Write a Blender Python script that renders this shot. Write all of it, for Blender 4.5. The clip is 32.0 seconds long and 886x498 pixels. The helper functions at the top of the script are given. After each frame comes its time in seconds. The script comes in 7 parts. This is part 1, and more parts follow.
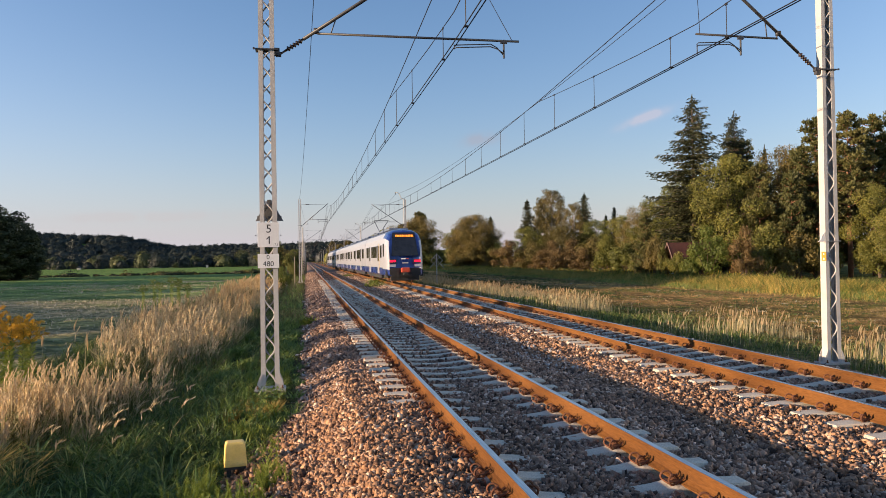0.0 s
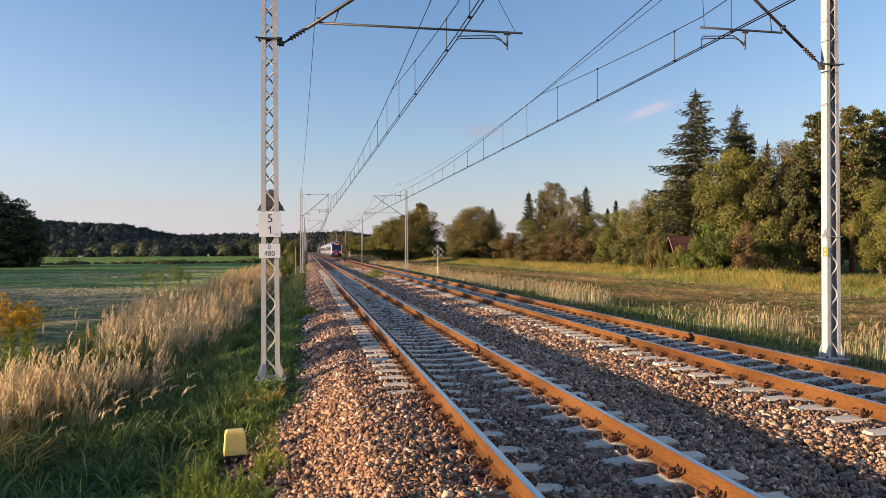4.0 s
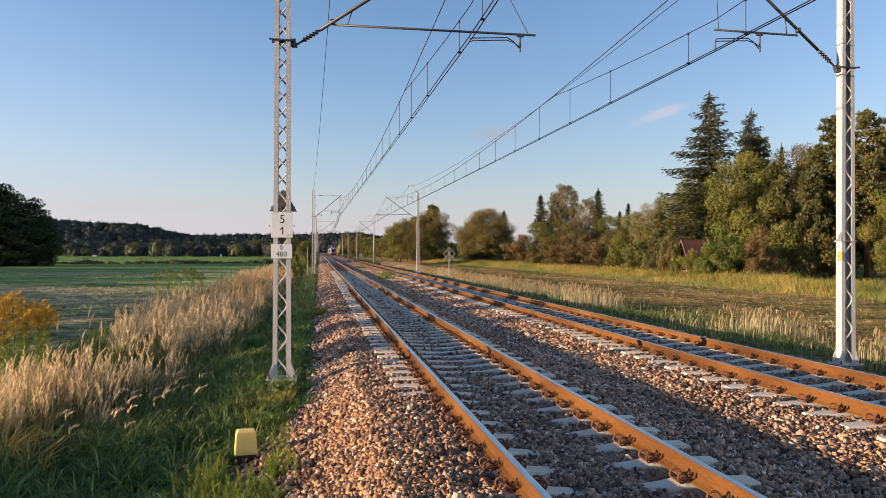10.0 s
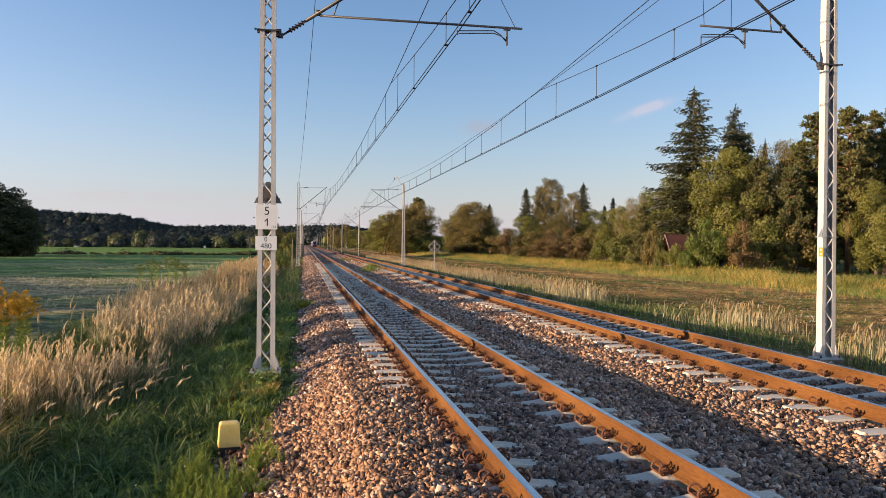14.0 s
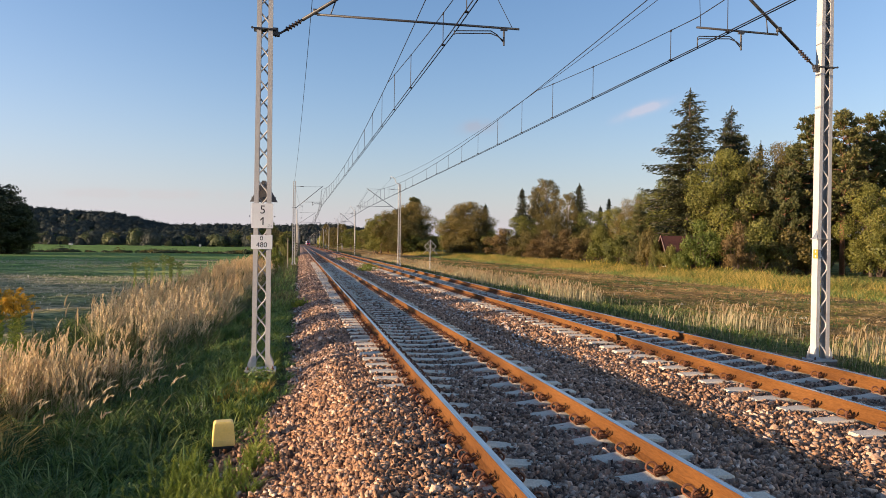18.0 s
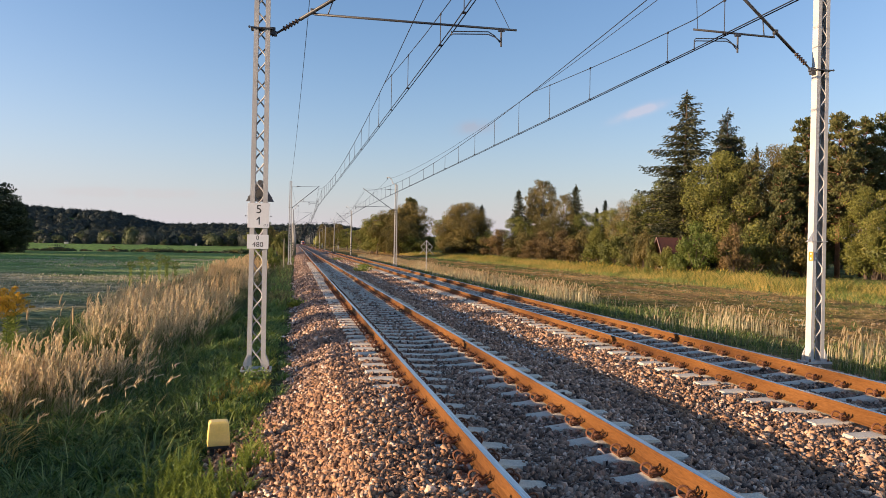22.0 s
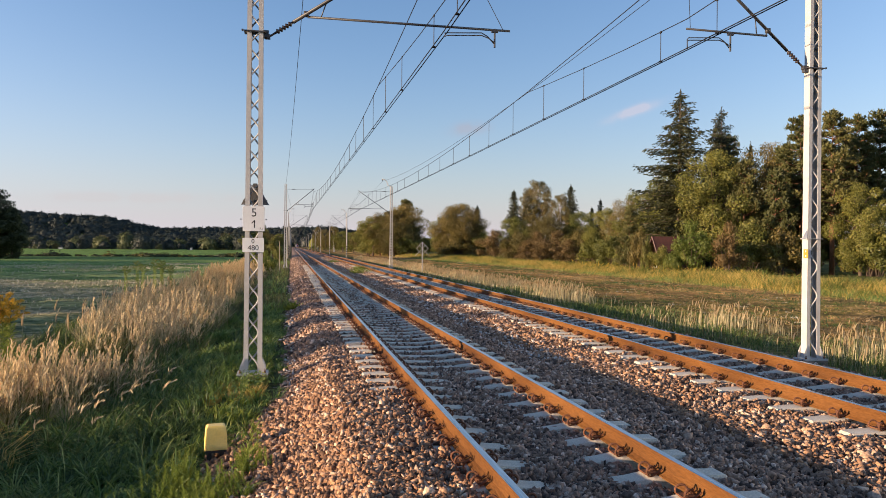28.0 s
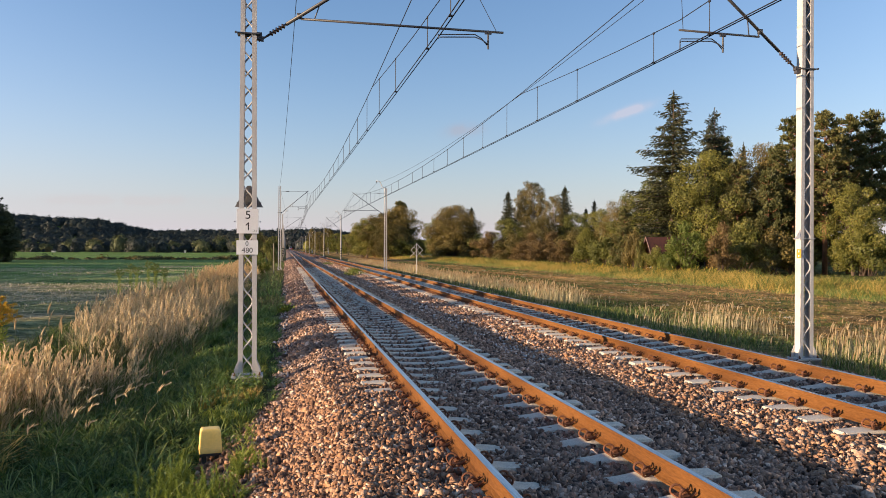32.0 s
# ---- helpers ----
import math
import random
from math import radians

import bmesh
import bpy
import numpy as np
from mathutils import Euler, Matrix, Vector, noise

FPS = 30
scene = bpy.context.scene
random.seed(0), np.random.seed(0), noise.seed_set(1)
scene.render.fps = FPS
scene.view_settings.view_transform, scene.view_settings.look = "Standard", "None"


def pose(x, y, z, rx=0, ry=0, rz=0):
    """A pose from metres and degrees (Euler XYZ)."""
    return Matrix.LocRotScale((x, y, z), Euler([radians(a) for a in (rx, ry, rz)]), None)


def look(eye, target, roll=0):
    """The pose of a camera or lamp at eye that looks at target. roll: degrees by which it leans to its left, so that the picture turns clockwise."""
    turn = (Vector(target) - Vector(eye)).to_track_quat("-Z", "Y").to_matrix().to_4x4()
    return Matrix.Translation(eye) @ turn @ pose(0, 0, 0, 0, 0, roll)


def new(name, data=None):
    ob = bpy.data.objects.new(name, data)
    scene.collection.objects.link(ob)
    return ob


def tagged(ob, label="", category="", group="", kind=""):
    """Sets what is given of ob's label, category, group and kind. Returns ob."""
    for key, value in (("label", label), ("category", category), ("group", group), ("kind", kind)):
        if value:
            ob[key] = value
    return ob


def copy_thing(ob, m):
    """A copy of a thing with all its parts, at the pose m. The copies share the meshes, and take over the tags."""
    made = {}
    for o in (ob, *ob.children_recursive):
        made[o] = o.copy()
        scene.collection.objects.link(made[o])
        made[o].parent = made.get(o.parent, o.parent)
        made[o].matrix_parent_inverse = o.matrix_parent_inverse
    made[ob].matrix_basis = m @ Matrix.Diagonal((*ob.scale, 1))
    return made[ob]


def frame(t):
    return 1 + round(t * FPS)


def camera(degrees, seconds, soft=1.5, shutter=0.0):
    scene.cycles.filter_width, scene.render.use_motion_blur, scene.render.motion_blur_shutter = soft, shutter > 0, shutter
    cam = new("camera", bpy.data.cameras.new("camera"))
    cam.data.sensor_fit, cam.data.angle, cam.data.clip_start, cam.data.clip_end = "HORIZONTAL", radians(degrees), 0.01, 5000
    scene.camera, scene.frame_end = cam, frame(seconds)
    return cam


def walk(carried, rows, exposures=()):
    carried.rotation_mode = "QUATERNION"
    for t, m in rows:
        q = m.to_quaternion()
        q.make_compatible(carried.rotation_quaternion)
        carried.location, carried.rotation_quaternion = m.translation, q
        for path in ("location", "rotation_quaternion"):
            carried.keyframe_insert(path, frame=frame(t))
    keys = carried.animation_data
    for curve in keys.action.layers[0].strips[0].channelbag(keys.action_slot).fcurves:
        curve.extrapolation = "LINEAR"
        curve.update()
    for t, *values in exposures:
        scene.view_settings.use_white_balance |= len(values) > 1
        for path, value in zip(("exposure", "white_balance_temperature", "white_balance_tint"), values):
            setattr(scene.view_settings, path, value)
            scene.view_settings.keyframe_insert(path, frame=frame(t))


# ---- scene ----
EYE = (-2.352, 0.0, 1.734)      # over the ballast's left shoulder; z = 0 is the rail head
TRACK_2 = 4.69                  # centre of the second track; the first lies on x = 0
GAUGE = 1.507                   # between the rails' middles
MAST_Y, SPAN = 12.6, 62.0       # first pair of masts ahead, and the span
SUN_EL, SUN_ROT = 7.7, 99.2     # degrees


def aim(yaw, pitch, roll):
    """The camera's pose: yaw to the right of the track's line, pitch upwards, lean to its left, in degrees."""
    a, b = radians(yaw), radians(pitch)
    e = Vector(EYE)
    return look(e, e + Vector((math.sin(a) * math.cos(b), math.cos(a) * math.cos(b), math.sin(b))), roll)


cam = camera(62.24, 32.0, soft=0.35)
walk(cam, [
    (0, aim(10.539, 0.777, -0.892)),
    (0.5, aim(10.531, 0.798, -0.861)),
    (1, aim(10.413, 0.786, -0.595)),
    (1.5, aim(10.311, 0.600, -0.599)),
    (2, aim(10.356, 0.325, -0.578)),
    (2.5, aim(10.869, 0.161, -0.478)),
    (3, aim(10.739, 0.108, -0.415)),
    (3.5, aim(10.572, 0.108, -0.344)),
    (5.5, aim(10.076, 0.188, -0.325)),
    (6, aim(9.937, 0.313, -0.380)),
    (6.5, aim(9.868, 0.341, -0.284)),
    (7, aim(9.765, 0.353, -0.250)),
    (7.5, aim(9.671, 0.400, -0.235)),
    (8, aim(9.538, 0.363, -0.231)),
    (8.5, aim(9.465, 0.329, -0.197)),
    (9, aim(9.502, 0.245, -0.051)),
    (9.5, aim(9.538, 0.250, 0.034)),
    (10, aim(9.552, 0.257, 0.098)),
    (10.5, aim(9.688, 0.137, 0.172)),
    (11, aim(9.818, 0.131, 0.257)),
    (11.5, aim(10.002, 0.068, 0.325)),
    (12, aim(10.236, -0.006, 0.359)),
    (12.5, aim(10.349, -0.075, 0.359)),
    (13, aim(10.483, -0.154, 0.467)),
    (13.5, aim(10.544, -0.225, 0.508)),
    (14, aim(10.704, -0.282, 0.494)),
    (14.5, aim(10.865, -0.295, 0.579)),
    (16.5, aim(11.044, -0.409, 0.710)),
    (17, aim(11.045, -0.412, 0.697)),
    (17.5, aim(11.039, -0.338, 0.755)),
    (18, aim(11.032, -0.291, 0.822)),
    (18.5, aim(11.025, -0.248, 0.808)),
    (19, aim(11.088, -0.260, 0.865)),
    (19.5, aim(11.126, -0.255, 0.893)),
    (20, aim(11.143, -0.259, 0.944)),
    (20.5, aim(11.195, -0.253, 0.993)),
    (21, aim(11.238, -0.256, 1.041)),
    (21.5, aim(11.261, -0.251, 1.102)),
    (22, aim(11.320, -0.245, 1.097)),
    (22.5, aim(11.369, -0.265, 1.088)),
    (23, aim(11.374, -0.313, 1.099)),
    (23.5, aim(11.333, -0.448, 1.116)),
    (24, aim(11.318, -0.478, 1.103)),
    (24.5, aim(11.371, -0.534, 1.104)),
    (25, aim(11.427, -0.495, 1.054)),
    (25.5, aim(11.436, -0.465, 0.994)),
    (27.5, aim(11.586, -0.203, 0.502)),
    (28, aim(11.649, -0.132, 0.489)),
    (28.5, aim(11.705, -0.138, 0.465)),
    (29, aim(11.785, -0.127, 0.466)),
    (29.5, aim(11.847, -0.075, 0.350)),
    (30, aim(11.945, -0.057, 0.369)),
    (30.5, aim(11.994, -0.026, 0.356)),
    (31, aim(12.030, -0.008, 0.321)),
    (31.5, aim(12.064, -0.024, 0.274)),
    (32, aim(12.083, -0.007, 0.241)),
], exposures=[(0, 1.05, 5850, 20.5), (0.9, 1.15, 5850, 20.5), (32, 1.15, 5850, 20.5)])

# ---- sky, sun ----
world = bpy.data.worlds.new("world")
scene.world = world
world.use_nodes = True
wn = world.node_tree.nodes
wl = world.node_tree.links
sky = wn.new("ShaderNodeTexSky")
sky.sky_type = "NISHITA"
sky.sun_disc = False
sky.sun_elevation, sky.sun_rotation = radians(SUN_EL), radians(SUN_ROT)
sky.air_density, sky.dust_density, sky.ozone_density = 1.0, 1.3, 2.15
wn["Background"].inputs["Strength"].default_value = 0.117


def small_cloud(colour_in, bearing, height, half_w, half_h, tone, seed, lean=0.45):
    """A thin streak of evening cloud at a bearing to the right of the track's line and a height, in degrees."""
    a, b = radians(bearing), radians(height)
    right, up = (math.cos(a), -math.sin(a), 0), (-math.sin(a) * math.sin(b), -math.cos(a) * math.sin(b), math.cos(b))
    ahead = (math.sin(a) * math.cos(b), math.cos(a) * math.cos(b), math.sin(b))
    tc = wn.new("ShaderNodeTexCoord")

    def dot(v, k, off=0.0):
        d = wn.new("ShaderNodeVectorMath")
        d.operation = "DOT_PRODUCT"
        wl.new(tc.outputs["Generated"], d.inputs[0])
        d.inputs[1].default_value = v
        m = wn.new("ShaderNodeMath")
        m.operation = "MULTIPLY"
        wl.new(d.outputs["Value"], m.inputs[0])
        m.inputs[1].default_value = k
        return m

    def op(kind, p, q):
        m = wn.new("ShaderNodeMath")
        m.operation = kind
        for s, v in zip(m.inputs, (p, q)):
            if isinstance(v, (int, float)):
                s.default_value = v
            else:
                wl.new(v.outputs[0], s)
        return m
    u, w, f = dot(right, 1 / half_w), dot(up, 1 / half_h), dot(ahead, 1.0)
    tilt = op("SUBTRACT", w, op("MULTIPLY", u, lean))
    r2 = op("ADD", op("MULTIPLY", u, u), op("MULTIPLY", tilt, tilt))
    fall = op("POWER", 2.718, op("MULTIPLY", r2, -1.0))
    nz = wn.new("ShaderNodeTexNoise")
    nz.noise_dimensions = "4D"
    nz.inputs["Scale"].default_value, nz.inputs["Detail"].default_value, nz.inputs["W"].default_value = 26.0, 5, seed
    wl.new(tc.outputs["Generated"], nz.inputs["Vector"])
    soft = op("MULTIPLY", op("MULTIPLY", fall, op("GREATER_THAN", f, 0.0)), op("MULTIPLY", op("MAXIMUM", op("SUBTRACT", nz, 0.36), 0.0), 3.0))
    clip = op("MINIMUM", soft, 0.35)
    mx = wn.new("ShaderNodeMix")
    mx.data_type = "RGBA"
    wl.new(clip.outputs[0], mx.inputs[0])
    wl.new(colour_in, mx.inputs[6])
    mx.inputs[7].default_value = (*tone, 1)
    return mx.outputs[2]




def clear_air(colour_in, tint):
    """The clear evening blue, a little purer than the model's."""
    mx = wn.new("ShaderNodeMix")
    mx.data_type, mx.blend_type = "RGBA", "MULTIPLY"
    mx.inputs[0].default_value = 1.0
    wl.new(colour_in, mx.inputs[6])
    mx.inputs[7].default_value = (*tint, 1)
    return mx.outputs[2]


def horizon_haze(colour_in, tone, depth, more, most):
    """Evening haze that pales the sky towards the horizon, all round, and reaches higher on the sun's side (-x)."""
    tc, sp, k1, k2 = wn.new("ShaderNodeTexCoord"), wn.new("ShaderNodeSeparateXYZ"), wn.new("ShaderNodeMath"), wn.new("ShaderNodeMath")
    wl.new(tc.outputs["Generated"], sp.inputs[0])
    k1.operation, k2.operation = "MULTIPLY", "POWER"
    ab = wn.new("ShaderNodeMath")
    ab.operation = "ABSOLUTE"
    wl.new(sp.outputs[2], ab.inputs[0])
    west = wn.new("ShaderNodeMapRange")
    west.interpolation_type = "SMOOTHSTEP"
    wl.new(sp.outputs[0], west.inputs["Value"])
    for key, v in (("From Min", 0.2), ("From Max", -0.5), ("To Min", -1 / depth), ("To Max", -1 / more)):
        west.inputs[key].default_value = v
    wl.new(ab.outputs[0], k1.inputs[0])
    wl.new(west.outputs[0], k1.inputs[1])
    k2.inputs[0].default_value = 2.718
    wl.new(k1.outputs[0], k2.inputs[1])
    k3 = wn.new("ShaderNodeMath")
    k3.operation = "MULTIPLY"
    wl.new(k2.outputs[0], k3.inputs[0])
    k3.inputs[1].default_value = most
    mx = wn.new("ShaderNodeMix")
    mx.data_type = "RGBA"
    wl.new(k3.outputs[0], mx.inputs[0])
    wl.new(colour_in, mx.inputs[6])
    mx.inputs[7].default_value = (*tone, 1)
    return mx.outputs[2]


sky_colour = clear_air(sky.outputs[0], (0.875, 0.955, 0.975))
sky_colour = horizon_haze(sky_colour, (3.2, 2.9, 2.80), 0.088, 0.15, 0.86)
sky_colour = small_cloud(sky_colour, 26.1, 10.3, 0.027, 0.0055, (3.6, 2.75, 2.3), 1.3, 1.5)
sky_colour = small_cloud(sky_colour, 13.8, 9.2, 0.024, 0.008, (2.0, 1.6, 1.4), 4.1)
sky_colour = small_cloud(sky_colour, -11.0, 3.4, 0.10, 0.006, (2.6, 2.3, 1.95), 7.7)
wl.new(sky_colour, wn["Background"].inputs["Color"])

sun_data = bpy.data.lights.new("sun", "SUN")
sun_data.energy, sun_data.angle, sun_data.color = 5.0, radians(0.53), (1.0, 0.715, 0.385)
sun = new("sun", sun_data)
to_sun = Vector((-math.sin(radians(SUN_ROT)) * math.cos(radians(SUN_EL)),
                 math.cos(radians(SUN_ROT)) * math.cos(radians(SUN_EL)), math.sin(radians(SUN_EL))))
sun.matrix_basis = look(to_sun * 100, (0, 0, 0))


# ---- materials ----
def nodes_of(m):
    m.use_nodes = True
    return m.node_tree.nodes, m.node_tree.links


def ramp_of(n, stops, mode="LINEAR"):
    r = n.new("ShaderNodeValToRGB")
    e = r.color_ramp.elements
    r.color_ramp.interpolation = mode
    while len(e) < len(stops):
        e.new(0.5)
    for k, (p, c) in enumerate(stops):
        e[k].position, e[k].color = p, (*c, 1)
    return r


def surface(name, stops, scale=6.0, rough=0.7, metal=0.0, bump=0.2, grain=60.0, by="noise", stretch=(1, 1, 1), spread=0.5, coat=0.0, spec=0.5, grit=1.0, dusty=0.0):
    """A worn surface: colour stops spread by broad noise (or per object / per piece), finer grain over it, and bump."""
    m = bpy.data.materials.new(name)
    n, l = nodes_of(m)
    b = n["Principled BSDF"]
    tc = n.new("ShaderNodeTexCoord")
    mp = n.new("ShaderNodeMapping")
    mp.inputs["Scale"].default_value = stretch
    l.new(tc.outputs["Object"], mp.inputs[0])
    broad = n.new("ShaderNodeTexNoise")
    broad.inputs["Scale"].default_value, broad.inputs["Detail"].default_value = scale, 5
    l.new(mp.outputs[0], broad.inputs[0])
    fine = n.new("ShaderNodeTexNoise")
    fine.inputs["Scale"].default_value, fine.inputs["Detail"].default_value = grain, 3
    l.new(mp.outputs[0], fine.inputs[0])
    rm = ramp_of(n, stops)
    if by == "noise":
        mr = n.new("ShaderNodeMapRange")
        mr.inputs[1].default_value, mr.inputs[2].default_value = 0.5 - spread / 2, 0.5 + spread / 2
        l.new(broad.outputs[0], mr.inputs[0])
        l.new(mr.outputs[0], rm.inputs[0])
    else:
        src = n.new("ShaderNodeNewGeometry") if by == "island" else n.new("ShaderNodeObjectInfo")
        add = n.new("ShaderNodeMath")
        add.operation = "MULTIPLY_ADD"
        l.new(broad.outputs[0], add.inputs[0])
        add.inputs[1].default_value = 0.5
        off = n.new("ShaderNodeMath")
        off.operation = "SUBTRACT"
        l.new(src.outputs["Random Per Island" if by == "island" else "Random"], off.inputs[0])
        off.inputs[1].default_value = 0.25
        l.new(off.outputs[0], add.inputs[2])
        l.new(add.outputs[0], rm.inputs[0])
    mix = n.new("ShaderNodeMix")
    mix.data_type, mix.blend_type = "RGBA", "MULTIPLY"
    mix.inputs[0].default_value = 1.0
    g = ramp_of(n, [(0.25, (1 - 0.28 * grit,) * 3), (0.75, (1 + 0.2 * grit,) * 3)])
    l.new(fine.outputs[0], g.inputs[0])
    l.new(rm.outputs[0], mix.inputs[6])
    l.new(g.outputs[0], mix.inputs[7])
    l.new(mix.outputs[2], b.inputs["Base Color"])
    rr = n.new("ShaderNodeMapRange")
    rr.inputs[3].default_value, rr.inputs[4].default_value = max(0.02, rough - 0.12), min(1, rough + 0.12)
    l.new(broad.outputs[0], rr.inputs[0])
    l.new(rr.outputs[0], b.inputs["Roughness"])
    b.inputs["Metallic"].default_value = metal
    b.inputs["Diffuse Roughness"].default_value = dusty
    b.inputs["Coat Weight"].default_value = coat
    b.inputs["Specular IOR Level"].default_value = spec
    if bump:
        bp = n.new("ShaderNodeBump")
        bp.inputs["Strength"].default_value, bp.inputs["Distance"].default_value = bump, 0.02
        l.new(fine.outputs[0], bp.inputs["Height"])
        l.new(bp.outputs[0], b.inputs["Normal"])
    return m


def leafy(name, stops, through_light=0.35, scale=0.6, vary=0.45, gloss=0.03):
    """Leaves and blades: colour differs from piece to piece and from plant to plant, and light shines through."""
    m = bpy.data.materials.new(name)
    n, l = nodes_of(m)
    n.remove(n["Principled BSDF"])
    geo, info, tc = n.new("ShaderNodeNewGeometry"), n.new("ShaderNodeObjectInfo"), n.new("ShaderNodeTexCoord")
    noise_n = n.new("ShaderNodeTexNoise")
    noise_n.inputs["Scale"].default_value = scale
    l.new(tc.outputs["Object"], noise_n.inputs[0])
    a = n.new("ShaderNodeMath")
    a.operation = "MULTIPLY_ADD"
    l.new(geo.outputs["Random Per Island"], a.inputs[0])
    a.inputs[1].default_value = vary
    b2 = n.new("ShaderNodeMath")
    b2.operation = "MULTIPLY_ADD"
    l.new(noise_n.outputs[0], b2.inputs[0])
    b2.inputs[1].default_value = 0.7
    b2.inputs[2].default_value = -0.2
    l.new(b2.outputs[0], a.inputs[2])
    c = n.new("ShaderNodeMath")
    c.operation = "MULTIPLY_ADD"
    l.new(info.outputs["Random"], c.inputs[0])
    c.inputs[1].default_value = 0.3
    l.new(a.outputs[0], c.inputs[2])
    rm = ramp_of(n, stops)
    l.new(c.outputs[0], rm.inputs[0])
    d, t, g, mx = (n.new("ShaderNodeBsdfDiffuse"), n.new("ShaderNodeBsdfTranslucent"), n.new("ShaderNodeBsdfGlossy"), n.new("ShaderNodeMixShader"))
    g.inputs["Roughness"].default_value = 0.55
    mx2 = n.new("ShaderNodeMixShader")
    mx.inputs[0].default_value, mx2.inputs[0].default_value = through_light, gloss
    l.new(rm.outputs[0], d.inputs[0])
    l.new(rm.outputs[0], t.inputs[0])
    l.new(d.outputs[0], mx.inputs[1])
    l.new(t.outputs[0], mx.inputs[2])
    l.new(mx.outputs[0], mx2.inputs[1])
    l.new(g.outputs[0], mx2.inputs[2])
    l.new(mx2.outputs[0], n["Material Output"].inputs[0])
    return m


def glow(name, colour, strength):
    m = bpy.data.materials.new(name)
    n, l = nodes_of(m)
    b = n["Principled BSDF"]
    b.inputs["Base Color"].default_value = (*colour, 1)
    b.inputs["Emission Color"].default_value = (*colour, 1)
    b.inputs["Emission Strength"].default_value = strength
    return m


RUST = surface("rusty_steel", [(0.0, (0.070, 0.029, 0.010)), (0.5, (0.160, 0.068, 0.018)), (1.0, (0.246, 0.112, 0.034))], 3, 0.8, 0.0, 0.5, 90, stretch=(1, 0.15, 1), spec=0.15, dusty=1.0)
RUST_DARK = surface("dark_rusty_steel", [(0.0, (0.075, 0.031, 0.015)), (1.0, (0.20, 0.075, 0.030))], 8, 0.8, 0.0, 0.25, 90)
POLISHED = surface("polished_rail_head", [(0.0, (0.56, 0.55, 0.53)), (1.0, (0.76, 0.75, 0.73))], 3, 0.28, 1.0, 0.05, 50, stretch=(1, 0.05, 1))
CONCRETE = surface("sleeper_concrete", [(0.0, (0.420, 0.369, 0.290)), (0.5, (0.620, 0.557, 0.442)), (1.0, (0.740, 0.670, 0.538))], 4, 0.9, 0.0, 0.1, 70, spread=0.7)
# tan of the fresh heap, also used to paint a sunlit strip
STONE = surface("fresh_sunlit_ballast", [(0.0, (0.048, 0.031, 0.023)), (0.2, (0.191, 0.106, 0.065)), (0.38, (0.392, 0.211, 0.108)), (0.52, (0.265, 0.157, 0.099)), (0.72, (0.519, 0.299, 0.160)), (0.88, (0.413, 0.265, 0.176)), (1.0, (0.742, 0.549, 0.387))], 2, 0.9, 0.0, 0.3, 45, by="island", spec=0.3, dusty=0.1, grit=1.6)
PALE_STONE = surface("pale_limestone", [(0.0, (0.38, 0.35, 0.32)), (1.0, (0.72, 0.68, 0.63))], 2, 0.9, 0.0, 0.3, 45, by="island", spec=0.3)
# greyer old stone; part of the shade farther along is in its colour
OLD_SHADED_STONE = surface("old_shaded_ballast", [(0.0, (0.062, 0.043, 0.034)), (0.2, (0.185, 0.118, 0.084)), (0.38, (0.358, 0.218, 0.143)), (0.52, (0.291, 0.191, 0.136)), (0.72, (0.482, 0.306, 0.202)), (0.88, (0.448, 0.315, 0.231)), (1.0, (0.829, 0.630, 0.487))], 2, 0.9, 0.0, 0.3, 45, by="island", spec=0.3, dusty=0.1, grit=1.6)
BED = surface("ballast_bed", [(0.0, (0.056, 0.036, 0.025)), (0.5, (0.190, 0.118, 0.081)), (1.0, (0.370, 0.238, 0.164))], 9, 0.95, 0.0, 1.0, 24, spread=0.35)
FOOTING = surface("footing_concrete", [(0.0, (0.11, 0.09, 0.07)), (1.0, (0.23, 0.19, 0.15))], 5, 0.95, 0.0, 0.2, 60)
GALV = surface("painted_mast_steel", [(0.0, (0.39, 0.37, 0.35)), (0.5, (0.49, 0.47, 0.445)), (1.0, (0.56, 0.54, 0.515))], 3, 0.6, 0.0, 0.05, 40, spread=0.7, grit=0.35)
POLE = surface("pole_concrete", [(0.0, (0.24, 0.23, 0.22)), (1.0, (0.38, 0.365, 0.34))], 3, 0.85, 0.0, 0.1, 40)
TUBE = surface("weathered_dark_steel", [(0.0, (0.030, 0.031, 0.036)), (1.0, (0.075, 0.075, 0.082))], 6, 0.5, 0.2, 0.1, 80)
WIRE = surface("dark_copper_wire", [(0.0, (0.014, 0.014, 0.018)), (1.0, (0.03, 0.03, 0.034))], 5, 0.6, 0.0, 0.0, spec=0.15)
CERAMIC = surface("brown_insulator", [(0.0, (0.022, 0.013, 0.011)), (1.0, (0.042, 0.025, 0.021))], 6, 0.3, 0.0, 0.0)
WHITE = surface("white_plate", [(0.0, (0.70, 0.70, 0.69)), (1.0, (0.82, 0.82, 0.81))], 2, 0.5, 0.0, 0.0, 30, grit=0.15)
BLACK = surface("black_paint", [(0.0, (0.012, 0.012, 0.013)), (1.0, (0.03, 0.03, 0.03))], 5, 0.5, 0.0, 0.0)
GREY_BACK = surface("grey_sign_back", [(0.0, (0.11, 0.11, 0.115)), (1.0, (0.17, 0.17, 0.175))], 6, 0.55, 0.3, 0.05)
YELLOW = surface("yellow_plastic", [(0.0, (0.85, 0.585, 0.13)), (1.0, (0.92, 0.67, 0.22))], 5, 0.5, 0.0, 0.03, 60, grit=0.3)
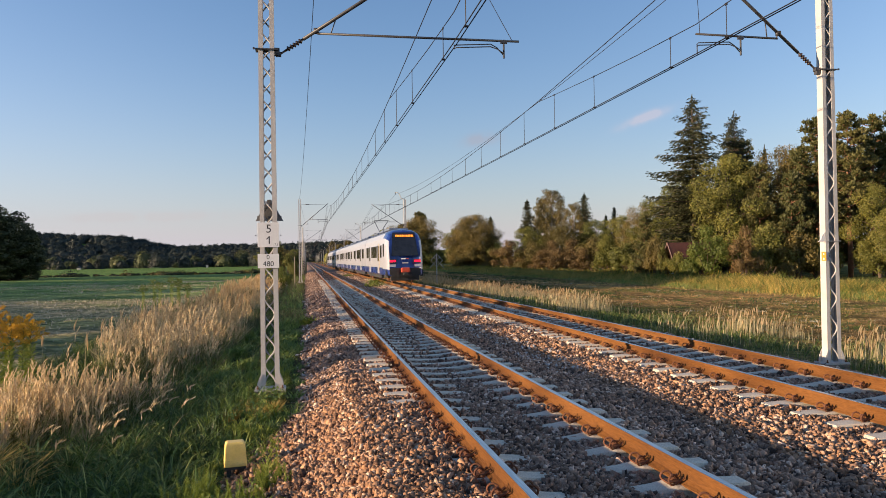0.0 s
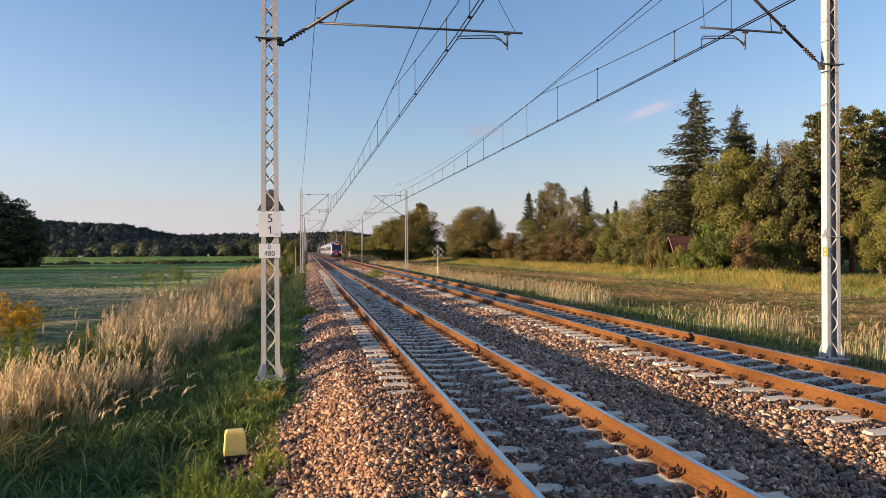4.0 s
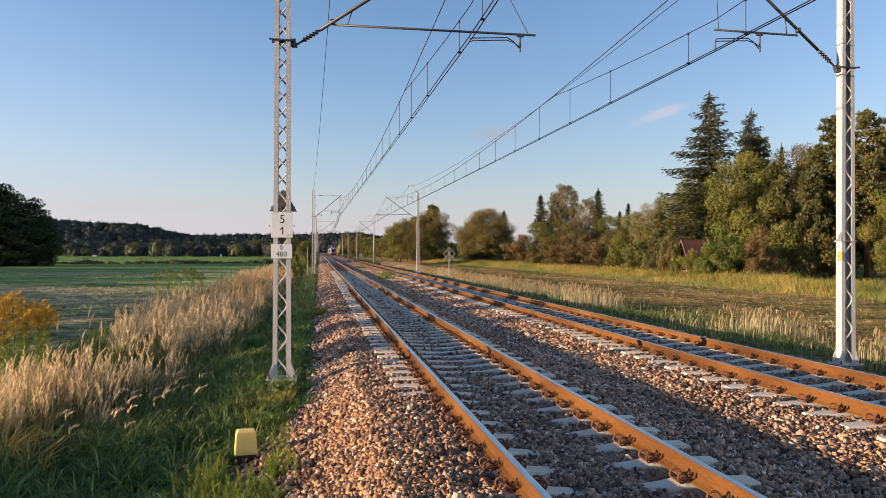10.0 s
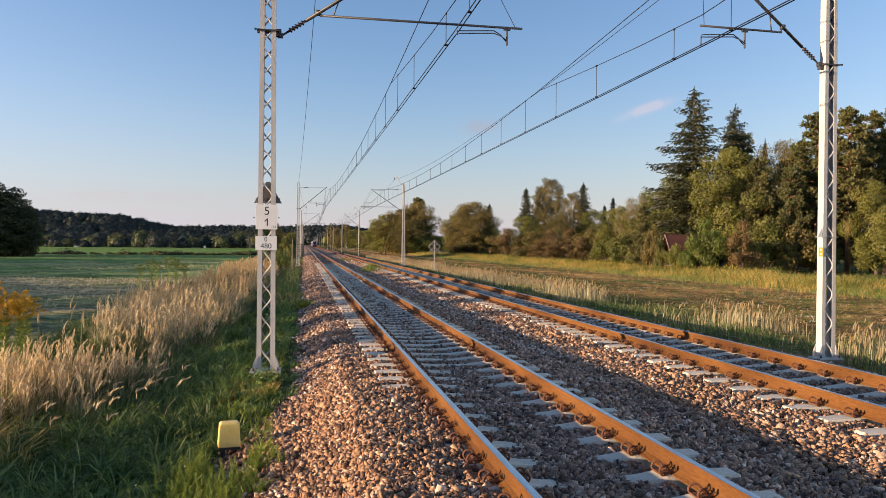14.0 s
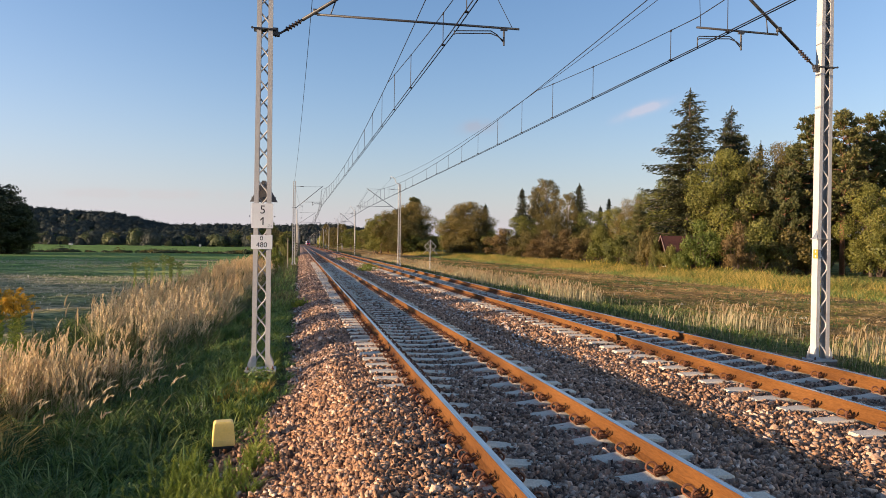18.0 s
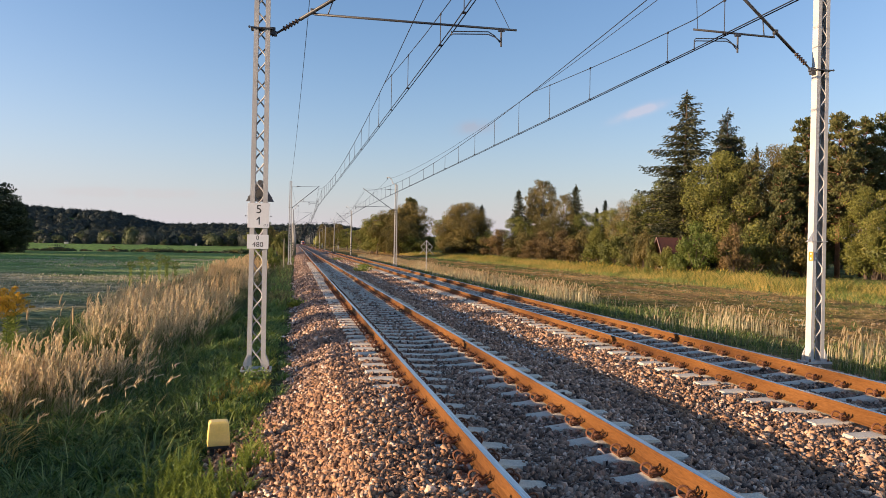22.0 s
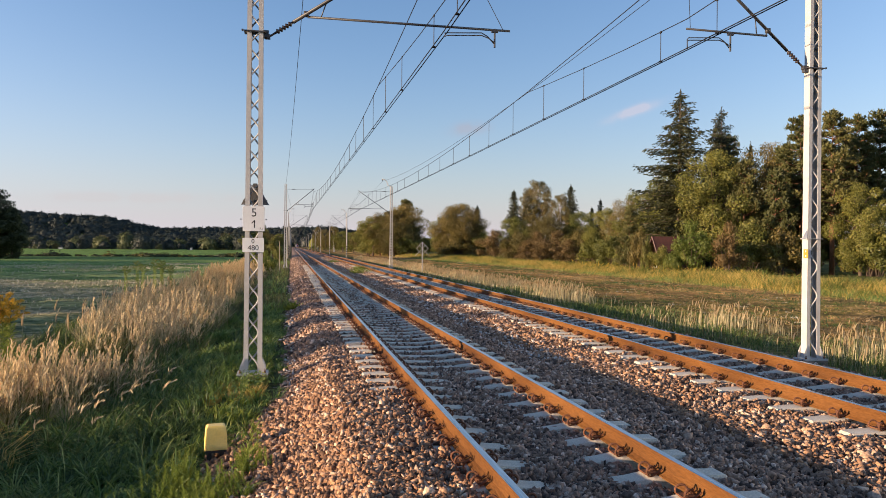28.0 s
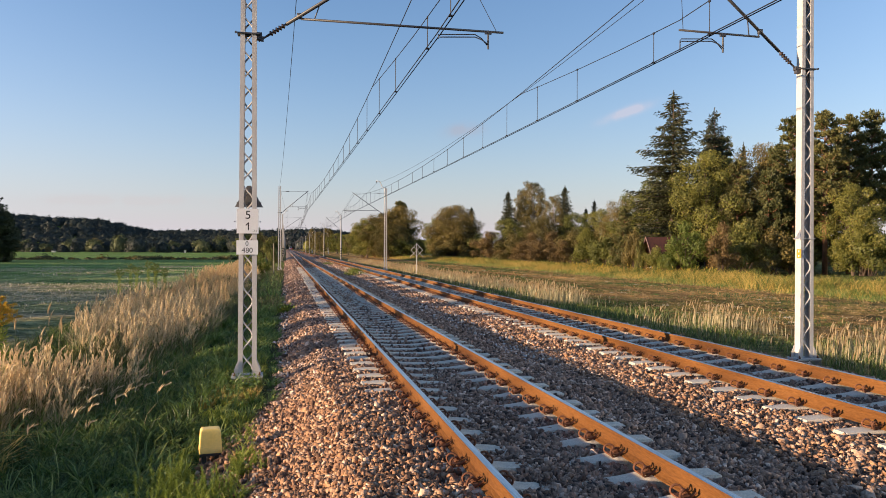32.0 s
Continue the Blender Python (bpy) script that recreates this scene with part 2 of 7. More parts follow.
MARK = surface("orange_yellow_paint", [(0.0, (0.52, 0.22, 0.015)), (1.0, (0.60, 0.28, 0.025))], 5, 0.5, 0.0, 0.0, 60, grit=0.3)
WOOD = surface("weathered_wood", [(0.0, (0.30, 0.25, 0.17)), (1.0, (0.48, 0.42, 0.31))], 6, 0.9, 0.0, 0.3, 40, stretch=(1, 1, 0.1))
BARK = surface("bark", [(0.0, (0.05, 0.035, 0.025)), (1.0, (0.15, 0.105, 0.075))], 5, 0.95, 0.0, 0.7, 20, stretch=(1, 1, 0.25))
PINE_BARK = surface("pine_bark", [(0.0, (0.16, 0.075, 0.04)), (1.0, (0.30, 0.15, 0.08))], 5, 0.95, 0.0, 0.7, 20, stretch=(1, 1, 0.25))
BIRCH_BARK = surface("birch_bark", [(0.0, (0.20, 0.18, 0.16)), (0.5, (0.5, 0.48, 0.45)), (1.0, (0.62, 0.6, 0.57))], 4, 0.8, 0.0, 0.3, 30, stretch=(1, 1, 3))
ROOF_EDGE = surface("weathered_pink_board", [(0.0, (0.20, 0.12, 0.10)), (1.0, (0.32, 0.21, 0.18))], 3, 0.85, 0.0, 0.2, 30)
# brown-red, with the neighbouring trees' shade put into the colour
ROOF_RED_SHADED = surface("shaded_brown_red_roof", [(0.0, (0.055, 0.019, 0.013)), (1.0, (0.10, 0.034, 0.023))], 5, 0.85, 0.0, 0.3, 12)
PLANK = surface("stained_planks", [(0.0, (0.13, 0.06, 0.03)), (1.0, (0.22, 0.11, 0.055))], 5, 0.8, 0.0, 0.3, 20, stretch=(4, 4, 0.3))
PLASTER = surface("pale_plaster", [(0.0, (0.5, 0.47, 0.42)), (1.0, (0.66, 0.63, 0.58))], 2, 0.9, 0.0, 0.1, 30)
GLASS_DARK = surface("dark_window_glass", [(0.0, (0.012, 0.014, 0.018)), (1.0, (0.025, 0.028, 0.034))], 1.5, 0.12, 0.0, 0.0, coat=0.3)
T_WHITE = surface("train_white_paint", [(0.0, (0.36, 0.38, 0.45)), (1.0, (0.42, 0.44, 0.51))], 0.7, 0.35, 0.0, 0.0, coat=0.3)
T_BLUE = surface("train_blue_paint", [(0.0, (0.015, 0.038, 0.19)), (1.0, (0.022, 0.052, 0.25))], 0.7, 0.28, 0.0, 0.0, coat=0.4)
T_GREY = surface("train_roof_grey", [(0.0, (0.10, 0.13, 0.20)), (1.0, (0.16, 0.20, 0.28))], 0.8, 0.5, 0.0, 0.05)
T_DARK = surface("underframe_dark", [(0.0, (0.018, 0.018, 0.02)), (1.0, (0.05, 0.047, 0.045))], 2, 0.7, 0.2, 0.1)
T_RED = surface("red_coupler_cover", [(0.0, (0.42, 0.05, 0.02)), (1.0, (0.55, 0.08, 0.03))], 3, 0.5)
TAIL = glow("tail_light_glow", (1.0, 0.003, 0.02), 1.3)
DISPLAY = glow("amber_display_glow", (1.0, 0.22, 0.01), 1.1)

GRASS = leafy("green_grass", [(0.0, (0.014, 0.028, 0.005)), (0.45, (0.046, 0.084, 0.011)), (0.8, (0.125, 0.178, 0.026)), (1.0, (0.31, 0.275, 0.075))], 0.35, 0.9, 0.6, 0.05)
LUSH = leafy("lush_grass", [(0.0, (0.030, 0.068, 0.010)), (0.5, (0.115, 0.20, 0.028)), (1.0, (0.33, 0.38, 0.08))], 0.4, 0.9, 0.65, 0.06)
STRAW = leafy("dry_straw", [(0.0, (0.18, 0.165, 0.07)), (0.5, (0.41, 0.345, 0.175)), (1.0, (0.64, 0.535, 0.31))], 0.45, 0.6, 0.6)
PLUME = leafy("dry_plume", [(0.0, (0.32, 0.235, 0.115)), (0.5, (0.54, 0.405, 0.22)), (1.0, (0.78, 0.62, 0.38))], 0.5, 0.6, 0.6)
DRY_GREEN = leafy("half_dry_grass", [(0.0, (0.035, 0.045, 0.014)), (0.5, (0.12, 0.12, 0.042)), (1.0, (0.30, 0.255, 0.115))], 0.4, 0.6, 0.6)
STUBBLE = leafy("field_stubble", [(0.0, (0.10, 0.17, 0.05)), (0.5, (0.20, 0.25, 0.09)), (1.0, (0.38, 0.38, 0.18))], 0.3)
GOLD = leafy("goldenrod_flower", [(0.0, (0.36, 0.20, 0.012)), (0.5, (0.56, 0.34, 0.02)), (1.0, (0.70, 0.46, 0.05))], 0.4)
LEAF_A = leafy("leaf_green", [(0.0, (0.041, 0.053, 0.011)), (0.5, (0.121, 0.129, 0.021)), (1.0, (0.287, 0.247, 0.047))], 0.18, 0.5, 0.4)
LEAF_B = leafy("leaf_yellowing", [(0.0, (0.040, 0.040, 0.010)), (0.5, (0.115, 0.095, 0.021)), (1.0, (0.24, 0.165, 0.042))], 0.18, 0.5, 0.4)
LEAF_BRIGHT = leafy("leaf_bright", [(0.0, (0.055, 0.085, 0.012)), (0.5, (0.125, 0.165, 0.022)), (1.0, (0.26, 0.26, 0.05))], 0.4, 0.5)
LEAF_RUSSET = leafy("leaf_russet", [(0.0, (0.075, 0.055, 0.020)), (0.5, (0.16, 0.105, 0.034)), (1.0, (0.26, 0.165, 0.055))], 0.25, 0.5, 0.3)
NEEDLE = leafy("spruce_needles", [(0.0, (0.022, 0.029, 0.014)), (0.5, (0.050, 0.055, 0.022)), (1.0, (0.092, 0.086, 0.032))], 0.12, 0.4)
PINE = leafy("pine_needles", [(0.0, (0.040, 0.053, 0.018)), (0.5, (0.090, 0.097, 0.030)), (1.0, (0.187, 0.165, 0.051))], 0.18, 0.4)
# distance haze and shade are put into this dark, bluish leaf colour
HAZE_LEAF = leafy("hazed_wood_leaf", [(0.0, (0.018, 0.027, 0.026)), (0.5, (0.030, 0.040, 0.034)), (1.0, (0.052, 0.058, 0.040))], 0.05, 0.02, 0.15)
# dark green; for the trees the shade of an unlit side is in the colour
DARK_SHADED_LEAF = leafy("dark_shaded_leaf", [(0.0, (0.016, 0.024, 0.010)), (0.5, (0.030, 0.042, 0.016)), (1.0, (0.055, 0.065, 0.022))], 0.1, 0.3)
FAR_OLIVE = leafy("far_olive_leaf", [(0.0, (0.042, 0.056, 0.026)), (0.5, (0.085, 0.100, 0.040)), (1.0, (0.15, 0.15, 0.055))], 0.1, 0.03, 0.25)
MOWN = leafy("mown_hay", [(0.0, (0.05, 0.05, 0.02)), (0.4, (0.18, 0.125, 0.055)), (0.75, (0.38, 0.25, 0.105)), (1.0, (0.52, 0.37, 0.18))], 0.2, 0.25, 0.65)
ROUGH = leafy("rough_yellow_grass", [(0.0, (0.09, 0.095, 0.02)), (0.45, (0.32, 0.245, 0.045)), (1.0, (0.66, 0.455, 0.12))], 0.35, 0.35, 0.6)
PALE_STUBBLE = leafy("pale_stubble", [(0.0, (0.20, 0.19, 0.12)), (0.5, (0.38, 0.34, 0.23)), (1.0, (0.60, 0.54, 0.40))], 0.3)
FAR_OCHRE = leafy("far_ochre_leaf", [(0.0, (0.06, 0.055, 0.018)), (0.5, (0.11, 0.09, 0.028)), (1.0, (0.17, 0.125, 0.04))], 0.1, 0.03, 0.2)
WEED = leafy("bright_weed", [(0.0, (0.09, 0.14, 0.018)), (0.5, (0.21, 0.265, 0.034)), (1.0, (0.42, 0.41, 0.08))], 0.4, 0.8)
DULL_GOLD = leafy("faded_goldenrod", [(0.0, (0.24, 0.20, 0.03)), (0.5, (0.44, 0.33, 0.04)), (1.0, (0.62, 0.45, 0.07))], 0.35, 0.1)


def ground_material():
    """Verge, mown strip, field: broad bands across the plan, broken up by noise at two scales."""
    m = bpy.data.materials.new("meadow_ground")
    n, l = nodes_of(m)
    b = n["Principled BSDF"]
    b.inputs["Roughness"].default_value = 1.0
    b.inputs["Specular IOR Level"].default_value = 0.1
    tc = n.new("ShaderNodeTexCoord")
    sep = n.new("ShaderNodeSeparateXYZ")
    l.new(tc.outputs["Object"], sep.inputs[0])
    warp = n.new("ShaderNodeTexNoise")
    warp.inputs["Scale"].default_value, warp.inputs["Detail"].default_value = 0.15, 4
    l.new(tc.outputs["Object"], warp.inputs[0])
    wx = n.new("ShaderNodeMath")
    wx.operation = "MULTIPLY_ADD"
    l.new(warp.outputs[0], wx.inputs[0])
    wx.inputs[1].default_value = 5.0
    l.new(sep.outputs[0], wx.inputs[2])
    x = n.new("ShaderNodeMapRange")
    x.inputs[1].default_value, x.inputs[2].default_value = -40, 60
    l.new(wx.outputs[0], x.inputs[0])
    # the verge's green ground is darkened to paint the shade between tufts
    green, verge_shade, straw, soil = (0.085, 0.10, 0.028), (0.032, 0.050, 0.013), (0.44, 0.32, 0.13), (0.12, 0.105, 0.05)
    at = lambda v: (v + 2.5 + 40) / 100
    rm = ramp_of(n, [(at(-16), (0.14, 0.165, 0.072)), (at(-9), (0.19, 0.175, 0.10)), (at(-6.5), (0.09, 0.09, 0.035)), (at(-4.5), verge_shade), (at(-2), soil),
                     (at(8), soil), (at(10), (0.15, 0.125, 0.04)), (at(13.5), (0.21, 0.14, 0.045)), (at(16), (0.46, 0.275, 0.105)), (at(19), (0.17, 0.112, 0.045)), (at(22), (0.52, 0.32, 0.125)), (at(25.5), (0.22, 0.155, 0.06)), (at(29), (0.46, 0.32, 0.115)), (at(32), (0.32, 0.265, 0.085)), (at(36), (0.28, 0.25, 0.065)), (at(50), green)])
    l.new(x.outputs[0], rm.inputs[0])
    # fresh green field beyond the weed strip on the left
    fy = n.new("ShaderNodeMapRange")
    fy.inputs[1].default_value, fy.inputs[2].default_value = 172, 182
    l.new(sep.outputs[1], fy.inputs[0])
    fx = n.new("ShaderNodeMapRange")
    fx.inputs[1].default_value, fx.inputs[2].default_value = -6, -12
    l.new(sep.outputs[0], fx.inputs[0])
    fm = n.new("ShaderNodeMath")
    fm.operation = "MULTIPLY"
    l.new(fy.outputs[0], fm.inputs[0])
    l.new(fx.outputs[0], fm.inputs[1])
    gm = n.new("ShaderNodeMix")
    gm.data_type = "RGBA"
    l.new(fm.outputs[0], gm.inputs[0])
    gm.inputs[7].default_value = (0.15, 0.25, 0.06, 1)
    # the near field: cut and pale close by, greener farther out, in broad patches
    pn = n.new("ShaderNodeTexNoise")
    pn.inputs["Scale"].default_value, pn.inputs["Detail"].default_value = 0.07, 4
    l.new(tc.outputs["Object"], pn.inputs[0])
    py = n.new("ShaderNodeMapRange")
    py.inputs[1].default_value, py.inputs[2].default_value, py.inputs[3].default_value, py.inputs[4].default_value = 26, 95, 0.85, -0.25
    l.new(sep.outputs[1], py.inputs[0])
    pa = n.new("ShaderNodeMath")
    pa.operation = "MULTIPLY_ADD"
    l.new(pn.outputs[0], pa.inputs[0])
    pa.inputs[1].default_value = 1.3
    pa.inputs[2].default_value = -0.45
    ps = n.new("ShaderNodeMath")
    ps.operation = "ADD"
    l.new(pa.outputs[0], ps.inputs[0])
    l.new(py.outputs[0], ps.inputs[1])
    pr = ramp_of(n, [(0.0, (0.15, 0.245, 0.08)), (0.4, (0.21, 0.265, 0.105)), (0.62, (0.26, 0.245, 0.145)), (1.0, (0.32, 0.275, 0.19))])
    l.new(ps.outputs[0], pr.inputs[0])
    nx = n.new("ShaderNodeMapRange")
    nx.inputs[1].default_value, nx.inputs[2].default_value = -7.5, -9.5
    l.new(sep.outputs[0], nx.inputs[0])
    nm = n.new("ShaderNodeMix")
    nm.data_type = "RGBA"
    l.new(nx.outputs[0], nm.inputs[0])
    l.new(rm.outputs[0], nm.inputs[6])
    l.new(pr.outputs[0], nm.inputs[7])
    l.new(nm.outputs[2], gm.inputs[6])
    mid = n.new("ShaderNodeTexNoise")
    mid.inputs["Scale"].default_value, mid.inputs["Detail"].default_value = 0.8, 6
    l.new(tc.outputs["Object"], mid.inputs[0])
    md = ramp_of(n, [(0.34, (0.48, 0.54, 0.44)), (0.66, (1.5, 1.42, 1.36))])
    l.new(mid.outputs[0], md.inputs[0])
    band = n.new("ShaderNodeMapping")
    band.inputs["Scale"].default_value = (0.07, 0.17, 1)
    band.inputs["Rotation"].default_value = (0, 0, radians(12))
    l.new(tc.outputs["Object"], band.inputs[0])
    bn = n.new("ShaderNodeTexNoise")
    bn.inputs["Scale"].default_value, bn.inputs["Detail"].default_value = 1.0, 5
    l.new(band.outputs[0], bn.inputs[0])
    br = ramp_of(n, [(0.36, (0.60, 0.74, 0.48)), (0.5, (0.97, 0.96, 0.9)), (0.62, (1.45, 1.3, 1.22))])
    l.new(bn.outputs[0], br.inputs[0])
    fine = n.new("ShaderNodeTexNoise")
    fine.inputs["Scale"].default_value, fine.inputs["Detail"].default_value = 3.5, 7
    l.new(tc.outputs["Object"], fine.inputs[0])
    fr = ramp_of(n, [(0.34, (0.45, 0.5, 0.42)), (0.66, (1.5, 1.42, 1.36))])
    l.new(fine.outputs[0], fr.inputs[0])
    m1, m2, m3 = n.new("ShaderNodeMix"), n.new("ShaderNodeMix"), n.new("ShaderNodeMix")
    for k in (m1, m2, m3):
        k.data_type, k.blend_type = "RGBA", "MULTIPLY"
        k.inputs[0].default_value = 1.0
    l.new(gm.outputs[2], m1.inputs[6])
    l.new(br.outputs[0], m1.inputs[7])
    l.new(m1.outputs[2], m2.inputs[6])
    l.new(fr.outputs[0], m2.inputs[7])
    l.new(m2.outputs[2], m3.inputs[6])
    l.new(md.outputs[0], m3.inputs[7])
    l.new(m3.outputs[2], b.inputs["Base Color"])
    bp = n.new("ShaderNodeBump")
    bp.inputs["Strength"].default_value, bp.inputs["Distance"].default_value = 0.8, 0.15
    l.new(fine.outputs[0], bp.inputs["Height"])
    l.new(bp.outputs[0], b.inputs["Normal"])
    return m


MEADOW = ground_material()


# ---- mesh building ----
class Geo:
    """Collects boxes, bars, tubes and lofts into one mesh."""

    def __init__(self):
        self.v, self.f = [], []

    def add(self, verts, faces):
        k = len(self.v)
        self.v += [tuple(p) for p in verts]
        self.f += [tuple(i + k for i in q) for q in faces]
        return self

    def box(self, c, s, m=None):
        pts = [Vector((c[0] + dx * s[0] / 2, c[1] + dy * s[1] / 2, c[2] + dz * s[2] / 2)) for dz in (-1, 1) for dy in (-1, 1) for dx in (-1, 1)]
        if m is not None:
            pts = [m @ p for p in pts]
        return self.add(pts, [(0, 2, 3, 1), (4, 5, 7, 6), (0, 1, 5, 4), (2, 6, 7, 3), (0, 4, 6, 2), (1, 3, 7, 5)])

    def loft(self, rings, cap=True):
        n = len(rings[0])
        pts = [p for r in rings for p in r]
        faces = [(k * n + i, k * n + (i + 1) % n, (k + 1) * n + (i + 1) % n, (k + 1) * n + i) for k in range(len(rings) - 1) for i in range(n)]
        if cap:
            faces += [tuple(range(n - 1, -1, -1)), tuple(range((len(rings) - 1) * n, len(rings) * n))]
        return self.add(pts, faces)

    def tube(self, pts, r, n=8, cap=True):
        pts = [Vector(p) for p in pts]
        radii = r if isinstance(r, (list, tuple)) else [r] * len(pts)
        rings = []
        side = None
        for i, p in enumerate(pts):
            d = (pts[min(i + 1, len(pts) - 1)] - pts[max(i - 1, 0)]).normalized()
            if side is None:
                side = d.cross(Vector((0, 0, 1)) if abs(d.z) < 0.9 else Vector((1, 0, 0))).normalized()
            side = (side - d * side.dot(d)).normalized()
            up = side.cross(d)
            rings.append([p + (side * math.cos(a) + up * math.sin(a)) * radii[i] for a in (2 * math.pi * k / n for k in range(n))])
        return self.loft(rings, cap)

    def lathe(self, base, axis, profile, n=12):
        """profile: (distance along axis, radius)."""
        a = Vector(axis).normalized()
        s = a.cross(Vector((0, 0, 1)) if abs(a.z) < 0.9 else Vector((1, 0, 0))).normalized()
        u = s.cross(a)
        b = Vector(base)
        return self.loft([[b + a * d + (s * math.cos(t) + u * math.sin(t)) * r for t in (2 * math.pi * k / n for k in range(n))] for d, r in profile])

    def mesh(self, name, bevel=0.0, smooth=False):
        me = bpy.data.meshes.new(name)
        me.from_pydata(self.v, [], self.f)
        bm = bmesh.new()
        bm.from_mesh(me)
        bmesh.ops.recalc_face_normals(bm, faces=bm.faces)
        if bevel:
            bmesh.ops.bevel(bm, geom=[e for e in bm.edges if e.is_manifold and e.calc_face_angle(0) > 0.6], offset=bevel, segments=2, affect="EDGES", profile=0.6)
        bm.to_mesh(me)
        bm.free()
        if smooth:
            me.shade_smooth()
        return me


def part(name, geo, material, parent=None, label="", bevel=0.0, smooth=False):
    """One mesh object, under a thing or under a part."""
    me = geo if isinstance(geo, bpy.types.Mesh) else geo.mesh(name, bevel, smooth)
    if not me.materials:
        me.materials.append(material)
    ob = new(name, me)
    if parent is not None:
        ob.parent = parent
    if label:
        ob["label"] = label
    return ob


def thing(name, label, category, m=None, group="", kind=""):
    ob = tagged(new(name), label, category, group, kind)
    if m is not None:
        ob.matrix_basis = m
    return ob


def quick(name, verts, faces, material):
    """A mesh from arrays; all faces have the same number of corners."""
    verts, faces = np.asarray(verts, np.float32), np.asarray(faces, np.int32)
    me = bpy.data.meshes.new(name)
    k = faces.shape[1]
    me.vertices.add(len(verts))
    me.vertices.foreach_set("co", verts.ravel())
    me.loops.add(faces.size)
    me.loops.foreach_set("vertex_index", faces.ravel())
    me.polygons.add(len(faces))
    me.polygons.foreach_set("loop_start", np.arange(len(faces), dtype=np.int32) * k)
    me.polygons.foreach_set("loop_total", np.full(len(faces), k, np.int32))
    me.materials.append(material)
    me.update(calc_edges=True)
    return me


rng = np.random.default_rng(7)


def smoothstep(a, b, v):
    t = np.clip((v - a) / (b - a), 0, 1)
    return t * t * (3 - 2 * t)


# ---- ground ----
def ground_z(x, y):
    """Height of the meadow beside the railway: verge, shallow ditch on the left, flat fields, a wooded rise far off."""
    x, y = np.asarray(x, float), np.asarray(y, float)
    z = np.interp(x, [-300, -14, -8.5, -6.5, -5.2, -4.2, -3.3, -2.4, -1.9, 6.6, 7.3, 8.4, 11, 16, 40, 300],
                  [-0.9, -0.85, -0.72, -0.72, -0.9, -0.8, -0.62, -0.58, -0.75, -0.75, -0.62, -0.6, -0.75, -0.85, -0.8, -0.8])
    z = z - 0.03 * (x < -1.9) + 0.10 * smoothstep(-5.0, -3.6, x) * smoothstep(-1.9, -2.4, x) * (2 * smoothstep(9.3, 11.6, y) - 1)
    near = 1 - smoothstep(60, 160, np.hypot(x, y))
    z = z + near * 0.05 * np.sin(x * 1.7 + 0.8 * np.sin(y * 0.9)) * np.sin(y * 1.3 + x * 0.4) * smoothstep(0.2, 1.5, np.maximum(-2.6 - x, x - 7.6))
    # the far rise
    hill = smoothstep(1150, 1750, y) * (29 + 20 * smoothstep(-280, -420, x) + 16 * smoothstep(-420, -700, x) + 2.5 * np.sin(x * 0.011 + 1) + 1.5 * np.sin(x * 0.027)) * (1 - 0.75 * smoothstep(60, 330, x))
    return z + hill


def build_ground():
    def axis(fine_a, fine_b, step, far_a, far_b):
        a = list(np.arange(fine_a, fine_b + 1e-6, step))
        s, v = step, fine_b
        while v < far_b:
            s *= 1.13
            v += s
            a.append(v)
        s, v = step, fine_a
        while v > far_a:
            s *= 1.13
            v -= s
            a.insert(0, v)
        return np.array(a)
    xs, ys = axis(-14, 18, 0.4, -3200, 3200), axis(-8, 45, 0.7, -900, 3800)
    X, Y = np.meshgrid(xs, ys)
    Z = ground_z(X, Y)
    v = np.stack([X, Y, Z], -1).reshape(-1, 3)
    i = (np.arange(len(ys) - 1)[:, None] * len(xs) + np.arange(len(xs) - 1)[None]).ravel()
    f = np.stack([i, i + 1, i + 1 + len(xs), i + len(xs)], 1)
    me = quick("ground", v, f, MEADOW)
    me.shade_smooth()
    tagged(new("ground", me), "flat meadow ground with stubble and mown strips", "ground", kind="structure")


build_ground()

# ballast bed: one cross-section along both tracks, then stones
BED_X = [-3.05, -2.25, -1.75, -1.25, -0.95, -0.35, 0.35, 0.95, 1.3, 2.0, 2.7, 3.35, 3.75, 4.35, 5.05, 5.65, 5.95, 6.45, 6.95, 7.45]
BED_Z = [-0.76, -0.46, -0.25, -0.236, -0.238, -0.256, -0.256, -0.24, -0.238, -0.285, -0.285, -0.24, -0.236, -0.25, -0.25, -0.238, -0.238, -0.255, -0.48, -0.74]


def bed_z(x, y=50.0):
    """Height of the ballast; by the camera it is heaped over the sleeper ends and its foot spreads."""
    near = 1 - smoothstep(8.2, 11.0, np.asarray(y, float))
    x = np.asarray(x, float)
    xs = np.where(x < -2.25, -2.25 + (x + 2.25) / (1 + 0.35 * near), x)
    heap = np.interp(x, [-2.2, -1.5, -1.35, -0.88, -0.86], [0, 0.045, 0.045, 0.03, 0]) + 0.03 * np.exp(-(x / 0.4) ** 2)
    return np.interp(xs, BED_X, BED_Z) + near * heap


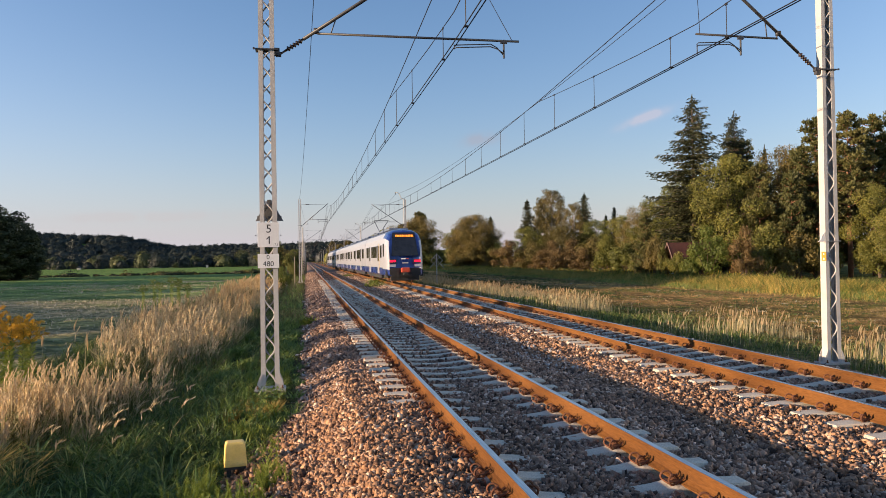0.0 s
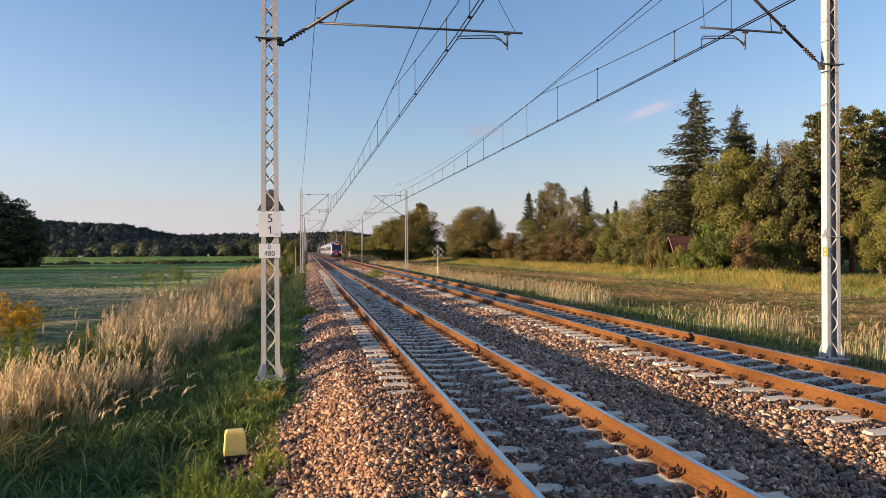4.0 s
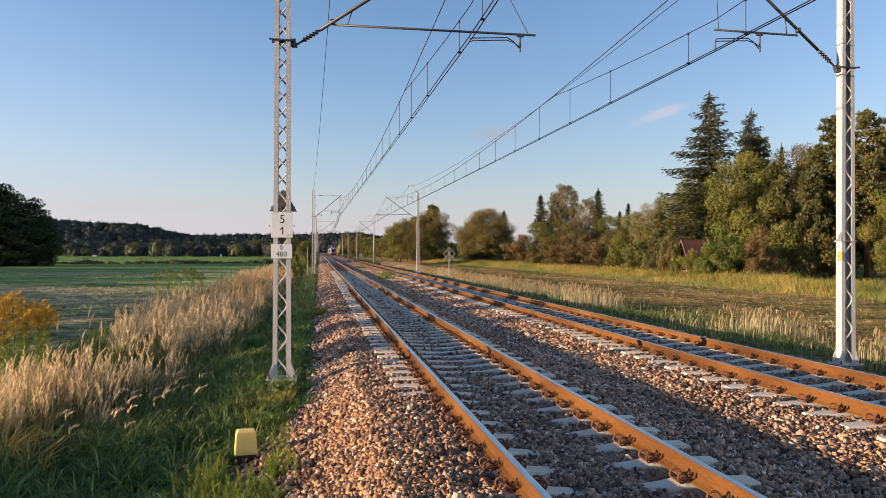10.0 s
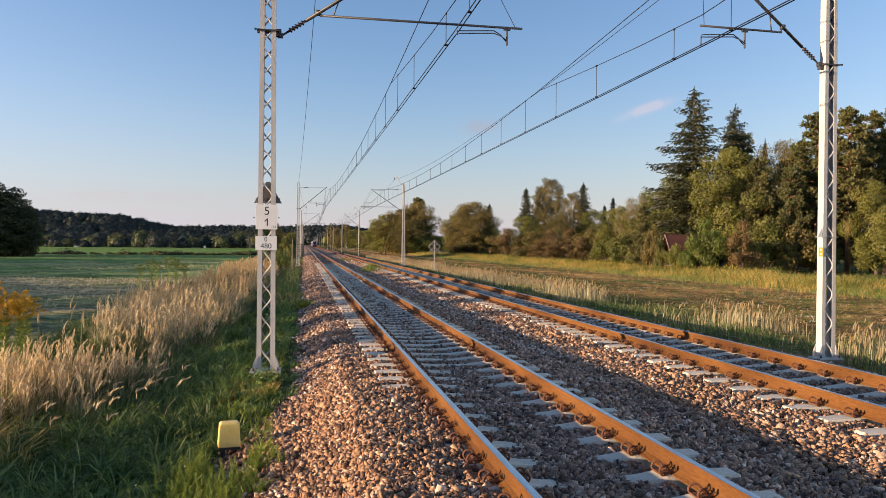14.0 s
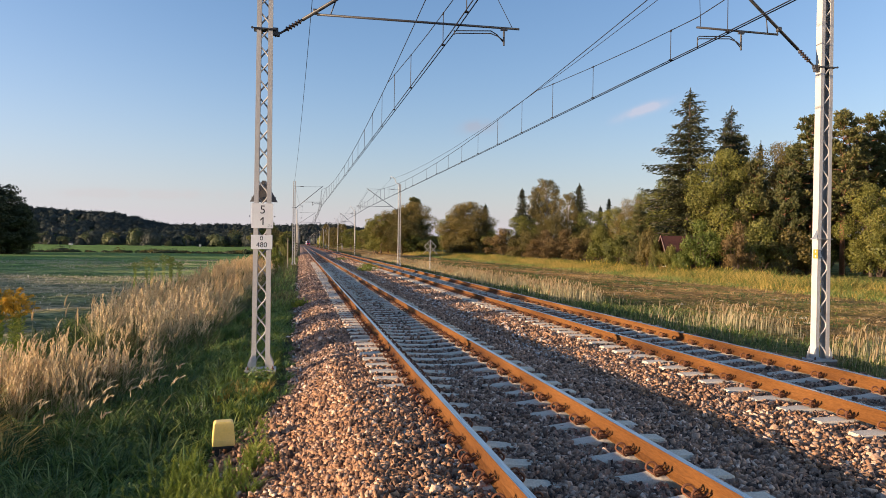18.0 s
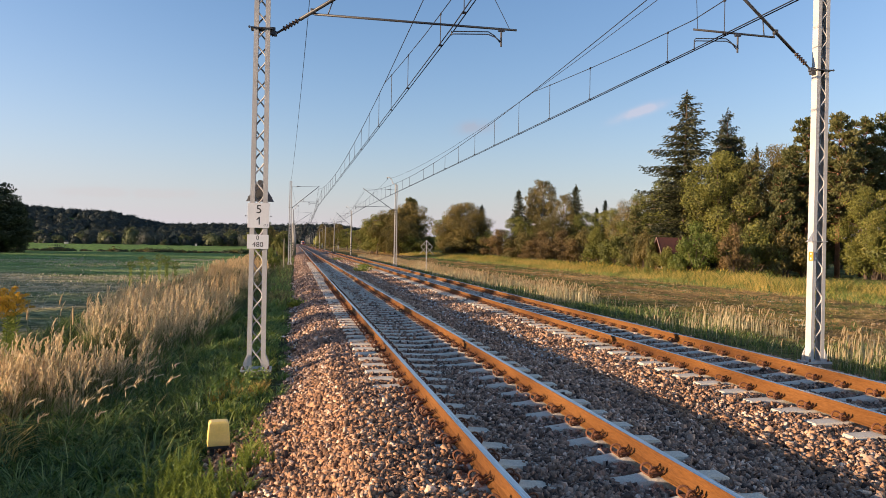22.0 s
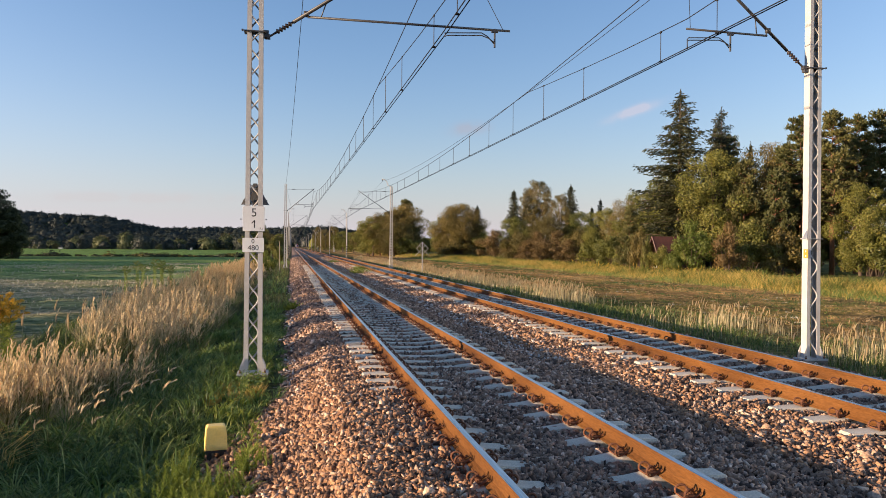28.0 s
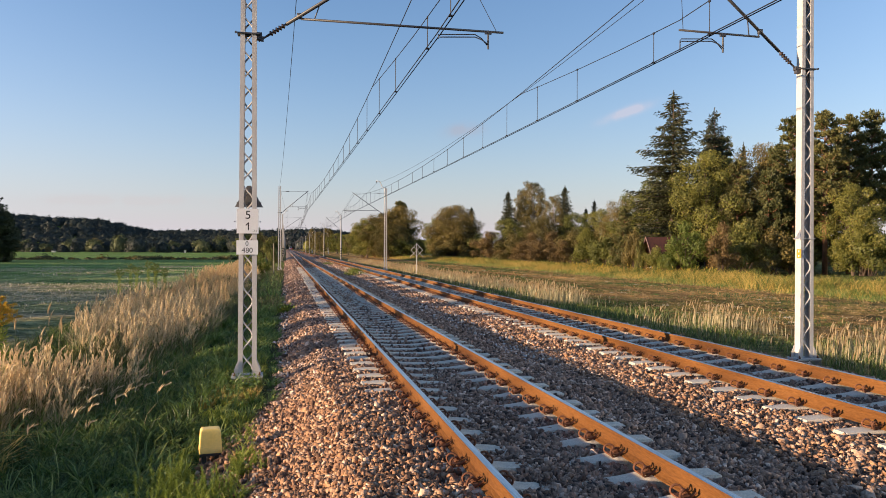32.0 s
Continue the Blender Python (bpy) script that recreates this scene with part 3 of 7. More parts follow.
def build_ballast():
    ys = np.concatenate([np.arange(-12, 60, 0.5), np.arange(60, 300, 4), np.arange(300, 1500, 60)])
    n = len(BED_X)
    X, Y = np.meshgrid(np.array(BED_X), ys)
    X = np.where(X < -2.3, -2.25 + (X + 2.25) * (1 + 0.35 * (1 - smoothstep(8.2, 11.0, Y))), X)
    Z = bed_z(X, Y) + 0.015 * np.sin(X * 5 + Y * 2.3) * (Y < 60) - np.where(Y < 72, 0.04, 0.022)
    v = np.stack([X, Y, Z], -1).reshape(-1, 3)
    i = (np.arange(len(ys) - 1)[:, None] * n + np.arange(n - 1)[None]).ravel()
    me = quick("ballast_bed", v, np.stack([i, i + 1, i + 1 + n, i + n], 1), BED)
    me.shade_smooth()
    tagged(new("ballast_bed", me), "compacted crushed stone bed beneath both tracks", "ballast bed", kind="structure")
    # stones: a bent, cut block each
    def hulls(points):
        made = []
        for q in range(14):
            bm = bmesh.new()
            # a broken block with flat faces, or a wedge
            corners = [(a, b, c) for a in (-1, 1) for b in (-1, 1) for c in (-1, 1)] if q % 3 else [(a, b, c) for a in (-1, 1) for b, c in ((-1, -0.8), (1, -0.7), (0.1, 1))]
            for p in corners[:points]:
                bm.verts.new(np.array(p) * rng.uniform(0.72, 1.0, 3) + rng.normal(0, 0.13, 3))
            r = bmesh.ops.convex_hull(bm, input=bm.verts)
            bmesh.ops.delete(bm, geom=[v for v in bm.verts if not v.link_faces], context="VERTS")
            bm.verts.index_update()
            made.append((np.array([v.co[:] for v in bm.verts]), np.array([[v.index for v in f.verts] for f in bm.faces if len(f.verts) == 3])))
            bm.free()
        return made
    near_hulls, far_hulls = hulls(8), hulls(7)

    def stones(count, y0, y1, size, power, shapes):
        u = rng.random(count)
        y = y0 + (y1 - y0) * u ** power
        x = rng.uniform(-3.3, 7.4, count)
        x = np.where((x > -1.3 + 1.0 * y) & (y1 > 6) & (rng.random(count) < 0.6), rng.uniform(-3.3, 1.6, count), x)
        edge = (x < -2.25) & (rng.random(count) < 0.5)
        x[edge] += 0.6
        # sleepers stay clear
        keep = np.ones(count, bool)
        for c, ph in ((0.0, PHASE_1), (TRACK_2, PHASE_2)):
            on = np.abs(((y - ph) / 0.6) % 1 - 0.5) > 0.5 - np.where(y > 14, 0.13, 0.118) / 0.6
            near = (1 - smoothstep(8.2, 11.0, y)) * (c == 0)
            seat = (np.abs(np.abs(x - c) - 0.82) < 0.52) & (rng.random(count) < 0.97 * (1 - 0.92 * near * (x - c < -0.88)))
            keep &= ~(on & (np.abs(x - c) < 0.35) & (rng.random(count) < 0.95 * (smoothstep(10.0, 13.0, y) if c == 0 else 1.0)))
            keep &= ~(on & seat)
            keep &= np.abs(np.abs(x - c) - GAUGE / 2) > 0.115
        keep &= (x < -1.0 + 1.0 * y) | (y1 < 6)
        x, y = x[keep], y[keep]
        k = len(x)
        s = size * rng.uniform(0.5, 1.3, k) * np.where(rng.random(k) < 0.06, 1.35, 1)
        z = bed_z(x, y) + rng.uniform(-0.015, 0.026, k) + 0.25 * s + 0.012 * np.sin(x * 9 + 3 * np.sin(y * 4)) * np.sin(y * 7)
        q = rng.normal(size=(k, 4))
        q /= np.linalg.norm(q, axis=1)[:, None]
        w, a, b, c = q.T
        R = np.stack([1 - 2 * (b * b + c * c), 2 * (a * b - w * c), 2 * (a * c + w * b), 2 * (a * b + w * c), 1 - 2 * (a * a + c * c), 2 * (b * c - w * a),
                      2 * (a * c - w * b), 2 * (b * c + w * a), 1 - 2 * (a * a + b * b)], 1).reshape(k, 3, 3)
        sizes = s[:, None] * np.stack([rng.uniform(0.85, 1.5, k), rng.uniform(0.6, 1.1, k), rng.uniform(0.28, 0.62, k)], 1)
        at = np.stack([x, y, z], 1)
        kinds = rng.integers(0, 14, k)
        vs, fs, off = [], [], 0
        for t, (hv, hf) in enumerate(shapes):
            m = kinds == t
            v = np.einsum("kij,knj->kni", R[m], hv[None] * sizes[m][:, None, :]) + at[m][:, None, :]
            f = hf[None] + (np.arange(m.sum()) * len(hv))[:, None, None] + off
            vs.append(v.reshape(-1, 3))
            fs.append(f.reshape(-1, 3))
            off += v.shape[0] * v.shape[1]
        return np.concatenate(vs), np.concatenate(fs), np.concatenate([np.repeat(fresh_and_lit(at[kinds == t]), len(hf)) for t, (hv, hf) in enumerate(shapes)])

    def fresh_and_lit(p):
        """Newly tipped tan stone lies heaped over the near sleeper ends; along the near edge of the second track the
        tan paints a sunlit strip.
        """
        wob = 0.5 * np.sin(p[:, 0] * 3) + rng.normal(0, 0.5, len(p))
        tan_stone = ((p[:, 0] < -0.8) & (p[:, 1] < 11.9 + 0.75 * (p[:, 0] + 1.6) + wob)) | ((np.abs(p[:, 0] - 3.0) < 0.75) & (rng.random(len(p)) < 0.75 * (1 - smoothstep(15, 26, p[:, 1]))))
        pale = (((p[:, 0] < -2.25) & (p[:, 1] > 11.5) & (p[:, 1] < 45)) | (np.abs(p[:, 0] - 2.3) < 0.5) & (p[:, 1] > 12)) & (rng.random(len(p)) < 0.13)
        return np.where(pale, 2, tan_stone)

    vs, fs, new_ones, off = [], [], [], 0
    for args in ((108000, 5.0, 14, 0.0265, 1.0, near_hulls), (46000, 14, 28, 0.033, 1.0, far_hulls), (13000, -7, 5.2, 0.042, 1.0, far_hulls), (42000, 28, 75, 0.036, 1.2, far_hulls), (16000, 75, 130, 0.06, 1.2, far_hulls)):
        v, f, fr = stones(*args)
        vs.append(v)
        fs.append(f + off)
        new_ones.append(fr)
        off += len(v)
    me = quick("ballast_stones", np.concatenate(vs), np.concatenate(fs), OLD_SHADED_STONE)
    me.materials.append(STONE)
    me.materials.append(PALE_STONE)
    me.polygons.foreach_set("material_index", np.concatenate(new_ones).astype(np.int32))
    tagged(new("ballast_stones", me), "loose brown-grey crushed granite stones between the rails", "gravel", kind="stuff")


PHASE_1, PHASE_2 = 10.5125 % 0.6, 12.7336 % 0.6
build_ballast()


# ---- tracks ----
def rail_profile():
    half = [(0.075, -0.172), (0.075, -0.161), (0.042, -0.150), (0.013, -0.132), (0.0085, -0.100), (0.0085, -0.065), (0.013, -0.048), (0.036, -0.037), (0.0365, -0.012)]
    top = [(0.031, -0.002), (0.020, 0.0)]
    return half, top


def build_rail(x, parent):
    half, top = rail_profile()
    ring = half + top + [(-a, b) for a, b in reversed(top)] + [(-a, b) for a, b in reversed(half)]
    ys = [-12, 0, 20, 60, 200, 600, 1500]
    g = Geo()
    g.loft([[(a, y, b) for a, b in ring] for y in ys])
    me = g.mesh("rail")
    me.materials.append(RUST)
    me.materials.append(POLISHED)
    for p in me.polygons:
        c = p.center
        if c.z > -0.0015:
            p.material_index = 1
    ob = part("rail", me, RUST, parent, "rusty orange steel rail with a polished head")
    ob.location = (x, 0, 0)
    return ob


def sleeper_mesh(name="sleeper"):
    """Prestressed concrete sleeper: raised rail seats, lower and narrower middle, sloping ends."""
    stations = [(-1.30, -0.212, 0.135, 0.088), (-1.28, -0.192, 0.138, 0.094), (-1.0, -0.184, 0.14, 0.098), (-0.62, -0.180, 0.14, 0.105), (-0.45, -0.205, 0.135, 0.10), (-0.25, -0.222, 0.12, 0.10), (0, -0.232, 0.115, 0.095)]
    stations = stations + [(-x, z, w, t) for x, z, w, t in reversed(stations[:-1])]
    g = Geo()
    g.loft([[(x, -w, -0.42), (x, w, -0.42), (x, t + 0.012, z - 0.02), (x, t, z), (x, -t, z), (x, -t - 0.012, z - 0.02)] for x, z, w, t in stations])
    return g.mesh(name)


def clip_mesh():
    """Spring clip: two open loops, arms on the rail foot, screw with hexagon head and guide plate."""
    g = Geo()
    for s in (-1, 1):
        loop = []
        for k in range(13):
            a = math.pi * (0.05 + 1.45 * k / 12)
            loop.append((-0.055 + 0.050 * math.cos(a) * 0.9, s * (0.042 + 0.030 * math.sin(a * 0.5)), 0.020 + 0.042 * math.sin(a)))
        loop.append((0.02, s * 0.052, 0.012))
        loop.append((0.048, s * 0.054, 0.03))
        g.tube(loop, 0.0095, 6)
    g.tube([(-0.03, -0.03, 0.022), (-0.022, 0, 0.026), (-0.03, 0.03, 0.022)], 0.0075, 6)
    g.lathe((-0.035, 0, -0.01), (0, 0, 1), [(0, 0.012), (0.03, 0.012), (0.03, 0.024), (0.036, 0.024), (0.037, 0.017), (0.062, 0.016), (0.064, 0.010)], 6)
    g.box((-0.045, 0, -0.004), (0.11, 0.11, 0.014))
    return g.mesh("rail_clip", smooth=False)


def build_tracks():
    sl, cl = sleeper_mesh(), clip_mesh()
    for name, cx, phase in (("railway_track_1", 0.0, PHASE_1), ("railway_track_2", TRACK_2, PHASE_2)):
        tr = thing(name, "straight railway track with rusty rails on concrete sleepers", "railway track", pose(cx, 0, 0), kind="structure")
        for s in (-1, 1):
            build_rail(s * GAUGE / 2, tr)
        first = math.ceil((-7.0 - phase) / 0.6)
        for k in range(first, first + 137):
            y = phase + 0.6 * k
            so = part("sleeper", sl, CONCRETE, tr)
            so.location = (0, y, 0.012 + 0.006 * math.sin(k * 12.9))
            so.rotation_euler = (0, 0, 0.008 * math.sin(k * 7.7))
            if k < first + 75:
                for s in (-1, 1):
                    for o in (-1, 1):
                        c = part("rail_clip", cl, RUST_DARK, so)
                        c.matrix_basis = pose(s * GAUGE / 2 + o * 0.092, 0, -0.158, 0, 0, 0 if o < 0 else 180)
        # the rest of the row, far off
        low = Geo()
        low.loft([[(x, -0.13, -0.36), (x, -0.10, z), (x, 0.10, z), (x, 0.13, -0.36)] for x, z in ((-1.29, -0.278), (-0.6, -0.268), (0, -0.286), (0.6, -0.268), (1.29, -0.278))])
        low = low.mesh("sleeper_row")
        base = np.array([v.co[:] for v in low.vertices])
        fc = [tuple(p.vertices) for p in low.polygons if len(p.vertices) == 4]
        v = np.concatenate([base + [0, phase + 0.6 * k, 0] for k in range(first + 137, first + 917)])
        f = np.concatenate([np.array(fc) + i * len(base) for i in range(780)])
        far = part("sleeper_row", quick("sleeper_row", v, f, CONCRETE), CONCRETE, tr)
        far["kind"] = "stuff"


build_tracks()


# ---- masts and overhead line ----
MAST_H = 7.9


def zigzag(g, x0, x1, y, z0, z1, pitch, r, phase=0.0):
    """A round bar bent into a wave between two channels."""
    pts, n = [], max(2, int((z1 - z0) / pitch * 14))
    for k in range(n + 1):
        z = z0 + (z1 - z0) * k / n
        pts.append(((x0 + x1) / 2 + (x1 - x0) / 2 * math.cos(2 * math.pi * (z - z0) / pitch + phase), y, z))
    g.tube(pts, r, 6)


def text_mesh(body, size):
    cu = bpy.data.curves.new("lettering", "FONT")
    cu.body, cu.size, cu.align_x, cu.align_y, cu.extrude = body, size, "CENTER", "CENTER", 0.0003
    tmp = bpy.data.objects.new("lettering", cu)
    me = bpy.data.meshes.new_from_object(tmp)
    bpy.data.objects.remove(tmp)
    bpy.data.curves.remove(cu)
    return me


def insulator(g, a, b, r=0.045, sheds=6):
    a, b = Vector(a), Vector(b)
    L = (b - a).length
    prof = [(0, 0.02)]
    for k in range(sheds):
        d = L * (0.12 + 0.76 * k / sheds)
        w = L * 0.76 / sheds
        prof += [(d, 0.02), (d + w * 0.25, r), (d + w * 0.5, r * 0.95), (d + w * 0.8, 0.022)]
    prof += [(L, 0.02)]
    g.lathe(a, b - a, prof, 10)


def build_mast(x, y, side, style, solid=False, tilt=0.0, feeder=True, base_z=-0.39, first=False):
    """side: +1 where the track lies to the right of the mast, -1 to the left. style A: steady arm hung beyond the wire, B: before it."""
    lab = "white-grey lattice steel overhead line mast with a cantilever" if not solid else "grey steel overhead line mast with striped base and cantilever"
    mast = thing("catenary_mast", lab, "catenary mast", pose(x, y, 0), group="masts along the railway")
    w, d, t = 0.30, 0.16, 0.008        # overall width, channel width along the track
    if solid:
        g = Geo()
        g.lathe((0, 0, base_z - 0.25), (0, 0, 1), [(0, 0.135), (MAST_H - base_z + 0.25, 0.085)], 12)
        part("pole", g, POLE, mast, "grey concrete pole", smooth=True)
        for k in range(4):
            s = Geo()
            z = 0.25 + k * 0.45
            s.lathe((0, 0, z), (0, 0, 1), [(0, 0.14), (0.02, 0.142), (0.22, 0.141), (0.225, 0.138)], 12)
            part("stripe", s, BLACK, mast, "black painted warning stripe")
    else:
        top_w = 0.24
        for s in (-1, 1):
            g = Geo()
            rings = []
            for z, ww in ((base_z, w), (MAST_H, top_w)):
                o, i = s * ww / 2, s * (ww / 2 - 0.074)
                rings.append([(o, -d / 2, z), (o, d / 2, z), (i, d / 2, z), (i, d / 2 - t, z), (o - s * t, d / 2 - t, z), (o - s * t, -d / 2 + t, z), (i, -d / 2 + t, z), (i, -d / 2, z)])
            g.loft(rings)
            part("channel", g, GALV, mast)
        for yy in (-d / 2 + 0.016, d / 2 - 0.016):
            g = Geo()
            zigzag(g, -0.082, 0.082, yy, base_z + 0.12, MAST_H - 0.2, 0.56, 0.0145, 0.0 if yy < 0 else math.pi)
            part("lattice_bar", g, GALV, mast, smooth=True)
        g = Geo()
        g.box((0, 0, base_z + 0.006), (0.50, 0.36, 0.036))
        base = part("base_plate", g, GALV, mast, bevel=0.004)
        for s in (-1, 1):
            for u in (-1, 1):
                gg = Geo()
                gg.add([(s * 0.15, u * 0.084, base_z + 0.024), (s * 0.215, u * 0.084, base_z + 0.024), (s * 0.205, u * 0.084, base_z + 0.13), (s * 0.15, u * 0.084, base_z + 0.26),
                        (s * 0.15, u * 0.094, base_z + 0.024), (s * 0.215, u * 0.094, base_z + 0.024), (s * 0.205, u * 0.094, base_z + 0.13), (s * 0.15, u * 0.094, base_z + 0.26)],
                       [(0, 1, 2, 3), (7, 6, 5, 4), (0, 4, 5, 1), (1, 5, 6, 2), (2, 6, 7, 3), (3, 7, 4, 0)])
                part("gusset", gg, GALV, mast)
                bb = Geo()
                bb.lathe((s * 0.20, u * 0.135, base_z + 0.02), (0, 0, 1), [(0, 0.02), (0.028, 0.02), (0.029, 0.012), (0.06, 0.011)], 6)
                part("bolt", bb, RUST_DARK, base)
        g = Geo()
        g.box((0, 0, base_z - 0.312), (0.48, 0.40, 0.60))
        part("foundation", g, FOOTING, mast, "weathered concrete footing", bevel=0.02)
    # bracket, insulator and cantilever tube
    zc = 5.28
    g = Geo()
    g.box((0, 0, zc), (w + 0.06, d + 0.05, 0.022))
    g.box((side * 0.17, 0, zc - 0.02), (0.09, 0.09, 0.12))
    g.tube([(-side * 0.2, -d / 2 - 0.015, zc), (-side * 0.2, -d / 2 - 0.04, zc)], 0.02, 6)
    part("clamp", g, TUBE, mast)
    reach = 3.30 if style == "A" else 2.72
    low = 0.07 if style == "A" else 0.0
    a, b = Vector((side * 0.2, 0, zc - low)), Vector((side * reach, 0, 7.42 - low))
    u = (b - a).normalized()
    g = Geo()
    g.tube([a - u * 0.05, a + u * 0.15], 0.018, 6)
    g.box(a + u * 0.02, (0.05, 0.08, 0.07))
    part("link", g, TUBE, mast)
    g = Geo()
    insulator(g, a + u * 0.13, a + u * 0.52, 0.046, 5)
    part("insulator", g, CERAMIC, mast, "brown ribbed insulator", smooth=True)
    g = Geo()
    g.tube([a + u * 0.5, b + u * 0.1], 0.030, 10)
    part("cantilever_tube", g, TUBE, mast, smooth=True)
    g = Geo()
    g.tube([(side * 0.1, 0, 7.38), (side * 0.55, 0, 7.385)], 0.012, 6)
    g.tube([(side * 0.95, 0, 7.39), b], 0.012, 6)
    part("tie_rod", g, TUBE, mast)
    g = Geo()
    insulator(g, (side * 0.55, 0, 7.385), (side * 0.95, 0, 7.39), 0.05, 5)
    part("insulator", g, CERAMIC, mast, "brown ribbed insulator", smooth=True)
    # registration arm, on an eye half-way up the tube
    zr = 5.60 if style == "A" else 5.86
    s0 = (zr + 0.10 - zc) / (b.z - zc)
    eye = a + (b - a) * s0
    arm_end = side * (4.40 if style == "A" else 2.72)
    g = Geo()
    g.tube([(eye.x + side * 0.02, 0, zr), (arm_end, 0, zr if style == "A" else zr + 0.02)], 0.021, 8)
    g.tube([eye, (eye.x + side * 0.05, 0, zr)], 0.012, 6)
    g.tube([a + (b - a) * (s0 + 0.11), (eye.x + side * 0.24, 0, zr - 0.005)], 0.011, 6)
    g.box((eye.x, 0, eye.z), (0.09, 0.05, 0.09))
    part("registration_arm", g, TUBE, mast, smooth=True)
    wire_x = side * (3.22 if style == "A" else 2.70)     # contact wire, from the mast
    drop_x = side * (4.12 if style == "A" else 1.80)
    zd = zr - 0.04 if style == "A" else zr - 0.08
    g = Geo()
    g.tube([(drop_x, 0, zr + 0.02), (drop_x, 0, zd - 0.27)], 0.018, 8)
    g.box((drop_x, 0, zr - 0.02), (0.12, 0.04, 0.05))
    part("drop_bracket", g, TUBE, mast)
    v = 1 if drop_x > wire_x else -1
    g = Geo()
    for o in (0.0, 0.045):
        g.tube([(drop_x, 0.03 * (1 if o else -1), zd - 0.20), (drop_x - v * 0.12, 0.03 * (1 if o else -1), zd - 0.12 + o), (drop_x - v * 0.24, 0, zd - 0.07 + o),
                (wire_x + v * 0.03, 0, zd - 0.11 + o), (wire_x, 0, zd - 0.14 + o), (wire_x, 0, 5.5)], 0.010, 6)
    part("steady_arm", g, TUBE, mast, smooth=True)
    g = Geo()
    g.tube([b, (arm_end * 0.97, 0, zr + 0.02)], 0.006, 5)
    part("hanger_wire", g, WIRE, mast)
    if feeder:
        g = Geo()
        pts = [(side * x, 0, MAST_H + z) for x, z in ((0, -0.1), (0.04, 0.02), (0.22, 0.06), (0.38, 0.14), (0.46, 0.40), (0.56, 0.62), (0.72, 0.72), (0.95, 0.74))]
        g.tube(pts, 0.038, 6)
        part("bracket", g, GALV, mast, smooth=True)
        g = Geo()
        insulator(g, (side * 0.95, 0, MAST_H + 0.74), (side * 0.95, 0, MAST_H + 0.50), 0.05, 4)
        part("insulator", g, CERAMIC, mast, smooth=True)
    return mast


MASTS_L, MASTS_R = [], []
LEFT_X, RIGHT_X = -2.97, 7.60


def build_line():
    for k in range(-1, 14):
        y = MAST_Y + SPAN * k
        odd = k % 2
        MASTS_L.append(build_mast(LEFT_X, y, 1, "B" if odd else "A", solid=k >= 2, feeder=k != 1))
        MASTS_R.append(build_mast(RIGHT_X, y, -1, "A" if odd else "B", solid=k >= 2))
    for name, mx, side, cx in (("overhead_line", LEFT_X, 1, 0.0), ("overhead_line", RIGHT_X, -1, TRACK_2)):
        line = thing(name, "dark overhead contact line with droppers above the track", "overhead line", pose(0, 0, 0), group="overhead lines")
        at = lambda k: mx + side * ((2.70 if k % 2 else 3.22) if side > 0 else (3.22 if k % 2 else 2.70))
        for k in range(-1, 13):
            y0 = MAST_Y + SPAN * k
            xa, xb = at(k), at(k + 1)
            xx = lambda d: xa + (xb - xa) * d / SPAN

            def mz(d):
                q = min(d, SPAN - d)
                if q < 9.5:
                    return 7.18 + (6.58 - 7.18) * q / 9.5
                return 6.05 + 0.55 * ((SPAN / 2 - q) / (SPAN / 2 - 9.5)) ** 2

            def stitch(q):
                return 6.07 + 0.53 * (min(q, 9.5) / 9.5) ** 1.3
            r = 0.0105 if k < 2 else 0.0115
            for o in (-0.034, 0.034):
                g = Geo()
                g.tube([(xx(d) + o, y0 + d, 5.5 - 0.03 * math.sin(math.pi * d / SPAN)) for d in (0, 15.5, 31, 46.5, 62)], r, 5, False)
                part("contact_wire", g, WIRE, line)
            g = Geo()
            ds = [0, 4, 9.5, 12, 15, 20, 25, 31, 37, 42, 47, 50, 52.5, 58, 62]
            g.tube([(xx(d), y0 + d, mz(d)) for d in ds], r, 5, False)
            part("messenger_wire", g, WIRE, line)
            for sgn in (0, 1):
                g = Geo()
                g.tube([(xx(abs(62 * sgn - q)), y0 + abs(62 * sgn - q), stitch(q)) for q in (0, 2.5, 5, 7.5, 9.5)], r * 0.85, 5, False)
                part("stitch_wire", g, WIRE, line)
            for j in range(20):
                q = 1.0 if j in (0, 19) else 4.9 + 2.95 * (min(j, 19 - j) - 1)
                d = q if j < 10 else SPAN - q
                q = min(d, SPAN - d)
                top = stitch(q) if q < 9.4 else mz(d)
                g = Geo()
                g.tube([(xx(d), y0 + d, top), (xx(d), y0 + d, 5.5)], r * 0.75, 4, False)
                g.box((xx(d), y0 + d, top), (0.02, 0.06, 0.04))
                g.box((xx(d), y0 + d, 5.51), (0.06, 0.04, 0.03))
                part("dropper", g, WIRE, line)
        fx = lambda k: mx + side * 0.95 if not (side > 0 and k == 1) else mx
        for k in range(-1, 13):
            y0 = MAST_Y + SPAN * k
            g = Geo()
            g.tube([(fx(k) + (fx(k + 1) - fx(k)) * d, y0 + SPAN * d, MAST_H + (0.5 if not (side > 0 and k in (0, 1)) else 0.5 - 0.45 * (d if k == 0 else 1 - d)) - 3.2 * d * (1 - d)) for d in (0, .08, .17, .25, .37, .5, .63, .75, .83, .92, 1)], 0.009, 5, False)
            part("feeder_wire", g, WIRE, line)


build_line()


# ---- signs and small things by the line ----
def plate(parent, name, w, h, c, material, label="", r=0.012):
    g = Geo()
    g.box((0, 0, 0), (w, 0.006, h))
    ob = part(name, g, material, parent, label, bevel=0.0015)
    ob.location = c
    return ob


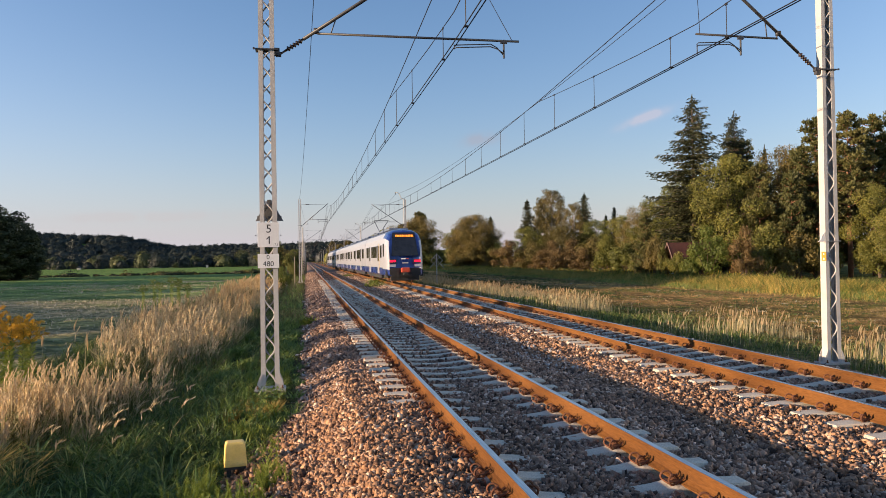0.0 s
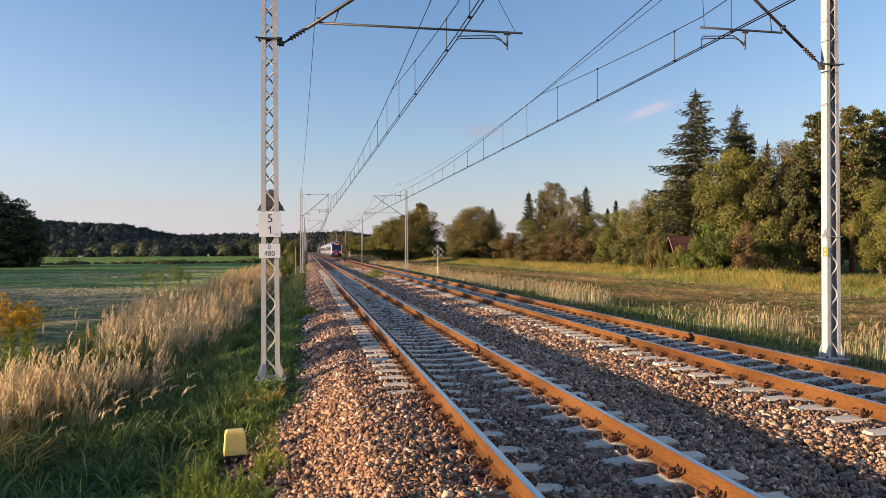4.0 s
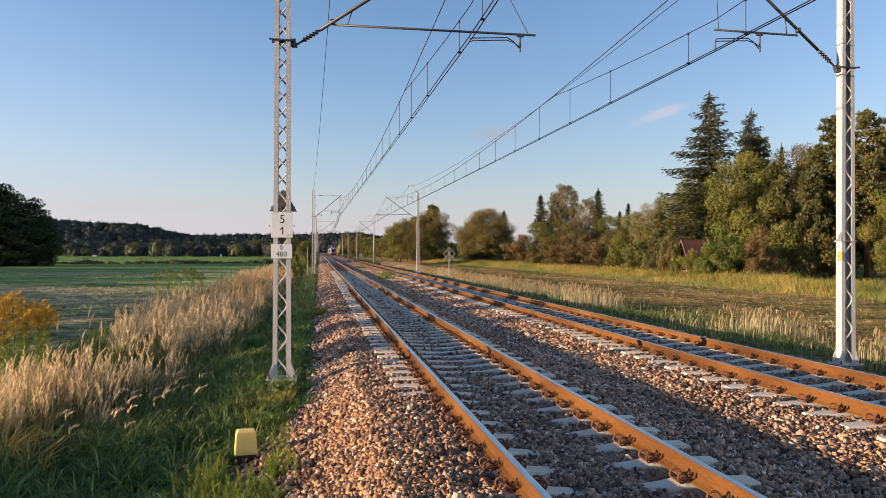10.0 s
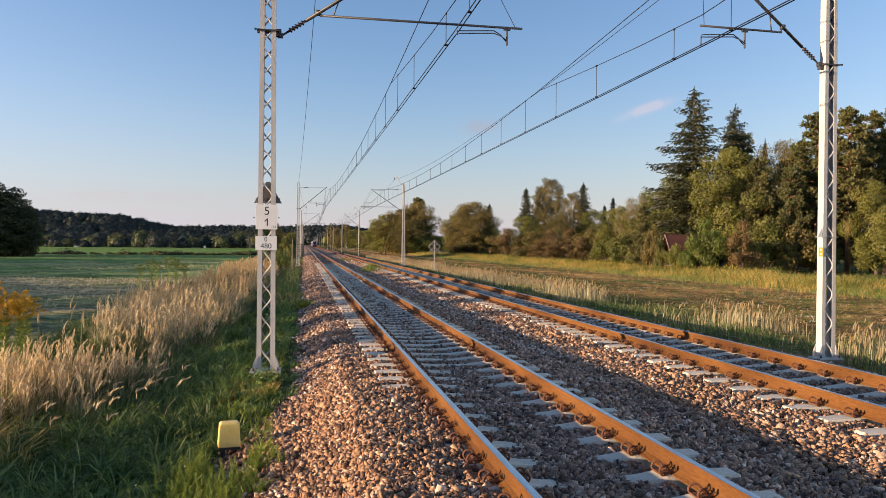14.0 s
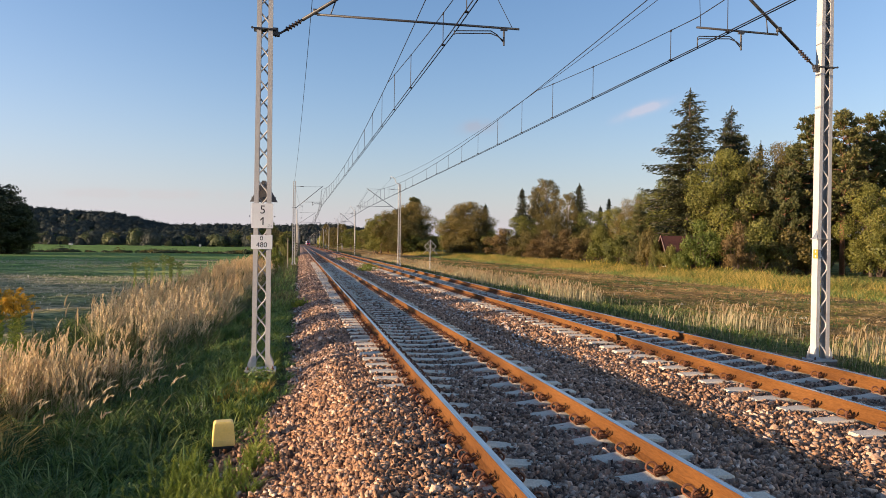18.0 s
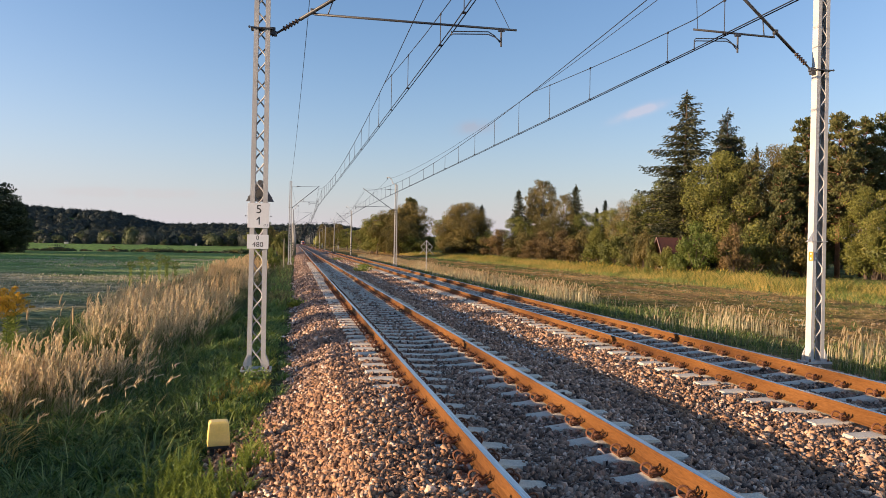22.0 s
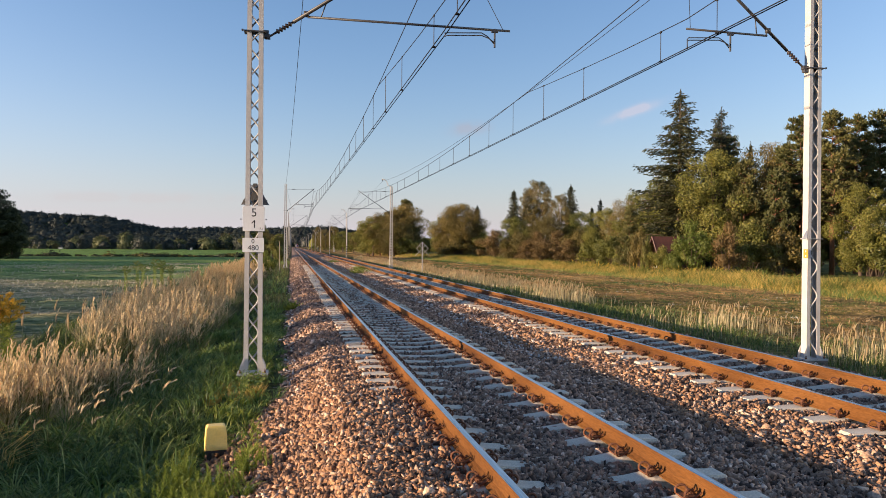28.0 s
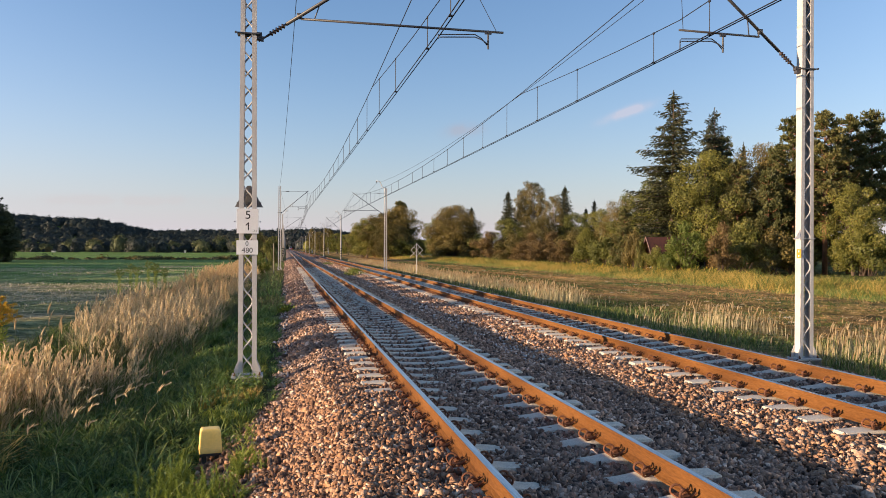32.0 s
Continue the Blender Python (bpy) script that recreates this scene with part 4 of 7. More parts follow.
def lettering(parent, body, size, c, material=None):
    me = text_mesh(body, size)
    me.materials.append(material or BLACK)
    ob = new("lettering", me)
    ob.parent = parent
    ob.matrix_basis = pose(c[0], c[1], c[2], 90, 0, 0)
    return ob


def build_signs():
    y = MAST_Y - 0.10
    km = thing("kilometre_sign", "white kilometre plate lettered 5 over 1 on the mast", "sign", pose(LEFT_X, y, 2.18))
    p = plate(km, "board", 0.35, 0.41, (0, 0, 0), WHITE)
    lettering(km, "5", 0.195, (0.005, -0.0034, 0.095))
    lettering(km, "1", 0.19, (0.012, -0.0034, -0.095))
    g = Geo()
    g.add([(-0.032, -0.0037, -0.062), (0.002, -0.0037, -0.030), (0.002, -0.0037, -0.054), (-0.032, -0.0037, -0.084), (-0.032, -0.0030, -0.062), (0.002, -0.0030, -0.030), (0.002, -0.0030, -0.054), (-0.032, -0.0030, -0.084)],
          [(0, 3, 2, 1), (4, 5, 6, 7), (0, 1, 5, 4), (1, 2, 6, 5), (2, 3, 7, 6), (3, 0, 4, 7)])
    part("digit_flag", g, BLACK, km)
    for dx in (-0.205, 0.2):
        g = Geo()
        g.lathe((dx, 0.03, -0.01), (0, -1, 0), [(0, 0.012), (0.03, 0.012), (0.031, 0.006)], 6)
        part("bolt", g, GREY_BACK, km)
    lettering(km, "-7.1", 0.052, (0.118, -0.0034, -0.165), GREY_BACK)
    num = thing("mast_number_plate", "white plate lettered 0 over 480 on the mast", "sign", pose(LEFT_X - 0.005, y, 1.745))
    plate(num, "board", 0.345, 0.235, (0, 0, 0), WHITE)
    lettering(num, "0", 0.105, (-0.005, -0.0034, 0.06))
    lettering(num, "480", 0.12, (0, -0.0034, -0.05))
    tri = thing("triangular_sign", "grey back of a triangular sign on the mast", "sign", pose(LEFT_X + 0.01, MAST_Y + 0.12, 2.42))
    g = Geo()
    g.add([(-0.23, -0.004, 0), (0.23, -0.004, 0), (0.03, -0.004, 0.36), (-0.03, -0.004, 0.36), (-0.23, 0.004, 0), (0.23, 0.004, 0), (0.03, 0.004, 0.36), (-0.03, 0.004, 0.36)],
          [(0, 1, 2, 3), (7, 6, 5, 4), (0, 4, 5, 1), (1, 5, 6, 2), (2, 6, 7, 3), (3, 7, 4, 0)])
    part("board", g, GREY_BACK, tri)
    g = Geo()
    g.box((0, -0.012, 0.07), (0.40, 0.014, 0.03))
    part("brace", g, GREY_BACK, tri)
    # the same sort of sign seen edge-on, on the other mast
    tri2 = thing("triangular_sign", "small white triangular sign fixed to the mast", "sign", pose(RIGHT_X - 0.19, MAST_Y - 0.02, 1.95))
    g = Geo()
    g.add([(-0.09, -0.06, 0), (0.03, -0.06, 0), (0.03, -0.06, 0.20), (-0.09, -0.05, 0), (0.03, -0.05, 0), (0.03, -0.05, 0.20)], [(0, 1, 2), (5, 4, 3), (0, 3, 4, 1), (1, 4, 5, 2), (2, 5, 3, 0)])
    part("board", g, WHITE, tri2)
    g = Geo()
    g.box((0.19, 0.02, 0.012), (0.34, 0.20, 0.012))
    part("strap", g, GALV, tri2)
    yel = thing("mast_number_mark", "yellow number mark painted on the mast flange", "sign", pose(RIGHT_X - 0.153, MAST_Y - 0.04, 1.67))
    g = Geo()
    g.box((0, 0, 0), (0.004, 0.13, 0.175))
    part("board", g, MARK, yel)
    for dz in (-0.045, 0.045):
        g = Geo()
        g.box((-0.0035, 0, dz), (0.002, 0.03, 0.035))
        part("bar", g, WHITE, yel)
    # yellow cable marker
    box = thing("cable_marker_box", "yellow plastic cable marker box on a short stake", "marker box", pose(-3.19, 8.78, -0.60, 0, 0, 8))
    g = Geo()
    rings = []
    for z, s, q in ((0.0, 0.250, 0.20), (0.03, 0.252, 0.20), (0.22, 0.225, 0.18), (0.26, 0.212, 0.17), (0.275, 0.18, 0.14)):
        rings.append([(-s / 2, -q / 2, z), (s / 2, -q / 2, z), (s / 2, q / 2, z), (-s / 2, q / 2, z)])
    g.loft(rings)
    part("cap", g, YELLOW, box, bevel=0.012)
    g = Geo()
    g.box((0, 0, -0.015), (0.235, 0.18, 0.03))
    part("rim", g, T_DARK, box)
    for dx in (-0.07, 0.07):
        g = Geo()
        g.box((dx, 0, -0.16), (0.05, 0.06, 0.30))
        part("stake", g, T_DARK, box)
    # trackside diamond sign seen from behind
    s = thing("trackside_sign", "white diamond lattice railway sign on a thin post", "sign", pose(8.79, 63.0, 0))
    g = Geo()
    g.tube([(0, 0, -0.9), (0, 0, 2.2)], 0.035, 8)
    part("post", g, GALV, s)
    for q in ((-1, 1), (1, 1), (1, -1), (-1, -1)):
        g = Geo()
        g.tube([(0.52 * q[0], -0.05, 1.62), (0, -0.05, 1.62 + 0.56 * q[1])], 0.018, 6)
        part("bar", g, GALV, s)
    for q in (-1, 1):
        g = Geo()
        g.tube([(-0.27 * q, -0.06, 1.9), (0.62 * q, -0.06, 0.98)], 0.018, 6)
        part("bar", g, GALV, s)
    st = thing("wooden_stake", "thin pale wooden stake standing in the verge", "stake", pose(-3.4, 66, 0))
    g = Geo()
    g.box((0, 0, 0.55), (0.07, 0.07, 3.2))
    part("post", g, WOOD, st, bevel=0.01)


build_signs()


# ---- plants ----
def blades(x, y, z, h, width, lean, material, name, bend=0.5, seg=2, wind=(0.25, 0.05), toward=None):
    """Curved tapering blades of grass, two or three quads each; with three they arch over at the tip."""
    k = len(x)
    a = rng.uniform(0, 2 * np.pi, k)
    ca, sa = np.cos(a), np.sin(a)
    b = rng.uniform(0, 2 * np.pi, k) if toward is None else toward
    dx, dy = np.cos(b) * lean * h + wind[0] * h * 0.3, np.sin(b) * lean * h + wind[1] * h * 0.3
    steps = ((0, 1.0), (0.55, 0.8), (1.0, 0.15)) if seg == 2 else ((0, 1.0), (0.4, 0.95), (0.75, 0.7), (1.0, 0.1))
    v = np.zeros((k, 2 * len(steps), 3))
    for i, (q, w) in enumerate(steps):
        cx, cy = x + dx * q ** (1 + bend * 2), y + dy * q ** (1 + bend * 2)
        cz = z + h * (q - (0.18 * q * q if seg == 2 else 0.5 * q ** 3) * np.minimum(1, lean * (2 if seg == 2 else 1.1)))
        for j, s in enumerate((-1, 1)):
            v[:, i * 2 + j] = np.stack([cx + s * w * width / 2 * ca, cy + s * w * width / 2 * sa, cz], 1)
    f = np.array([[2 * i, 2 * i + 1, 2 * i + 3, 2 * i + 2] for i in range(len(steps) - 1)])[None] + (np.arange(k) * 2 * len(steps))[:, None, None]
    return quick(name, v.reshape(-1, 3), f.reshape(-1, 4), material)


def sprigs(p, axis, length, width):
    """Thin twig sprays: lozenges along the given directions, rolled at random."""
    k = len(p)
    axis = axis / (np.linalg.norm(axis, axis=1)[:, None] + 1e-9)
    side = np.cross(axis, rng.normal(size=(k, 3)))
    side /= np.linalg.norm(side, axis=1)[:, None] + 1e-9
    L = (length * rng.uniform(0.6, 1.3, k))[:, None]
    w = (width * rng.uniform(0.7, 1.3, k))[:, None]
    v = np.stack([p - axis * L * 0.3, p + axis * L * 0.2 + side * w / 2, p + axis * L * 0.7, p + axis * L * 0.15 - side * w / 2], 1)
    return v.reshape(-1, 3), np.arange(k * 4).reshape(k, 4)


def plumes(x, y, z, length, width, dirx, diry, material, name):
    """Seed heads: spindles of two crossed, notched quads."""
    k = len(x)
    vs, fs = [], []
    for c in range(3):
        a = np.pi * c / 3 + rng.uniform(0, 0.6, k)
        ca, sa = np.cos(a) * width / 2, np.sin(a) * width / 2
        v = np.zeros((k, 8, 3))
        for i, (q, w) in enumerate(((0, 0.25), (0.3, 1.0), (0.65, 0.75), (1.0, 0.08))):
            cx, cy, cz = x + dirx * length * q * q, y + diry * length * q * q, z + length * q * (1 - 0.25 * q * np.hypot(dirx, diry))
            for j, s in enumerate((-1, 1)):
                v[:, i * 2 + j] = np.stack([cx + s * w * ca, cy + s * w * sa, cz], 1)
        f = np.array([[0, 1, 3, 2], [2, 3, 5, 4], [4, 5, 7, 6]])[None] + (np.arange(k) * 8)[:, None, None] + c * k * 8
        vs.append(v.reshape(-1, 3))
        fs.append(f.reshape(-1, 4))
    return quick(name, np.concatenate(vs), np.concatenate(fs), material)


def feathers(x, y, z, length, dirx, diry, name, n=13):
    """Loose seed heads: fine sprays set closely along a bent axis, longest in the lower half."""
    q = np.tile((np.arange(n) + 0.5) / n, len(x))
    L, dx, dy = np.repeat(length, n), np.repeat(dirx, n), np.repeat(diry, n)
    j = rng.normal(0, 1, (3, len(q))) * 0.012 * (1.1 - q)
    p = np.stack([np.repeat(x, n) + dx * L * q * q + j[0], np.repeat(y, n) + dy * L * q * q + j[1], np.repeat(z, n) + L * q * (1 - 0.25 * q * np.hypot(dx, dy)) + j[2]], 1)
    ax = np.stack([2 * dx * q, 2 * dy * q, np.ones(len(q))], 1) + rng.normal(0, 0.22, (len(q), 3))
    v, f = sprigs(p, ax, 0.10 * (1.25 - 0.8 * q), 0.013 + 0.0004 * np.repeat(y, n))
    return quick(name, v, f, PLUME)


def stuff(name, me, label, category):
    return tagged(new(name, me), label, category, kind="stuff")


def patch(count, xr, yr, power=1.0, mask=None):
    y = yr[0] + (yr[1] - yr[0]) * rng.random(count) ** power
    x = rng.uniform(xr[0], xr[1], count)
    if mask is not None:
        keep = rng.random(count) < mask(x, y)
        x, y = x[keep], y[keep]
    return x, y, ground_z(x, y) - 0.02


def clumped(x, y, s=1.0, o=0.0):
    """Uneven patches, 0 to 1, about 3 / s metres apart: waves in several directions."""
    v = 0.0
    for k in range(6):
        a, f = 0.55 + 2.4 * k + 0.7 * o, s * (1.1 + 0.34 * k)
        v = v + np.sin(f * (np.cos(a) * x + np.sin(a) * y) + 1.9 * k * k + 3.1 * o)
    return 0.5 + 0.5 * np.tanh(0.75 * v)


def by_box(x, y):
    """Trodden short round the marker box."""
    return (np.abs(x + 3.19 - 0.1 * (8.7 - y)) < 0.24) & (y > 7.5) & (y < 8.95)


def tufts(cx, cy, n, spread, low, high, width, lean, material, name, scale=None, bend=0.7, wind=(0.3, 0.0)):
    """Blades fanning out of common roots."""
    a = rng.uniform(0, 2 * np.pi, len(cx) * n)
    s = np.repeat(np.ones(len(cx)) if scale is None else scale, n)
    r = spread * s * rng.random(len(a)) ** 0.7
    x, y = np.repeat(cx, n) + np.cos(a) * r, np.repeat(cy, n) + np.sin(a) * r
    h = s * rng.uniform(low, high, len(x))
    z = np.maximum(ground_z(x, y), np.where(x > -3.2, bed_z(x, y) - 0.03, -9)) - 0.02
    w = width if np.isscalar(width) else np.repeat(width, n)
    h = np.where(by_box(x, y), np.minimum(h, 0.08), h)
    return blades(x, y, z, h, w, lean * rng.uniform(0.5, 1.3, len(x)), material, name, bend, 3, wind, a + rng.normal(0, 0.5, len(a)))


def feathery(cx, cy, material, name):
    """Upright horsetail-like weeds: a stem ringed with thin slanting needles."""
    n = 90
    keep = ~by_box(cx, cy)
    cx, cy = cx[keep], cy[keep]
    h = np.repeat(rng.uniform(0.16, 0.38, len(cx)), n)
    q = rng.random(len(h)) ** 0.8
    lx, ly = np.repeat(rng.normal(0, 0.12, len(cx)), n), np.repeat(rng.normal(0, 0.12, len(cx)), n)
    x, y = np.repeat(cx, n) + lx * h * q, np.repeat(cy, n) + ly * h * q
    z = np.maximum(ground_z(np.repeat(cx, n), np.repeat(cy, n)), np.where(np.repeat(cx, n) > -3.2, bed_z(np.repeat(cx, n), np.repeat(cy, n)) - 0.03, -9)) + h * q - 0.02
    return blades(x, y, z, (0.025 + 0.055 * (1 - q)) * rng.uniform(0.7, 1.2, len(x)), 0.005, 0.8, material, name, 0.2, wind=(0.05, 0))


def leaf_quads(p, size, flat=0.0, droop=0.0, out=None):
    """Small bent leaf sprays, one quad each, at points p, facing outwards more or less."""
    k = len(p)
    n = rng.normal(size=(k, 3))
    if out is not None:
        n = n * 0.45 + out
    n[:, 2] += flat
    n /= np.linalg.norm(n, axis=1)[:, None]
    a = np.cross(n, rng.normal(size=(k, 3)))
    a /= np.linalg.norm(a, axis=1)[:, None] + 1e-9
    b = np.cross(n, a)
    s = size * rng.uniform(0.6, 1.3, k)
    a, b = a * s[:, None], b * (s * rng.uniform(0.45, 0.8, k))[:, None]
    v = np.stack([p - a, p - b * 0.9 - n * 0.1 * s[:, None], p + a, p + b * 0.9 + n * 0.15 * s[:, None]], 1)
    v[:, (0, 2), 2] -= droop * s[:, None]
    return v.reshape(-1, 3), (np.arange(k * 4).reshape(k, 4))


def build_grass():
    # green verge between ballast and dry reeds: low turf, tussocks with gaps, broad-leaved and feathery weeds at the ballast's foot
    x, y, z = patch(26000, (-7.2, -2.35), (6.6, 30), 1.3, lambda x, y: 0.15 + 0.85 * clumped(x, y) * smoothstep(-2.3, -3.0, x))
    h = rng.uniform(0.06, 0.24, len(x)) * (0.45 + 0.85 * clumped(x, y, 0.7, 2)) * np.interp(x, [-6.5, -4, -3, -2.4], [1.3, 1.1, 0.8, 0.35])
    h = np.where(by_box(x, y), np.minimum(h, 0.06), h)
    stuff("verge_grass", blades(x, y, z, h, 0.010 + 0.0006 * y, 0.7, GRASS, "verge_grass"), "green grass on the railway verge", "grass")
    x, y, z = patch(9000, (-8.5, -3.0), (-6, 6.8))
    stuff("verge_grass", blades(x, y, z, rng.uniform(0.12, 0.4, len(x)), 0.016, 0.6, GRASS, "verge_grass_near"), "green grass on the railway verge", "grass")
    x, y, z = patch(5000, (7.5, 13), (-6, 11))
    stuff("verge_grass", blades(x, y, z, rng.uniform(0.12, 0.4, len(x)), 0.018, 0.6, GRASS, "verge_grass_by_track"), "green grass beside the far track", "grass")
    slope = lambda cx, cy: np.where(cx < np.interp(cy, [9, 10.5, 12, 14], [-7.5, -5.6, -5.0, -4.6]), 0.5, 1.0)
    cx, cy, cz = patch(620, (-6.4, -3.05), (7.0, 26), 1.2, lambda x, y: np.where((x < -4.3) & (y < 12), 0.35, 0.25 + 0.75 * clumped(x, y, 1.6, 4)))
    s = rng.uniform(0.4, 1.0, len(cx)) ** 0.8 * np.interp(cx, [-6, -4.6, -3.6, -3.0], [1.1, 1.0, 0.62, 0.4]) * slope(cx, cy)
    stuff("grass_tufts", tufts(cx, cy, 42, 0.10, 0.20, 0.70, 0.010 + 0.0005 * cy, 0.75, LUSH, "grass_tufts", s, 0.95, (0.35, -0.15)), "long arching tussocks of green grass", "grass")
    cx, cy, cz = patch(340, (-7.2, -3.6), (7.2, 15), 1.1)
    s = rng.uniform(0.45, 1.0, len(cx)) * slope(cx, cy)
    stuff("grass_tufts", tufts(cx, cy, 34, 0.12, 0.22, 0.65, 0.013, 0.8, GRASS, "dark_tufts", s, 1.0, (0.3, 0.1)), "dark green tussocks on the verge", "grass")
    cx, cy, cz = patch(260, (-7.0, -3.2), (7.2, 14), 1.1)
    stuff("grass_tufts", tufts(cx, cy, 7, 0.16, 0.35, 0.75, 0.014, 0.9, LUSH, "arching_blades", rng.uniform(0.6, 1.0, len(cx)) * slope(cx, cy), 1.0, (0.2, -0.3)), "single broad arching blades among the tussocks", "grass")
    cx, cy, cz = patch(240, (-5.2, -2.75), (7.2, 17), 1.1, lambda x, y: np.clip(1.6 * clumped(x, y, 1.1, 6) - 0.3, 0.05, 1))
    cx, cy = cx[~by_box(cx, cy)], cy[~by_box(cx, cy)]
    n = 34
    px, py = np.repeat(cx, n) + rng.normal(0, 0.085, n * len(cx)), np.repeat(cy, n) + rng.normal(0, 0.085, n * len(cx))
    pz = np.maximum(ground_z(px, py), np.where(px > -3.2, bed_z(px, py) - 0.03, -9)) + np.repeat(rng.uniform(0.10, 0.30, len(cx)), n) * rng.random(len(px)) ** 0.6
    v, f = leaf_quads(np.stack([px, py, pz], 1), 0.026, 0.7, 0.3)
    stuff("leafy_weeds", quick("leafy_weeds", v, f, LUSH), "low broad-leaved weeds in the verge", "weeds")
    # short grass creeping up to the ballast
    cx, cy, cz = patch(520, (-3.25, -2.5), (8.8, 34), 1.2, lambda x, y: np.where(x > -2.75, 0.5 * clumped(x, y, 1.3, 2), 1.0))
    cx, cy = cx[~by_box(cx, cy)], cy[~by_box(cx, cy)]
    stuff("grass_tufts", tufts(cx, cy, 26, 0.13, 0.07, 0.24, 0.009 + 0.0006 * cy, 0.7, LUSH, "edge_tufts", rng.uniform(0.5, 1.1, len(cx))), "short green grass creeping up to the ballast", "grass")
    # yellowing stems round the mast's foot
    cx, cy, cz = patch(34, (-3.75, -2.75), (10.9, 12.2), 1.0)
    stuff("grass_tufts", tufts(cx, cy, 26, 0.09, 0.10, 0.28, 0.012, 0.5, ROUGH, "mast_foot_tufts", rng.uniform(0.5, 0.95, len(cx))), "yellowing weed tufts round the mast's foot", "grass")
    # pale arching seed heads in the green, on long bent stalks
    cx, cy, cz = patch(20, (-5.9, -4.2), (9.4, 13.0), 1.0)
    h = rng.uniform(0.45, 0.8, len(cx))
    lean = rng.uniform(0.25, 0.6, len(cx))
    stuff("dry_grass_stalks", blades(cx, cy, cz, h, 0.007, lean, STRAW, "arching_stalks", 0.4, 3, (0.0, 0.0), rng.normal(0.0, 0.5, len(cx))), "thin bent dry stalks in the green verge", "grass")
    turn = rng.normal(0.0, 0.5, len(cx))
    stuff("dry_grass_plumes", feathers(cx + 0.30 * h, cy, cz + h * 0.82, rng.uniform(0.10, 0.18, len(cx)), 1.1 * np.cos(turn), 0.8 * np.sin(turn), "arching_plumes", 11), "pale arching seed heads in the green verge", "grass")
    # yellowed bright tufts and feathery weeds at the ballast's foot
    cx, cy, cz = patch(150, (-3.6, -2.75), (7.0, 16), 1.2)
    s = rng.uniform(0.5, 1.0, len(cx))
    stuff("grass_tufts", tufts(cx, cy, 30, 0.08, 0.12, 0.34, 0.012, 0.6, WEED, "bright_tufts", s), "yellow-green weed tufts at the ballast foot", "grass")
    mx, my = np.array([-3.65, -3.5, -3.4, -3.25, -3.1, -2.95, -3.45, -3.2, -2.85, -3.3, -3.0]), np.array([7.4, 7.7, 7.2, 7.5, 7.1, 7.5, 8.0, 7.9, 7.9, 6.9, 6.8])
    cx, cy = np.repeat(mx, 26) + rng.normal(0, 0.13, 26 * len(mx)), np.repeat(my, 26) + rng.normal(0, 0.22, 26 * len(mx))
    stuff("feathery_weeds", feathery(cx, cy, WEED, "feathery_weeds"), "feathery bright green weeds beside the ballast", "weeds")
    cx, cy, cz = patch(220, (-4.8, -3.0), (7.3, 17), 1.1)
    stuff("feathery_weeds", feathery(cx, cy, LUSH, "verge_weeds"), "feathery green weeds on the verge", "weeds")
    cx, cy = -2.78 + rng.normal(0, 0.12, 9), 8.1 + rng.normal(0, 0.3, 9)
    stuff("russet_weeds", tufts(cx, cy, 26, 0.07, 0.05, 0.16, 0.012, 0.9, LEAF_RUSSET, "russet_weeds"), "low reddish-brown weeds at the ballast's edge", "weeds")
    x, y, z = patch(18000, (-7.5, -2.6), (26, 110), 1.5)
    h = rng.uniform(0.12, 0.40, len(x)) * (0.5 + 0.7 * clumped(x, y, 0.7, 3))
    dry = rng.random(len(x)) < np.clip(1.5 * clumped(x, y, 0.5, 6) - 0.45, 0.05, 0.8)
    stuff("verge_grass", blades(x[~dry], y[~dry], z[~dry], h[~dry], 0.03, 0.6, LUSH, "verge_grass_far"), "green grass along the railway verge", "grass")
    stuff("verge_grass", blades(x[dry], y[dry], z[dry], h[dry] * 1.5, 0.03, 0.5, DRY_GREEN, "verge_grass_far_dry"), "half-dry grass along the railway verge", "grass")
    # tall dry reed grass on the bank by the field: upright stems with plumes in dense clumps, green at the foot
    def bank(x, y):
        far = smoothstep(9.0, 10.6, y)
        edge = np.interp(y, [9, 10, 11, 12, 14, 17, 90], [-6.4, -5.9, -5.5, -5.1, -4.7, -4.3, -4.3])
        return (np.clip(2.2 * clumped(x, y, 0.45, 1) - 0.25, 0.08, 1) * smoothstep(-0.5, 0.3, x - np.interp(y, [10, 14, 17, 22], [-6.9, -6.6, -6.6, -8.0])) * smoothstep(0.1, -0.6, x - edge) * np.maximum(far, 0.08 * smoothstep(-6.4, -7.0, x) * smoothstep(10.2, 11.6, y)))
    cx, cy, cz = patch(1900, (-8.5, -4.0), (9.0, 90), 1.6, bank)
    # further clumps out of view to the left, added to shade the near verge
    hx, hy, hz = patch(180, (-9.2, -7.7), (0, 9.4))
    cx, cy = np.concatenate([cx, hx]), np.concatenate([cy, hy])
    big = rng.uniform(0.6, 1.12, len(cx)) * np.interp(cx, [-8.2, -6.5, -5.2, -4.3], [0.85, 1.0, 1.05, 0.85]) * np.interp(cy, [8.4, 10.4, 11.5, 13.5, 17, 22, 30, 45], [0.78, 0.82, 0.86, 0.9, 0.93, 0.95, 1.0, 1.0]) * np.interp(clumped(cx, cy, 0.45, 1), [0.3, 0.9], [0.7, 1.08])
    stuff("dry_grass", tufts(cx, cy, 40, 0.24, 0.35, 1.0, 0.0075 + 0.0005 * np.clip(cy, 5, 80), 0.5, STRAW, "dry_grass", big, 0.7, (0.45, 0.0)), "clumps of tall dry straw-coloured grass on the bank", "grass")
